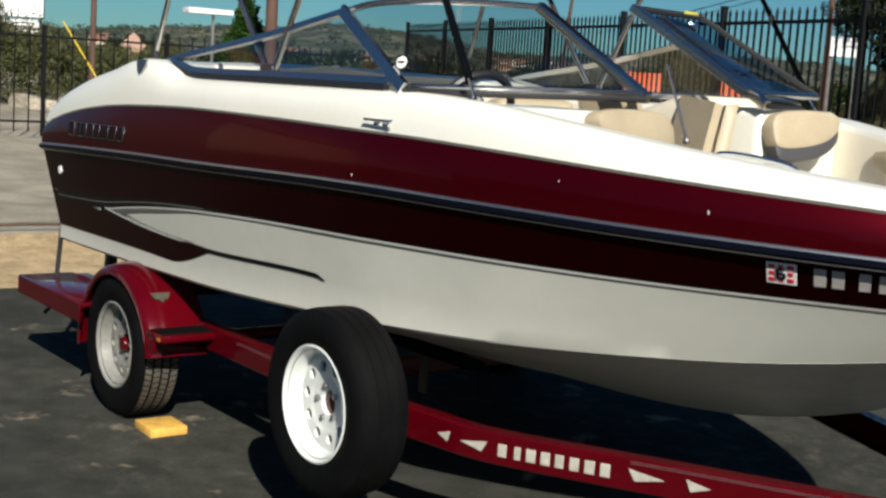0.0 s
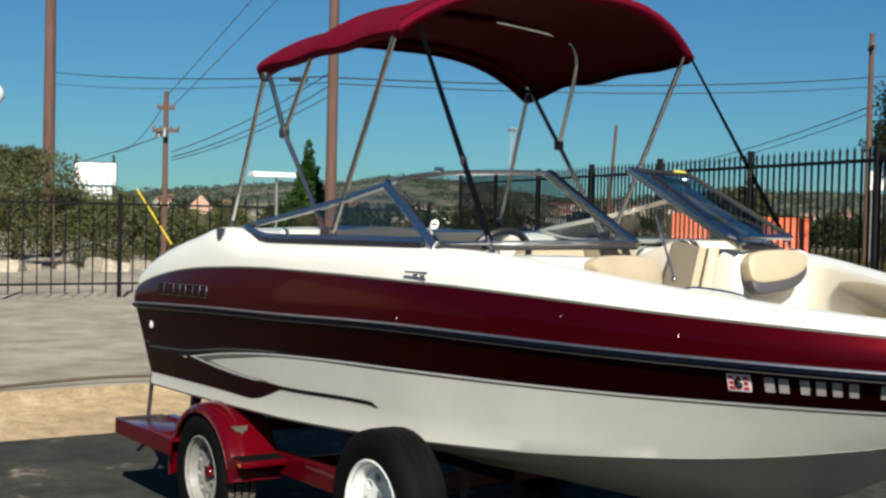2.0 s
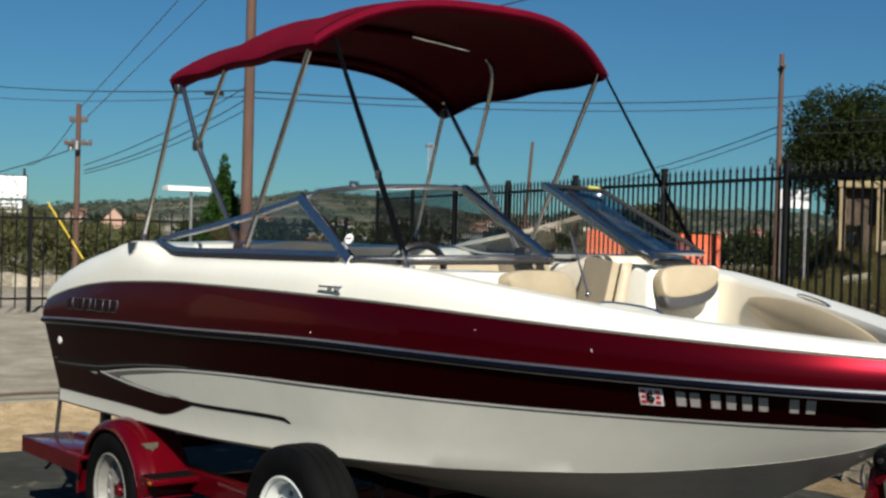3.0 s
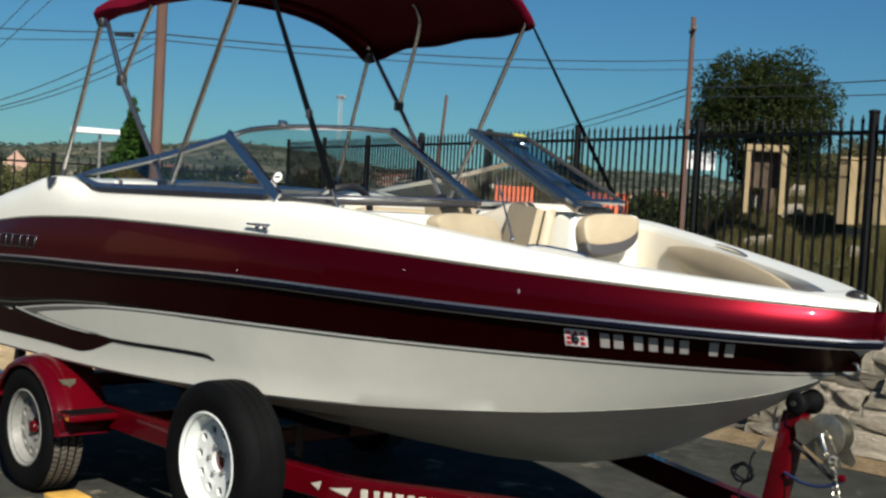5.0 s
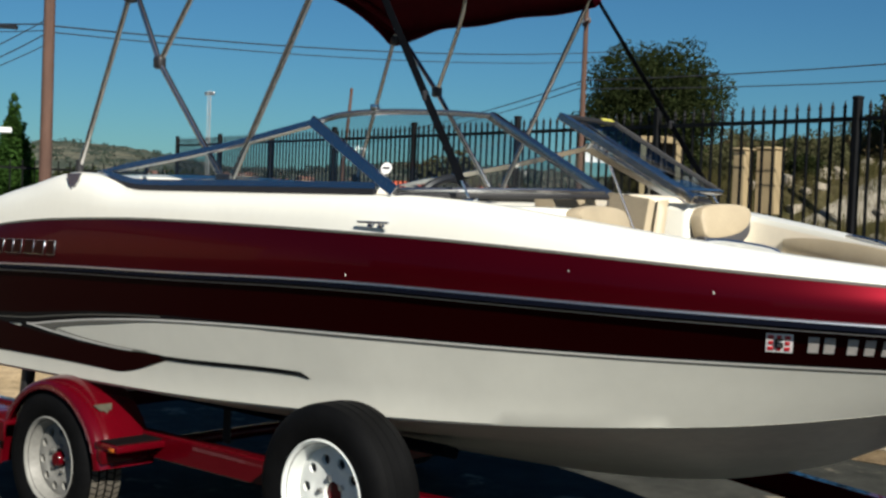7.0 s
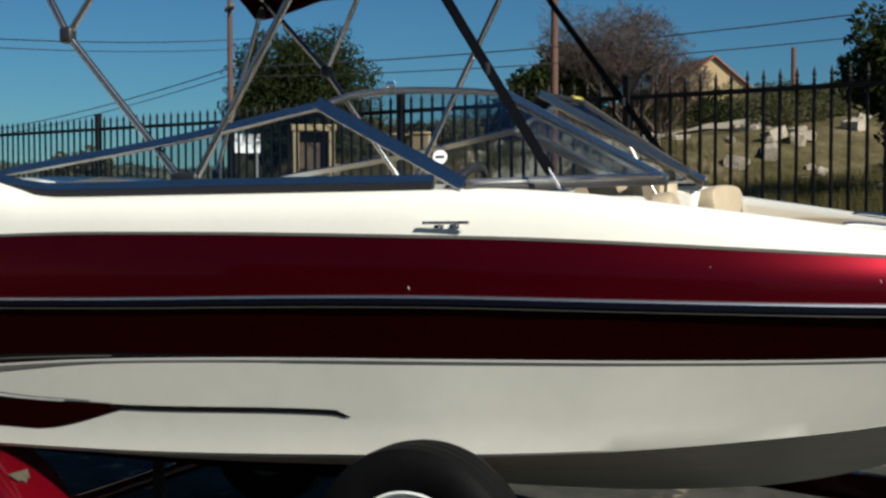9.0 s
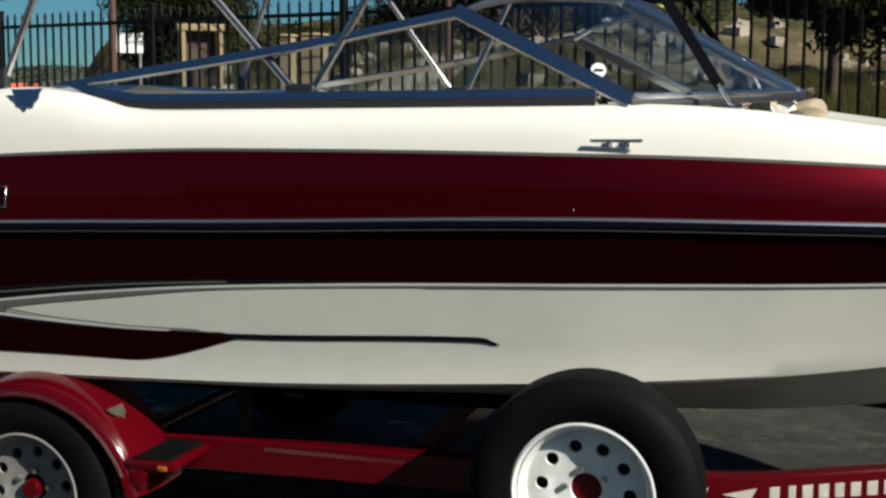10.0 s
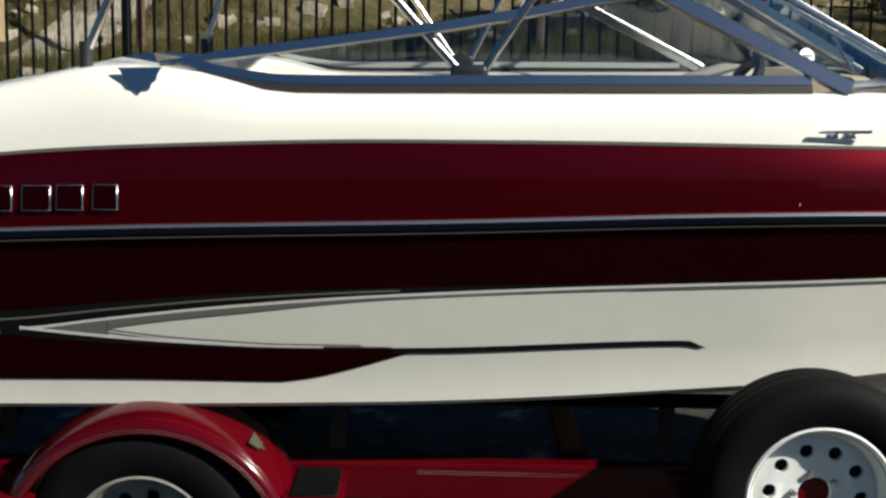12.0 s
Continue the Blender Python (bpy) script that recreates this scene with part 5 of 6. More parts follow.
        grid([outer, inner, deep], bm, close=True)
    merge(bm, 0.0004)
    part("rim_disc", bm, paint, rim, "dished disc with round holes", 35)
    # Added black disc: stands in for the shade seen through the holes.
    part("hole_shade", spin([(0.0, 0.012), (0.148, 0.012), (0.148, 0.02), (0.0, 0.02)], 40), BLACK_PLASTIC, w, "black disc added to shade the rim's holes")
    if spare:
        part("hub", spin([(0.0, -0.012), (0.046, -0.012), (0.046, 0.04), (0.0, 0.04)], 28), TRAILER_RED, w, "red carrier hub seen through the rim")
    else:
        part("hub", spin([(0.0, -0.050), (0.026, -0.050), (0.031, -0.042), (0.033, -0.025), (0.034, 0.04), (0.0, 0.04)], 28), TRAILER_RED, w, "red hub")
    for k in range(5):
        a = 2 * math.pi * (k + 0.25) / 5
        p = Vector((0.057 * math.cos(a), 0, 0.057 * math.sin(a)))
        bm = bmesh.new()
        bmesh.ops.create_cone(bm, cap_ends=True, segments=6, radius1=0.0105, radius2=0.0085, depth=0.013)
        bm.transform(Matrix.Translation(p + Vector((0, -0.034, 0))) @ pose(0, 0, 0, 90, 0, 0))
        part("lug_nut", bm, GALV, w)
    return w


wheel_s = wheel_thing("road_wheel", "silver steel wheel with dusty black tyre under a red fender", (AX, YC - 1.06, 0.311), 10, R=0.312, rr=0.176)
wheel_p = copy_thing(wheel_s, Matrix.Translation((AX, YC + 1.06, 0.311)) @ pose(0, 0, 0, 0, 40, 180))
spare = wheel_thing("spare_wheel", "white steel spare wheel with black tyre on the trailer rail", (-2.815, -1.16, 0.487), -14, True)
carrier = box((0.10, 0.012, 0.30), Matrix.Translation((-2.815, -1.03, 0.46)), 0.003, 1)
box((0.05, 0.12, 0.05), Matrix.Translation((-2.815, -0.99, 0.42)), 0.004, 1, carrier)
tpart("spare_carrier", carrier, TRAILER_RED, "red spare wheel carrier")

# wooden chock
chock = box((0.175, 0.165, 0.038), Matrix.Translation((-4.235, -1.105, 0.019)) @ pose(0, 0, 0, 0, 0, -2), 0.005, 2)
tagged(link("wheel_chock", chock, WOOD_YELLOW), "yellow wooden block lying before the trailer wheel on asphalt", "wood block")

# ---- ground ----
def step(a, b, v):
    t = max(0.0, min(1.0, (v - a) / (b - a)))
    return t * t * (3 - 2 * t)


def sheet(name, xs, ys, height, mat, label):
    rows = [[(x, y, height(x, y) if callable(height) else height) for y in ys] for x in xs]
    return tagged(link(name, grid(rows), mat), label, "ground" if "ground" in name else name.replace("_", " "), kind="structure")


def fence_y(x):
    return 4.19 - 0.363 * x


def by_road(x, y):
    """Metres along and across the street that climbs behind the fence."""
    return 0.863 * (x + 12.6) + 0.506 * (y - 17.9), -0.506 * (x + 12.6) + 0.863 * (y - 17.9)


def from_road(a, q):
    return -12.6 + 0.863 * a - 0.506 * q, 17.9 + 0.506 * a + 0.863 * q


def street_z(a):
    return 0.72 + 0.095 * max(-1.5, min(18.0, a))


def bank(x, y):
    """The rough land beyond the iron fence: it climbs to a street, then a rocky cut, then a scrubby slope."""
    d = y - fence_y(x)
    a, q = by_road(x, y)
    rough = 0.16 * noise.noise(Vector((x * 0.5, y * 0.5, 0))) + 0.11 * noise.noise(Vector((x * 1.7, y * 1.7, 3)))
    z = street_z(a)
    if q < -1.7:
        z = 0.40 + (z - 0.40) * max(0.0, min(1.0, d / max(0.5, d - q - 1.7)))
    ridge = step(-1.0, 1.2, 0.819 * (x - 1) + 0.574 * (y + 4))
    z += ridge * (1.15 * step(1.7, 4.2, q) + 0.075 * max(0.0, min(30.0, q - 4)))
    return z + rough * step(1.7, 3.2, abs(q)) * step(0.6, 3.5, d)


sheet("ground", np.linspace(-2600, 2400, 3), np.linspace(-2400, 2600, 3), -0.12, GRAVEL, "pale dry earth reaching to the horizon")
sheet("asphalt_yard", np.linspace(-7.6, 60, 24), np.linspace(-40, 3.35, 24), 0.0, ASPHALT, "dark patched asphalt yard with pale worn streaks")
sheet("asphalt_apron", np.linspace(-60, -7.6, 12), np.linspace(-40, -1.6, 8), 0.0, ASPHALT, "dark asphalt apron behind the boat's stern")
sheet("concrete_lot", np.linspace(-19.6, -9.3, 8), np.linspace(-1.6, 9.6, 8), 0.10, CONCRETE, "pale worn concrete lot")
sheet("planting_bed", np.linspace(-7.6, 34, 50), np.linspace(3.35, 3.75, 4), lambda x, y: 0.004 + 0.05 * (y - 3.35), DIRT, "bare dirt along the foot of the stone wall")
kerb_rows = [[(x, y, z) for y in np.linspace(-1.6, 4.2, 12)] for x, z in ((-7.60, -0.02), (-7.605, 0.004), (-7.9, 0.02), (-9.0, 0.055), (-9.12, 0.10), (-9.2, 0.115), (-9.3, 0.10), (-9.3, -0.02))]
tagged(link("kerb", grid(kerb_rows), KERB), "tan concrete gutter and kerb beside the asphalt", "kerb", kind="structure")
lawn_x = np.linspace(-30, 30, 121)
rows = [[(x, fence_y(x) - 1.2 + (1.2 + 44) * (j / 40) ** 1.6, 0) for j in range(41)] for x in lawn_x]
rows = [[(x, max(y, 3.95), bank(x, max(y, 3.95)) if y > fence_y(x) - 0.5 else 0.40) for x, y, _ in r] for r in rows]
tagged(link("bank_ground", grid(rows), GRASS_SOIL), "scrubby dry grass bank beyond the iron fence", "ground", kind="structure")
sheet("gravel_road", np.linspace(-60, -20.2, 6), np.linspace(-1.6, 60, 6), 0.03, GRAVEL, "pale gravel verge and road beyond the lot fence")
# the street climbing behind the fence, and a driveway branching up the cut
road = [[(*from_road(a, w), street_z(a) + 0.05) for w in (-1.7, -0.6, 0.6, 1.7)] for a in np.linspace(-9, 26, 36)]
tagged(link("street", grid(road), STREET), "grey street climbing behind the iron fence", "road", kind="structure")
drive = [[(x, y, bank(x, y) + 0.06) for x, y in (from_road(2.0 + 0.9 * k + w, 1.6 + 0.75 * k) for w in (-0.9, 0, 0.9))] for k in range(12)]
tagged(link("driveway", grid(drive), CONCRETE), "pale driveway running up the bank", "road", kind="structure")


# ---- stacked limestone wall along the bed ----
wall = thing("stone_wall", "dry-stacked pale limestone retaining wall behind the boat's bow", "wall", (0, 3.75, 0), kind="structure")
rng = random.Random(5)


def stone_mesh(k):
    r = random.Random(40 + k)
    bm = bmesh.new()
    bmesh.ops.create_cube(bm, size=1.0)
    bmesh.ops.subdivide_edges(bm, edges=bm.edges[:], cuts=2, use_grid_fill=True)
    for v in bm.verts:
        c = v.co
        d = c.normalized() * 0.62
        v.co = c.lerp(d, 0.13) + Vector((r.uniform(-1, 1) * 0.05, r.uniform(-1, 1) * 0.09, r.uniform(-1, 1) * 0.07))
    me = bpy.data.meshes.new("stone")
    bm.to_mesh(me)
    bm.free()
    me.materials.append(STONE)
    me.polygons.foreach_set("use_smooth", [True] * len(me.polygons))
    me.set_sharp_from_angle(angle=radians(38))
    return me


STONES = [stone_mesh(k) for k in range(9)]
for row in range(5):
    x = -3.75 + 0.12 * row
    while x < 6.5:
        w = rng.uniform(0.26, 0.78)
        h = 0.135
        ob = new("stone", rng.choice(STONES))
        ob.parent = wall
        ob.matrix_basis = Matrix.Translation((x + w / 2, rng.uniform(-0.04, 0.04) + 0.05 * row + 0.12, 0.02 + h * (row + 0.5))) @ pose(0, 0, 0, rng.uniform(-4, 4), rng.uniform(-4, 4), rng.uniform(-6, 6)) @ Matrix.Diagonal((w * 1.04, rng.uniform(0.34, 0.42), h * rng.uniform(1.02, 1.2), 1))
        x += w


# ---- iron fences ----
def picket_mesh(tall, finial=True):
    bm = box((0.019, 0.019, tall), Matrix.Translation((0, 0, tall / 2)))
    if finial:
        join(bm, spin_z([(0.0095, tall), (0.016, tall + 0.02), (0.010, tall + 0.035), (0.018, tall + 0.05), (0.0, tall + 0.115)]))
    me = bpy.data.meshes.new("picket")
    bm.to_mesh(me)
    bm.free()
    me.materials.append(IRON_BLACK)
    return me


def spin_z(profile, steps=6):
    return grid([[(r * math.cos(2 * math.pi * k / steps), r * math.sin(2 * math.pi * k / steps), z) for k in range(steps)] for r, z in profile], close=True)


def box_mesh(name, size, lift, mat, bevel=0.0, extra=None):
    bm = box(size, Matrix.Translation((0, 0, lift)), bevel, 1)
    if extra:
        join(bm, extra)
    me = bpy.data.meshes.new(name)
    bm.to_mesh(me)
    bm.free()
    me.materials.append(mat)
    return me


def fence_run(fence, a, b, panels, per, tall, base, finial=True, rails=(0.12, -0.16), post_extra=0.06):
    """A fence of posts, rails and pickets from a to b, as parts of the fence."""
    a, b = Vector((*a, base)), Vector((*b, base))
    turn = math.degrees(math.atan2(b.y - a.y, b.x - a.x))
    ln = (b - a).length / panels
    post = box_mesh("post", (0.062, 0.062, tall + post_extra + 0.4), (tall + post_extra) / 2 - 0.2, IRON_BLACK, 0.004, box((0.078, 0.078, 0.035), Matrix.Translation((0, 0, tall + post_extra)), 0.012, 1))
    rail_me = box_mesh("rail", (ln, 0.026, 0.036), 0, IRON_BLACK)
    picket = picket_mesh(tall - 0.165 if finial else tall - 0.02, finial)
    for k in range(panels + 1):
        p = a.lerp(b, k / panels)
        ob = new("post", post)
        ob.parent, ob.matrix_basis = fence, Matrix.Translation(p) @ pose(0, 0, 0, 0, 0, turn)
        if k == panels:
            break
        mid = a.lerp(b, (k + 0.5) / panels)
        for r in rails:
            ob = new("rail", rail_me)
            ob.parent, ob.matrix_basis = fence, Matrix.Translation(mid + Vector((0, 0, r if r > 0 else tall + r))) @ pose(0, 0, 0, 0, 0, turn)
        for j in range(1, per):
            ob = new("picket", picket)
            ob.parent, ob.matrix_basis = fence, Matrix.Translation(a.lerp(b, (k + j / per) / panels) + Vector((0, 0, 0.06))) @ pose(0, 0, 0, 0, 0, turn)


iron_fence = thing("iron_fence", "black wrought-iron picket fence with spear tips on the bank", "fence", kind="structure")
along = lambda d: (0.94 * d, 4.19 - 0.341 * d)          # metres along the fence's line
fence_run(iron_fence, along(-4.30 - 2.53 * 7), along(-4.30 + 2.53 * 3), 10, 19, 1.99, 0.40, True, (0.22, -0.145), 0.02)
lot_fence = thing("lot_fence", "black steel picket fence along the far edge of the concrete lot", "fence", kind="structure")
fence_run(lot_fence, (-19.75, -8.5), (-19.75, 10.3), 9, 9, 1.66, 0.10, False, (0.22, -0.10))


# ---- plants ----
def leaves(name, lobes, count, size, mat, parent=None, seed=1, wide=0.45):
    """Many small leaf sprays filling the lobes (x, y, z, rx, ry, rz), thicker towards their skins."""
    r = np.random.RandomState(seed)
    vol = np.array([l[3] * l[4] * l[5] for l in lobes]) ** 0.8
    pick = r.choice(len(lobes), count, p=vol / vol.sum())
    L = np.array(lobes)[pick]
    d = r.normal(size=(count, 3))
    d /= np.linalg.norm(d, axis=1)[:, None]
    rad = r.uniform(0.25, 1.0, count) ** 0.45 * (1 + 0.22 * np.sin(d[:, 0] * 5 + pick) * np.cos(d[:, 2] * 6 + pick * 2))
    c = L[:, :3] + d * rad[:, None] * L[:, 3:]
    u = r.normal(size=(count, 3))
    u /= np.linalg.norm(u, axis=1)[:, None]
    v = np.cross(u, r.normal(size=(count, 3)))
    v /= np.linalg.norm(v, axis=1)[:, None]
    s = size * r.uniform(0.5, 1.4, count)[:, None]
    quad = np.stack([c - u * s, c + v * s * wide, c + u * s, c - v * s * wide], 1)
    verts = quad.reshape(-1, 3)
    faces = np.arange(count * 4).reshape(-1, 4)
    me = bpy.data.meshes.new(name)
    me.from_pydata(verts.tolist(), [], faces.tolist())
    me.materials.append(mat)
    ob = new(name, me)
    if parent:
        ob.parent = parent
    return ob


def tree(label, at, lobes, count, size, mat, trunk_r=0.14, seed=1, limbs=5, name="tree"):
    """A tapered trunk with limbs, and a crown of leaf sprays."""
    base = Vector(at)
    t = thing(name, label, "tree", at)
    rel = [(l[0] - base.x, l[1] - base.y, l[2] - base.z, *l[3:]) for l in lobes]
    low = min(l[2] - l[5] * 0.4 for l in rel)
    r = random.Random(seed)
    bm = tube([(0, 0, -0.9), (0.02, 0.03, low * 0.5), (0.05, -0.02, low), (0.03, 0.02, low + 0.5)], trunk_r, 9, taper=0.55)
    for l in rel[: limbs + 2]:
        mid = Vector((l[0] * 0.45, l[1] * 0.45, low + (l[2] - low) * 0.4)) + Vector((r.uniform(-0.1, 0.1), r.uniform(-0.1, 0.1), 0))
        join(bm, tube([(0.03, 0, max(0.1, low * 0.85)), mid, (l[0], l[1], l[2])], trunk_r * 0.5, 6, taper=0.25))
    part("trunk", bm, BARK, t)
    leaves("crown", rel, count, size, mat, t, seed)
    return t


def lobes_round(c, r, n, seed, squash=0.8):
    g = random.Random(seed)
    out = [(c[0], c[1], c[2], r * 0.7, r * 0.7, r * 0.62 * squash)]
    for _ in range(n):
        a, e = g.uniform(0, 2 * math.pi), g.uniform(-0.35, 0.9)
        k = r * g.uniform(0.5, 0.72)
        q = r * g.uniform(0.30, 0.46)
        out.append((c[0] + k * math.cos(a) * math.cos(e), c[1] + k * math.sin(a) * math.cos(e), c[2] + k * math.sin(e) * squash, q, q, q * 0.85))
    return out


tree("dark green live oak with a broad crown beyond the fence", (-15.05, 20.5, 0.4), lobes_round((-15.05, 20.5, 3.5), 1.95, 22, 3, 0.78), 36000, 0.042, LEAF_OAK, 0.16, 3)
tree("slim green cypress beside the lot fence", (-20.7, 8.12, 0.03), [(-20.7, 8.12, 0.25 + 0.225 * k, max(0.09, 0.92 - 0.078 * k), max(0.09, 0.92 - 0.078 * k), 0.27) for k in range(12)], 26000, 0.048, LEAF_CEDAR, 0.08, 4, 0)
tree("dark evergreen oak standing on the bank", (-12.6, 28.7, 1.2), lobes_round((-12.6, 28.7, 3.9), 1.5, 9, 6), 4000, 0.10, LEAF_OAK, 0.14, 6)
tree("dark evergreen oak standing on the bank", (-2.2, 18.2, 1.6), lobes_round((-2.2, 18.2, 3.4), 1.6, 12, 7), 7000, 0.085, LEAF_OAK, 0.14, 7)
tree("dark evergreen oak close behind the iron fence", (-1.45, 8.9, bank(-1.45, 8.9)), lobes_round((-1.45, 8.9, 2.55), 1.42, 16, 8, 0.72), 19000, 0.042, LEAF_OAK, 0.12, 8)
tree("dark evergreen oak standing on the bank", (3.8, 14.5, 1.5), lobes_round((3.8, 14.5, 3.0), 2.1, 12, 9), 7000, 0.085, LEAF_OAK, 0.15, 9)
tree("dark evergreen oak standing on the bank", (-18.5, 27.0, 0.5), lobes_round((-18.3, 26.0, 2.6), 1.5, 9, 10), 3500, 0.10, LEAF_OAK, 0.13, 10)
tree("small scrubby oak beyond the fence", (-21.5, 20.8, 0.3), lobes_round((-21.5, 20.8, 1.75), 1.1, 8, 11), 2600, 0.08, LEAF_BRUSH, 0.09, 11)


def bare_tree(at, tall, seed):
    r = random.Random(seed)
    t = thing("bare_tree", "leafless grey-brown tree in front of a tan house", "tree", at)
    bm = tube([(0, 0, -0.3), (0.05, 0, tall * 0.25)], 0.11, 8, taper=0.8)

    def grow(p, d, ln, rad, depth):
        q = p + d * ln
        join(bm, tube([p, p.lerp(q, 0.5) + Vector((r.uniform(-1, 1), r.uniform(-1, 1), r.uniform(-1, 1))) * ln * 0.06, q], rad, 5 if depth < 2 else 3, taper=0.6, cap=False))
        if depth < 4:
            for _ in range(3 if depth < 3 else 4):
                nd = (d + Vector((r.uniform(-1, 1), r.uniform(-1, 1), r.uniform(-0.25, 0.8))) * 0.62).normalized()
                grow(q if r.random() < 0.6 else p.lerp(q, 0.6), nd, ln * r.uniform(0.55, 0.8), rad * 0.6, depth + 1)

    for k in range(5):
        a = 2 * math.pi * k / 5
        grow(Vector((0.04, 0, tall * 0.22)), Vector((math.cos(a) * 0.6, math.sin(a) * 0.6, 0.9)).normalized(), tall * 0.24, 0.05, 1)
    part("trunk", bm, TWIG, t)
    crown = lobes_round((0.0, 0.0, tall * 0.66), tall * 0.34, 12, seed, 1.0)
    tagged(leaves("twig_spray", crown, 4600, 0.20, TWIG, t, seed, 0.03), kind="stuff")


bare_tree((-10.15, 28.5, 1.9), 4.9, 21)
bare_tree((-11.4, 29.4, 1.9), 4.9, 22)
bare_tree((-9.6, 29.6, 1.9), 4.0, 23)
tree("dark evergreen oak behind a leafless tree", (-12.4, 32.0, 1.6), lobes_round((-12.4, 32.0, 4.7), 1.55, 11, 51), 6000, 0.10, LEAF_OAK, 0.14, 51)


def shrub(name, label, lobes, count, size, mat, seed):
    base = lobes[0]
    t = thing(name, label, "bush", (base[0], base[1], 0.02))
    leaves("foliage", [(l[0] - base[0], l[1] - base[1], l[2] - 0.02, *l[3:]) for l in lobes], count, size, mat, t, seed)
    r = random.Random(seed)
    for l in lobes[:4]:
        part("stem", tube([(l[0] - base[0] + r.uniform(-0.1, 0.1), l[1] - base[1], -0.1), (l[0] - base[0], l[1] - base[1], l[2])], 0.035, 5, taper=0.4), BARK, t)


# the thicket beyond the lot
for k, (x, y, z, r) in enumerate(((-33, 0.5, 1.1, 1.6), (-32.5, 3.2, 1.35, 1.7), (-31.4, 5.2, 1.35, 1.5), (-31.0, 7.6, 1.0, 1.35), (-30.4, 9.6, 0.75, 1.0), (-31.5, 11.5, 0.7, 1.1), (-34, -3.0, 1.2, 1.8), (-36, -7.0, 1.2, 2.0))):
    shrub("thicket", "tangled grey-green roadside thicket", [(x, y, z, r * 0.9, r, r * 0.85)] + [(x + random.Random(k * 9 + j).uniform(-0.8, 0.8) * r, y + random.Random(k * 9 + j + 50).uniform(-0.9, 0.9) * r, z + random.Random(k * 9 + j + 99).uniform(-0.3, 0.75) * r, r * 0.45, r * 0.45, r * 0.42) for j in range(7)], 15000, 0.042, LEAF_THICKET, 30 + k)
tree("round dark tree rising over the thicket", (-34.5, 6.55, 0.03), lobes_round((-34.5, 6.55, 2.55), 1.1, 10, 41), 6500, 0.06, LEAF_BRUSH, 0.12, 41)
tree("round dark tree rising over the thicket", (-35.5, 3.8, 0.03), lobes_round((-35.5, 3.8, 2.6), 1.2, 8, 42), 6500, 0.06, LEAF_OAK, 0.12, 42)
# scrub on the bank
g = random.Random(77)
for k in range(6):
    x, y = from_road(g.uniform(12.0, 20.0), g.uniform(-7.5, -3.0))
    r = g.uniform(0.7, 1.2)
    z = bank(x, y)
    shrub("bank_bush", "dense dark green bush on the bank", [(x, y, z + r * 0.7, r, r, r * 0.8)] + [(x + g.uniform(-0.7, 0.7) * r, y + g.uniform(-0.5, 0.5) * r, z + r * g.uniform(0.5, 1.2), r * 0.5, r * 0.5, r * 0.45) for _ in range(4)], 4200, 0.04, LEAF_OAK if k % 3 else LEAF_BRUSH, 300 + k)
for k in range(26):
    x = g.uniform(-19, 3.5)
    y = fence_y(x) + g.uniform(1.5, 6.0)
    r = g.uniform(0.15, 0.34)
    z = bank(x, y)
    shrub("scrub_bush", "low scrubby bush on the dry bank", [(x, y, z + r * 0.6, r, r, r * 0.7), (x + r * 0.6, y + 0.2, z + r * 0.4, r * 0.6, r * 0.6, r * 0.5)], 700, 0.035, (LEAF_BRUSH, LEAF_DRY)[k % 2], 100 + k)
for k in range(64):
    x, y = from_road(g.uniform(0.5, 24.0), g.uniform(4.2, 15.0))
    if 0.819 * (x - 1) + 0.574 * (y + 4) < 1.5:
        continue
    r = g.uniform(0.35, 0.85)
    z = bank(x, y)
    shrub("scrub_bush", "olive scrub bush on the rise", [(x, y, z + r * 0.7, r, r, r * 0.8), (x + r * 0.7, y + 0.2, z + r * 0.5, r * 0.7, r * 0.7, r * 0.6)], 2200, 0.045, (LEAF_BRUSH, LEAF_DRY, LEAF_BRUSH, LEAF_OAK)[k % 4], 600 + k)
for k, (x, y, r) in enumerate(((0.6, 23.5, 1.8),)):
    tree("dark evergreen oak standing on the bank", (x, y, bank(x, y) - 0.1), lobes_round((x, y, bank(x, y) + r * 1.15), r, 11, 70 + k), 6500, 0.08, LEAF_OAK, 0.14, 70 + k)
# rubble in front of the bank and the thicket
for k in range(150):
    x, y = from_road(g.uniform(-1.0, 22.0), g.choice((g.uniform(1.9, 4.4), g.uniform(1.9, 4.4), g.uniform(-4.0, -1.9), g.uniform(4.4, 8.0))))
    ob = new("rock", g.choice(STONES))
    s = g.uniform(0.12, 0.38)
    ob.matrix_basis = Matrix.Translation((x, y, bank(x, y) + s * 0.12)) @ pose(0, 0, 0, g.uniform(-20, 20), g.uniform(-20, 20), g.uniform(0, 360)) @ Matrix.Diagonal((s * 1.4, s, s * 0.8, 1))
    tagged(ob, "rough pale limestone rock on the bank", "rock", "rocks on the bank")
for k in range(34):
    y = g.uniform(-6, 11)
    s = g.uniform(0.2, 0.6)
    ob = new("rock", g.choice(STONES))
    ob.matrix_basis = Matrix.Translation((-29.3 + g.uniform(-0.8, 0.8), y, 0.03 + s * 0.2)) @ pose(0, 0, 0, g.uniform(-15, 15), g.uniform(-15, 15), g.uniform(0, 360)) @ Matrix.Diagonal((s * 1.4, s, s * 0.7, 1))
    tagged(ob, "pale limestone rock edging the thicket", "rock", "rocks by the thicket")


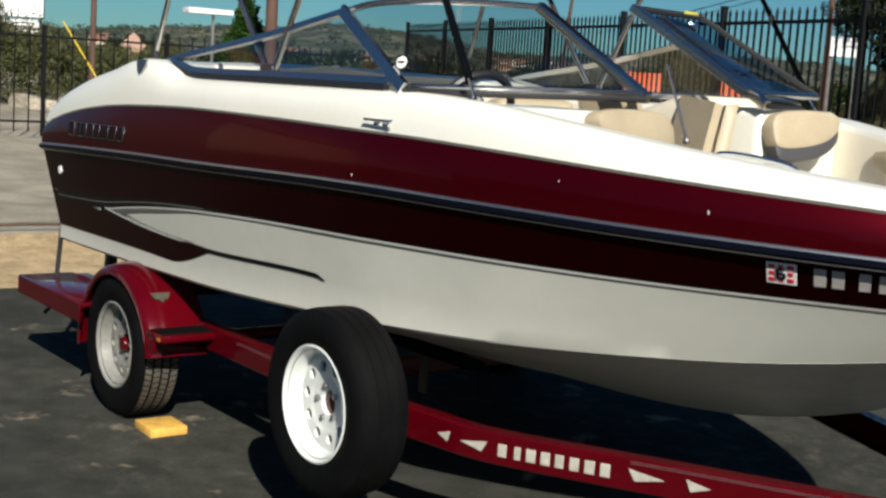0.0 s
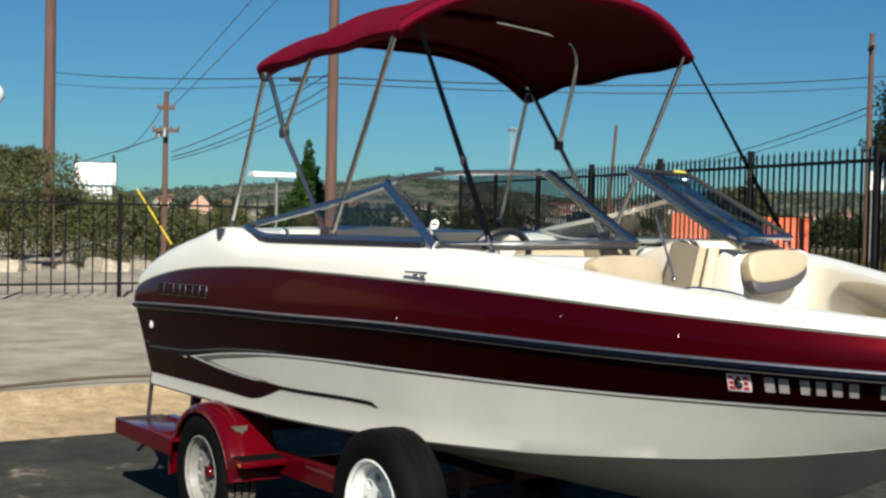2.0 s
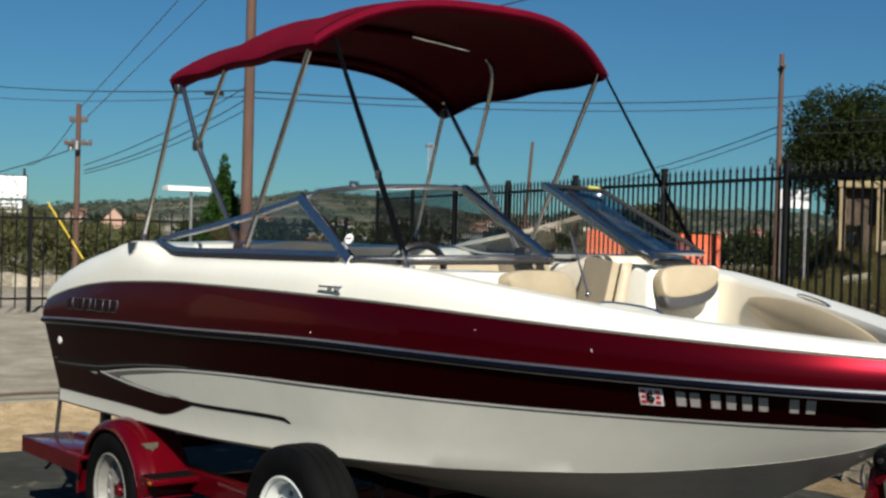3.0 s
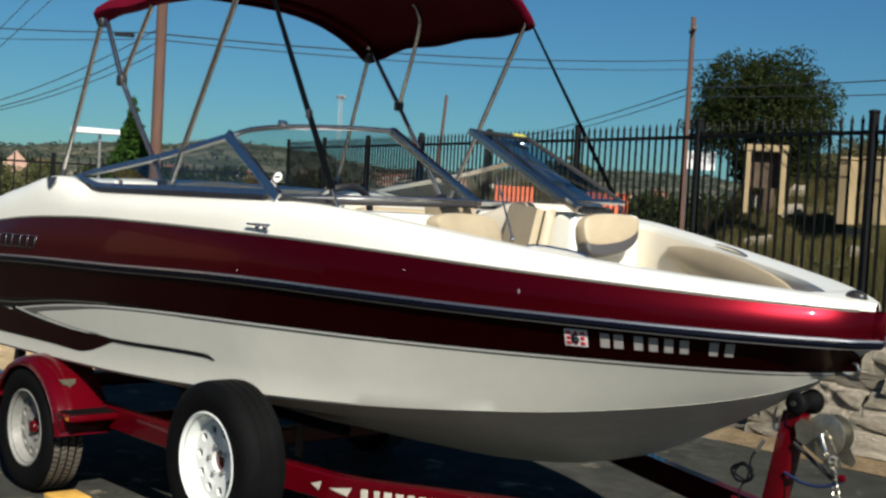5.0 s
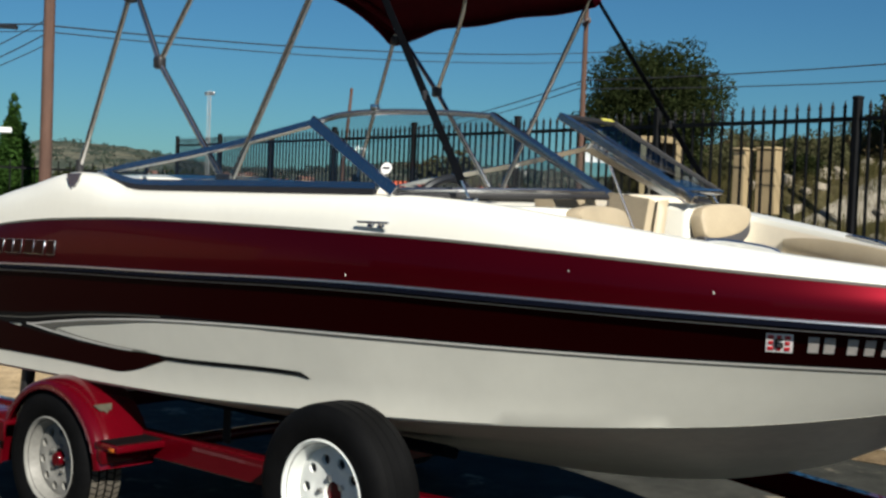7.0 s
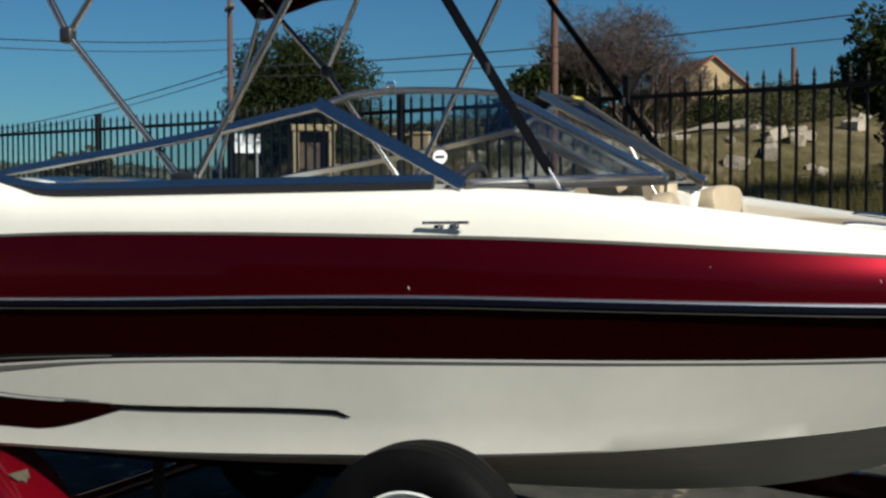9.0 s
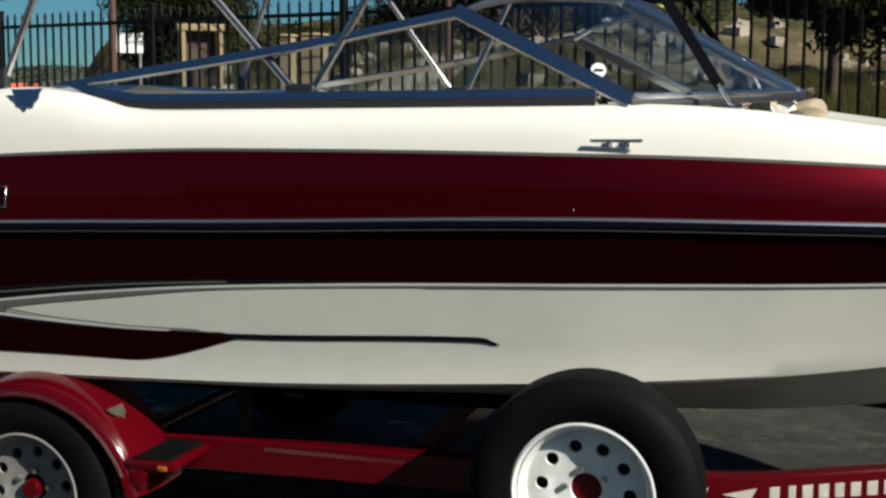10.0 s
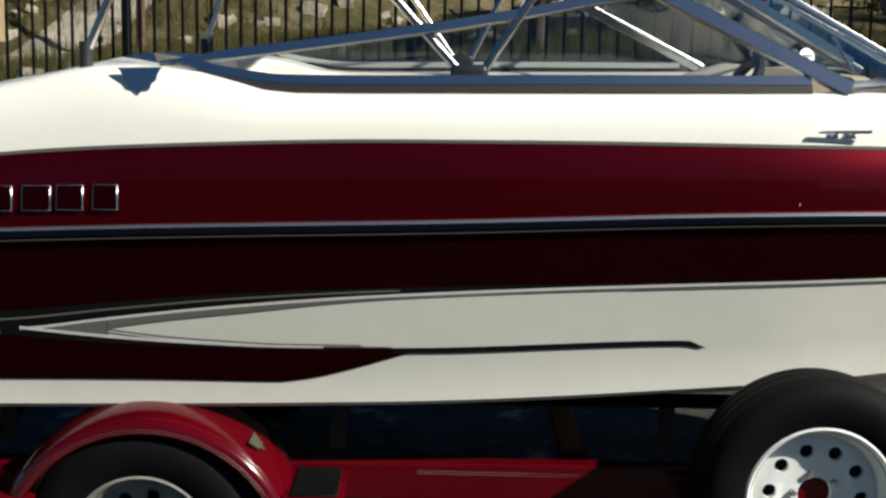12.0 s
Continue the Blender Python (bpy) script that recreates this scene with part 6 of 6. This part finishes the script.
def tufts(name, n, place_at, tall, label, seed):
    r = np.random.RandomState(seed)
    verts, faces = [], []
    for _ in range(n):
        x, y = place_at(r)
        z = bank(x, y) if y > fence_y(x) - 0.5 else (0.40 if y > 3.95 else 0.0)
        for _ in range(5):
            a, h = r.uniform(0, 6.28), tall * r.uniform(0.5, 1.3)
            ox, oy = x + r.uniform(-0.06, 0.06), y + r.uniform(-0.06, 0.06)
            dx, dy = math.cos(a), math.sin(a)
            i = len(verts)
            verts += [(ox - dy * 0.006, oy + dx * 0.006, z - 0.01), (ox + dy * 0.006, oy - dx * 0.006, z - 0.01), (ox + dx * h * 0.4, oy + dy * h * 0.4, z + h)]
            faces.append((i, i + 1, i + 2))
    me = bpy.data.meshes.new(name)
    me.from_pydata(verts, [], faces)
    me.materials.append(GRASS)
    return tagged(new(name, me), label, "grass", kind="stuff")


tufts("lawn_grass", 9000, lambda r: (lambda x: (x, r.uniform(4.0, fence_y(x) + 1.5)))(r.uniform(-8, 4)), 0.09, "green and straw-coloured grass under the iron fence", 3)
tufts("bank_grass", 34000, lambda r: (lambda x: (x, fence_y(x) + 1 + 17 * r.uniform(0, 1) ** 1.3))(r.uniform(-20, 4)), 0.30, "dry tufted grass on the bank", 4)

# ---- poles, wires and signs ----
def utility_pole(label, at, top, r, arms=(), lean=(0, 0), transformer=False):
    p = thing("utility_pole", label, "utility pole", at)
    part("pole", tube([(0, 0, -0.3), (lean[0] * 0.5, lean[1] * 0.5, top * 0.5), (lean[0], lean[1], top)], r, 10, taper=0.72), POLE_WOOD, p)
    for z, ln, turn in arms:
        arm = part("crossarm", box((ln, 0.05, 0.06), Matrix.Translation((lean[0] * z / top, lean[1] * z / top, z)) @ pose(0, 0, 0, 0, 0, turn), 0.006, 1), POLE_WOOD, p)
        for k in (-0.46, -0.2, 0.2, 0.46):
            part("insulator", spin_z([(0.0, 0.0), (0.022, 0.0), (0.03, 0.03), (0.018, 0.05), (0.0, 0.07)], 8), GALV, arm, "pale insulator").matrix_basis = Matrix.Translation((lean[0] * z / top, lean[1] * z / top, z + 0.03)) @ pose(0, 0, 0, 0, 0, turn) @ Matrix.Translation((k * ln, 0, 0))
    if transformer:
        for a in (-0.14, 0.14):
            part("transformer", tube([(a, -0.08, top * 0.77), (a, -0.08, top * 0.77 + 0.16)], 0.06, 12), GALV, p, "grey transformer can")
    return p


utility_pole("thick brown wooden utility pole beyond the lot", (-18.0, 7.1, 0.10), 7.0, 0.105)
utility_pole("weathered wooden utility pole rising out of the thicket", (-37.5, 8.40, 0.0), 10.0, 0.20)
utility_pole("distant wooden utility pole with crossarm and insulators", (-21.9, 5.70, 0.05), 3.76, 0.062, ((3.02, 0.5, 60), (3.45, 0.32, 60)), transformer=True)
utility_pole("slim reddish wooden utility pole beyond the fence", (-15.77, 18.47, 0.4), 5.12, 0.070, ((4.82, 0.55, -40),))
utility_pole("slim leaning utility pole beyond the fence", (-15.45, 11.0, 0.3), 2.9, 0.036, (), (0.25, 0.05))
utility_pole("reddish wooden utility pole on the bank", (-9.5, 20.5, 0.8), 7.0, 0.085)
utility_pole("slim wooden utility pole far behind the bank", (-6.6, 33.0, 2.0), 3.5, 0.09)
mast = thing("lattice_mast", "thin grey lattice mast in the distance", "mast", (-37.2, 25.6, -0.15))
bm = bmesh.new()
for dx, dy in ((0.06, 0), (-0.03, 0.05), (-0.03, -0.05)):
    join(bm, tube([(dx, dy, 0), (dx, dy, 5.0)], 0.018, 4))
for k in range(24):
    z = 0.2 * k
    join(bm, tube([(0.06, 0, z), (-0.03, 0.05, z + 0.1), (-0.03, -0.05, z + 0.2)], 0.009, 3))
part("mast_frame", bm, GALV, mast)
part("antenna", box((0.5, 0.1, 0.12), Matrix.Translation((0, 0, 4.9)), 0.02, 1), GALV, mast)


def wire(a, b, sag, r=0.012, n=14, mid=None):
    a, b = Vector(a), Vector(b)
    pts = [a.lerp(b, k / n) + Vector((0, 0, -4 * sag * (k / n) * (1 - k / n))) for k in range(n + 1)]
    return tube(pts, r, 5, cap=False)


wires = []
for a, b, sag, r in (((-34.66, 7.67, 5.27), (-18.0, 7.1, 3.92), 0.10, 0.012), ((-34.66, 7.68, 4.96), (-18.0, 7.1, 3.82), 0.12, 0.008), ((-18.0, 7.1, 3.90), (-21.54, 28.78, 5.99), 0.25, 0.013), ((-18.0, 7.1, 3.80), (-21.53, 28.79, 5.71), 0.25, 0.010),
                     ((-21.88, 5.69, 3.71), (-18.9, 7.68, 7.2), 0.02, 0.008), ((-21.82, 5.84, 3.58), (-18.6, 8.2, 7.2), 0.02, 0.008), ((-21.83, 5.80, 2.67), (-18.0, 7.1, 4.02), 0.12, 0.009), ((-21.83, 5.80, 2.57), (-18.0, 7.1, 3.80), 0.14, 0.010), ((-21.83, 5.80, 2.51), (-18.0, 7.1, 3.62), 0.12, 0.008),
                     ((-18.0, 7.1, 4.6), (-10.6, 12.3, 7.0), 0.1, 0.012), ((-18.0, 7.1, 4.4), (-8.4, 11.8, 6.3), 0.1, 0.011), ((-37.0, 30.0, 3.3), (-15.77, 18.47, 4.02), 0.35, 0.012), ((-37.0, 30.0, 3.1), (-15.77, 18.47, 3.88), 0.35, 0.010), ((-15.77, 18.47, 4.02), (9.0, 19.0, 6.0), 0.5, 0.013), ((-15.77, 18.47, 3.84), (9.0, 19.0, 5.5), 0.55, 0.011),
                     ((-36.0, 9.92, 3.19), (-21.9, 5.70, 3.62), 0.25, 0.008), ((-42.0, 6.0, 2.5), (-21.9, 5.70, 3.0), 0.4, 0.010)):
    wires.append(tagged(link("power_line", wire(a, b, sag, r), WIRE), "thin dark overhead power line", "cable", "power lines"))
sp = thing("cable_splice", "black splice case hanging on an overhead line", "cable", (-19.35, 7.15, 3.96))
part("splice_case", tube([(-0.30, 0, 0.03), (-0.24, 0, 0.02), (0.24, 0, -0.02), (0.30, 0, -0.03)], 0.04, 8), BLACK_PLASTIC, sp)
guy = tube([(-21.9, 5.15, 1.95), (-18.95, 4.62, 1.02)], 0.015, 6)
tagged(link("guy_guard", guy, material("yellow_guard", (0.75, 0.55, 0.04), 0.6)), "yellow guard on a slanting guy wire", "guy wire")
guy = tube([(-28.6, 3.2, 0.9), (-28.2, 2.0, 0.2)], 0.025, 6)
tagged(link("guy_guard", guy, material("yellow_guard_low", (0.7, 0.5, 0.05), 0.6)), "yellow guard on a slanting guy wire", "guy wire")

tee = thing("flat_roof_sign", "flat pale canopy sign on a thin post in the distance", "sign", (-16.83, 5.39, 0.10))
part("panel", box((0.25, 0.70, 0.08), Matrix.Translation((0, 0, 2.07)) @ pose(0, 0, 0, 0, 0, -4), 0.01, 1), SIGN_WHITE, tee)
part("post", tube([(0, 0.08, 0), (0, 0.08, 2.04)], 0.022, 8), GALV, tee)
bill = thing("billboard", "blank white roadside billboard on dark posts", "billboard", (-34.4, 8.75, 0.03))
turn = math.degrees(math.atan2(1.05, 0.37))
part("face", box((1.12, 0.06, 0.62), Matrix.Translation((0, 0, 2.47)) @ pose(0, 0, 0, 0, 0, turn), 0.004, 1), SIGN_WHITE, bill, "blank white face")
part("frame", box((1.18, 0.05, 0.68), Matrix.Translation((-0.05, 0.02, 2.47)) @ pose(0, 0, 0, 0, 0, turn), 0.004, 1), BLACK_PLASTIC, bill)
part("lower_face", box((0.95, 0.06, 0.34), Matrix.Translation((0, -0.02, 1.92)) @ pose(0, 0, 0, 0, 0, turn), 0.004, 1), SIGN_WHITE, bill, "white lower face")
for k, z in enumerate((2.0, 1.92, 1.84)):
    part("text_bar", box((0.75, 0.07, 0.03), Matrix.Translation((0.004, -0.02, z)) @ pose(0, 0, 0, 0, 0, turn), 0.002, 1), GREY_LINE, bill, "unreadable dark line of text")
for d in (-0.5, 0.52):
    part("post", tube([(-0.06 + d * 0.33, d * 0.94, 0), (-0.06 + d * 0.33, d * 0.94, 3.0)], 0.04, 8), BLACK_PLASTIC, bill)
hexs = thing("diamond_sign", "faded orange diamond road sign on a post", "road sign", (-33.6, 11.6, 0.03))
part("plate", box((0.50, 0.02, 0.50), Matrix.Translation((0, 0, 1.60)) @ pose(0, 0, 0, 0, 0, 70) @ pose(0, 0, 0, 0, 45, 0), 0.004, 1), varied("faded_orange_sign", (0.40, 0.25, 0.19), 0.6, scale=4, amount=0.1), hexs)
part("post", tube([(-0.03, 0, 0), (-0.03, 0, 1.5)], 0.025, 6), SIGN_WHITE, hexs)
wt = thing("water_tower", "pale blue water tower with a round tank on the horizon", "water tower", (-114.2, 27.6, 0.0))
part("tank", grid([[(1.0 * math.sin(a) * math.cos(b), 1.0 * math.sin(a) * math.sin(b), 10.9 + 1.0 * math.cos(a)) for b in np.linspace(0, 6.283, 20, False)] for a in np.linspace(0.01, 3.13, 14)], close=True), material("pale_tank_paint", (0.55, 0.60, 0.60), 0.5), wt, "pale round tank")
part("stem", tube([(0, 0, 0), (0, 0, 10.0)], 0.30, 14, taper=0.85), material("blue_tower_paint", (0.35, 0.55, 0.62), 0.5), wt, "pale blue stem")
ws_sign = thing("white_board", "plain white board on two posts beyond the fence", "sign", (-15.81, 19.03, 0.43))
turn = math.degrees(math.atan2(0.54, 0.51))
part("board", box((0.70, 0.04, 0.40), Matrix.Translation((0, 0, 2.08)) @ pose(0, 0, 0, 0, 0, turn), 0.004, 1), SIGN_WHITE, ws_sign)
for d in (-0.25, 0.25):
    part("post", tube([(d * 0.8, d * 0.58 + 0.05, 0), (d * 0.8, d * 0.58 + 0.05, 1.9)], 0.03, 6), GALV, ws_sign)
turn = math.degrees(math.atan2(0.55, 0.85))
kiosk = thing("tan_kiosk", "tan stucco kiosk with a dark square opening", "kiosk", (-14.32, 19.32, 1.74))
rotk = pose(0, 0, 0, 0, 0, turn) @ Matrix.Diagonal((0.87, 0.87, 1, 1))
for name, size, at in (("pier", (0.14, 0.4, 1.3), (-0.42, 0, 0.35)), ("pier", (0.14, 0.4, 1.3), (0.42, 0, 0.35)), ("lintel", (1.06, 0.46, 0.14), (0, 0, 1.07))):
    part(name, box(size, rotk @ Matrix.Translation(at), 0.015, 1), STUCCO, kiosk)
part("back_panel", box((0.78, 0.02, 0.75), rotk @ Matrix.Translation((0, 0.12, 0.62))), BARK, kiosk, "dark wooden back")
for x, y, z, w in ((-12.62, 19.75, 1.62, 0.27), (-12.15, 20.0, 1.65, 0.44)):
    gp = thing("gate_pier", "tan stucco gate pier beside the lane", "gate pier", (x, y, z))
    part("shaft", box((w, 0.4, 1.3), Matrix.Translation((0, 0, 0.35)), 0.02, 1), STUCCO, gp)
    part("cap", box((w + 0.06, 0.46, 0.07), Matrix.Translation((0, 0, 1.03)), 0.03, 1), STUCCO, gp)
for x, y, w, turn in ((-19.4, 17.05, 0.85, 45), (-18.85, 19.6, 1.0, 42)):
    ob = thing("orange_barrier", "orange plastic construction barrier beyond the fence", "barrier", (x, y, bank(x, y)), "orange barriers")
    prof = [(-0.22, 0), (-0.22, 0.18), (-0.10, 0.32), (-0.07, 1.2), (0.07, 1.2), (0.10, 0.32), (0.22, 0.18), (0.22, 0)]
    bm = grid([[(e, a, b) for a, b in prof] for e in (-w / 2, w / 2)], close=True, cap=True)
    bm.transform(pose(0, 0, 0, 0, 0, turn))
    part("body", bm, ORANGE, ob)
    part("foot", box((w, 0.5, 0.1), pose(0, 0, 0, 0, 0, turn) @ Matrix.Translation((0, 0, 0.05)), 0.01, 1), SIGN_WHITE, ob, "white foot")

# ---- the tan house on the rise, and far buildings ----
def gable_house(label, at, turn, w, d, wall_h, roof_h, wall_mat, roof_mat, glazed=True, sink=1.5):
    h = thing("house", label, "house", at)
    m = pose(0, 0, 0, 0, 0, turn)
    bm = grid([[m @ Vector((x, y, z)) for x, z in ((-w / 2, -sink), (-w / 2, wall_h), (0, wall_h + roof_h), (w / 2, wall_h), (w / 2, -sink))] for y in (-d / 2, d / 2)], cap=True)
    part("wall", bm, wall_mat, h)
    for s in (-1, 1):
        a, b = Vector((s * (w / 2 + 0.35), 0, wall_h - roof_h * 0.7 / w)), Vector((0, 0, wall_h + roof_h + 0.02))
        rows = [[m @ (p + Vector((0, y, z))) for p, z in ((a, 0.06), (b, 0.06), (b, 0.2), (a, 0.2))] for y in (-d / 2 - 0.35, d / 2 + 0.35)]
        part("roof", grid(rows, close=True, cap=True), roof_mat, h)
    if not glazed:
        return h
    win = part("window", box((w * 0.16, 0.08, 0.8), m @ Matrix.Translation((0.1 * w, -d / 2 - 0.02, wall_h * 0.55)), 0.01, 1), CAR_GLASS, h, "dark window pane")
    return h


gable_house("tan stucco house with a brown gable roof on the rise", (-25.2, 105.2, 4.4), 30, 6.7, 12.0, 5.0, 2.7, STUCCO, ROOF_BROWN, False, 5.4)
hg = random.Random(8)
for k in range(80):
    az = radians(hg.uniform(108, 158))
    dist = hg.uniform(560, 760)
    zz = (dist - 540) / 150 * 3.2 * hg.uniform(0.6, 1.1)
    gable_house("small pale house on the far wooded hill", (dist * math.cos(az), dist * math.sin(az) - 4, zz), hg.uniform(0, 180), hg.uniform(3.5, 9.5), hg.uniform(4, 8), hg.uniform(1.6, 3.4), hg.uniform(0.7, 1.4), varied("far_wall", hg.choice([(0.45, 0.37, 0.28), (0.5, 0.46, 0.4), (0.36, 0.25, 0.18)]), 0.9, scale=0.5, amount=0.1), ROOF_BROWN)

# hills on the skyline
rows = []
for i in range(361):
    az = radians(60 + 130 * i / 360)
    deg = math.degrees(az)
    peak = 1.5 * math.exp(-((deg - 146) / 4.0) ** 2) + 0.9 * math.exp(-((deg - 152) / 5) ** 2) + 0.8 * math.exp(-((deg - 120) / 12) ** 2) + 0.9 * math.exp(-((deg - 132) / 6) ** 2)
    jag = 0.16 * noise.noise(Vector((i * 0.17, 0, 0))) + 0.08 * noise.noise(Vector((i * 0.9, 5, 0)))
    top = math.tan(radians(0.55 + 0.55 * peak + jag)) * 960
    rows.append([(r * math.cos(az), r * math.sin(az) - 4, z) for r, z in ((540, -0.2), (690, top * 0.35), (960, top + 1.5), (1260, top * 0.8), (1560, -1))])
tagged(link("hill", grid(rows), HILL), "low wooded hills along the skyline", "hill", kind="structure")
# woods over the hills
tops = [r[2][2] for r in rows]
hr = np.random.RandomState(17)
wood = []
for k in range(2600):
    i = hr.randint(0, 361)
    e = hr.uniform(0.0, 1.0) ** 0.7
    dist = 545 + 415 * e
    low = tops[i] * 0.35
    zz = low * (e / 0.35) if e < 0.35 else low + (tops[i] - low) * (e - 0.35) / 0.65
    az = radians(60 + 130 * (i + hr.uniform(-0.5, 0.5)) / 360)
    q = hr.uniform(1.2, 3.0)
    wood.append((dist * math.cos(az), dist * math.sin(az) - 4, zz + q * 0.3, q * 1.7, q * 1.7, q * 0.8))
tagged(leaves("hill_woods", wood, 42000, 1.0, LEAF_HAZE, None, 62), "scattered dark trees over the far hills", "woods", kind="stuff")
# belt of dark trees in the middle distance
bl = []
for k in range(70):
    az = radians(hg.uniform(112, 172))
    dist = hg.uniform(70, 115)
    r = hg.uniform(0.8, 1.6)
    bl.append((dist * math.cos(az), dist * math.sin(az) - 4, r * 0.55, r * 1.5, r * 1.5, r))
tagged(leaves("far_woods", bl, 40000, 0.20, LEAF_OAK, None, 61), "belt of dark far-off trees", "woods", kind="stuff")

# ---- behind the camera: the tan building that the hull mirrors ----
shop = thing("shop_building", "long tan stucco building across the yard", "building", (-3.0, -24.0, 0.0))
part("wall", box((26, 6, 4.2), Matrix.Translation((0, -3, 2.1)), 0.05, 1), STUCCO, shop)
part("parapet", box((26.4, 6.4, 0.35), Matrix.Translation((0, -3, 4.37)), 0.05, 1), ROOF_BROWN, shop)
for x in (-8, -2.5, 3, 8.5):
    win = part("window", box((2.2, 0.12, 1.6), Matrix.Translation((x, 0.02, 1.9)), 0.02, 1), CAR_GLASS, shop, "dark shop window")
    part("frame", box((2.4, 0.08, 1.8), Matrix.Translation((x, 0.0, 1.9)), 0.02, 1), BLACK_PLASTIC, win)
gable_house("tan stucco building with a brown roof across the yard", (-21.0, -12.0, 0.0), 0, 7.0, 7.0, 4.6, 1.5, STUCCO, ROOF_BROWN)
# fallen branch by the kerb
br = tube(smooth_path([(-9.35, -0.9, 0.13), (-9.4, 0.1, 0.16), (-9.3, 1.0, 0.14), (-9.45, 1.9, 0.15)], 5), 0.016, 6, taper=0.5)
tagged(link("branch", br, BARK), "dark fallen branch lying along the kerb", "branch")
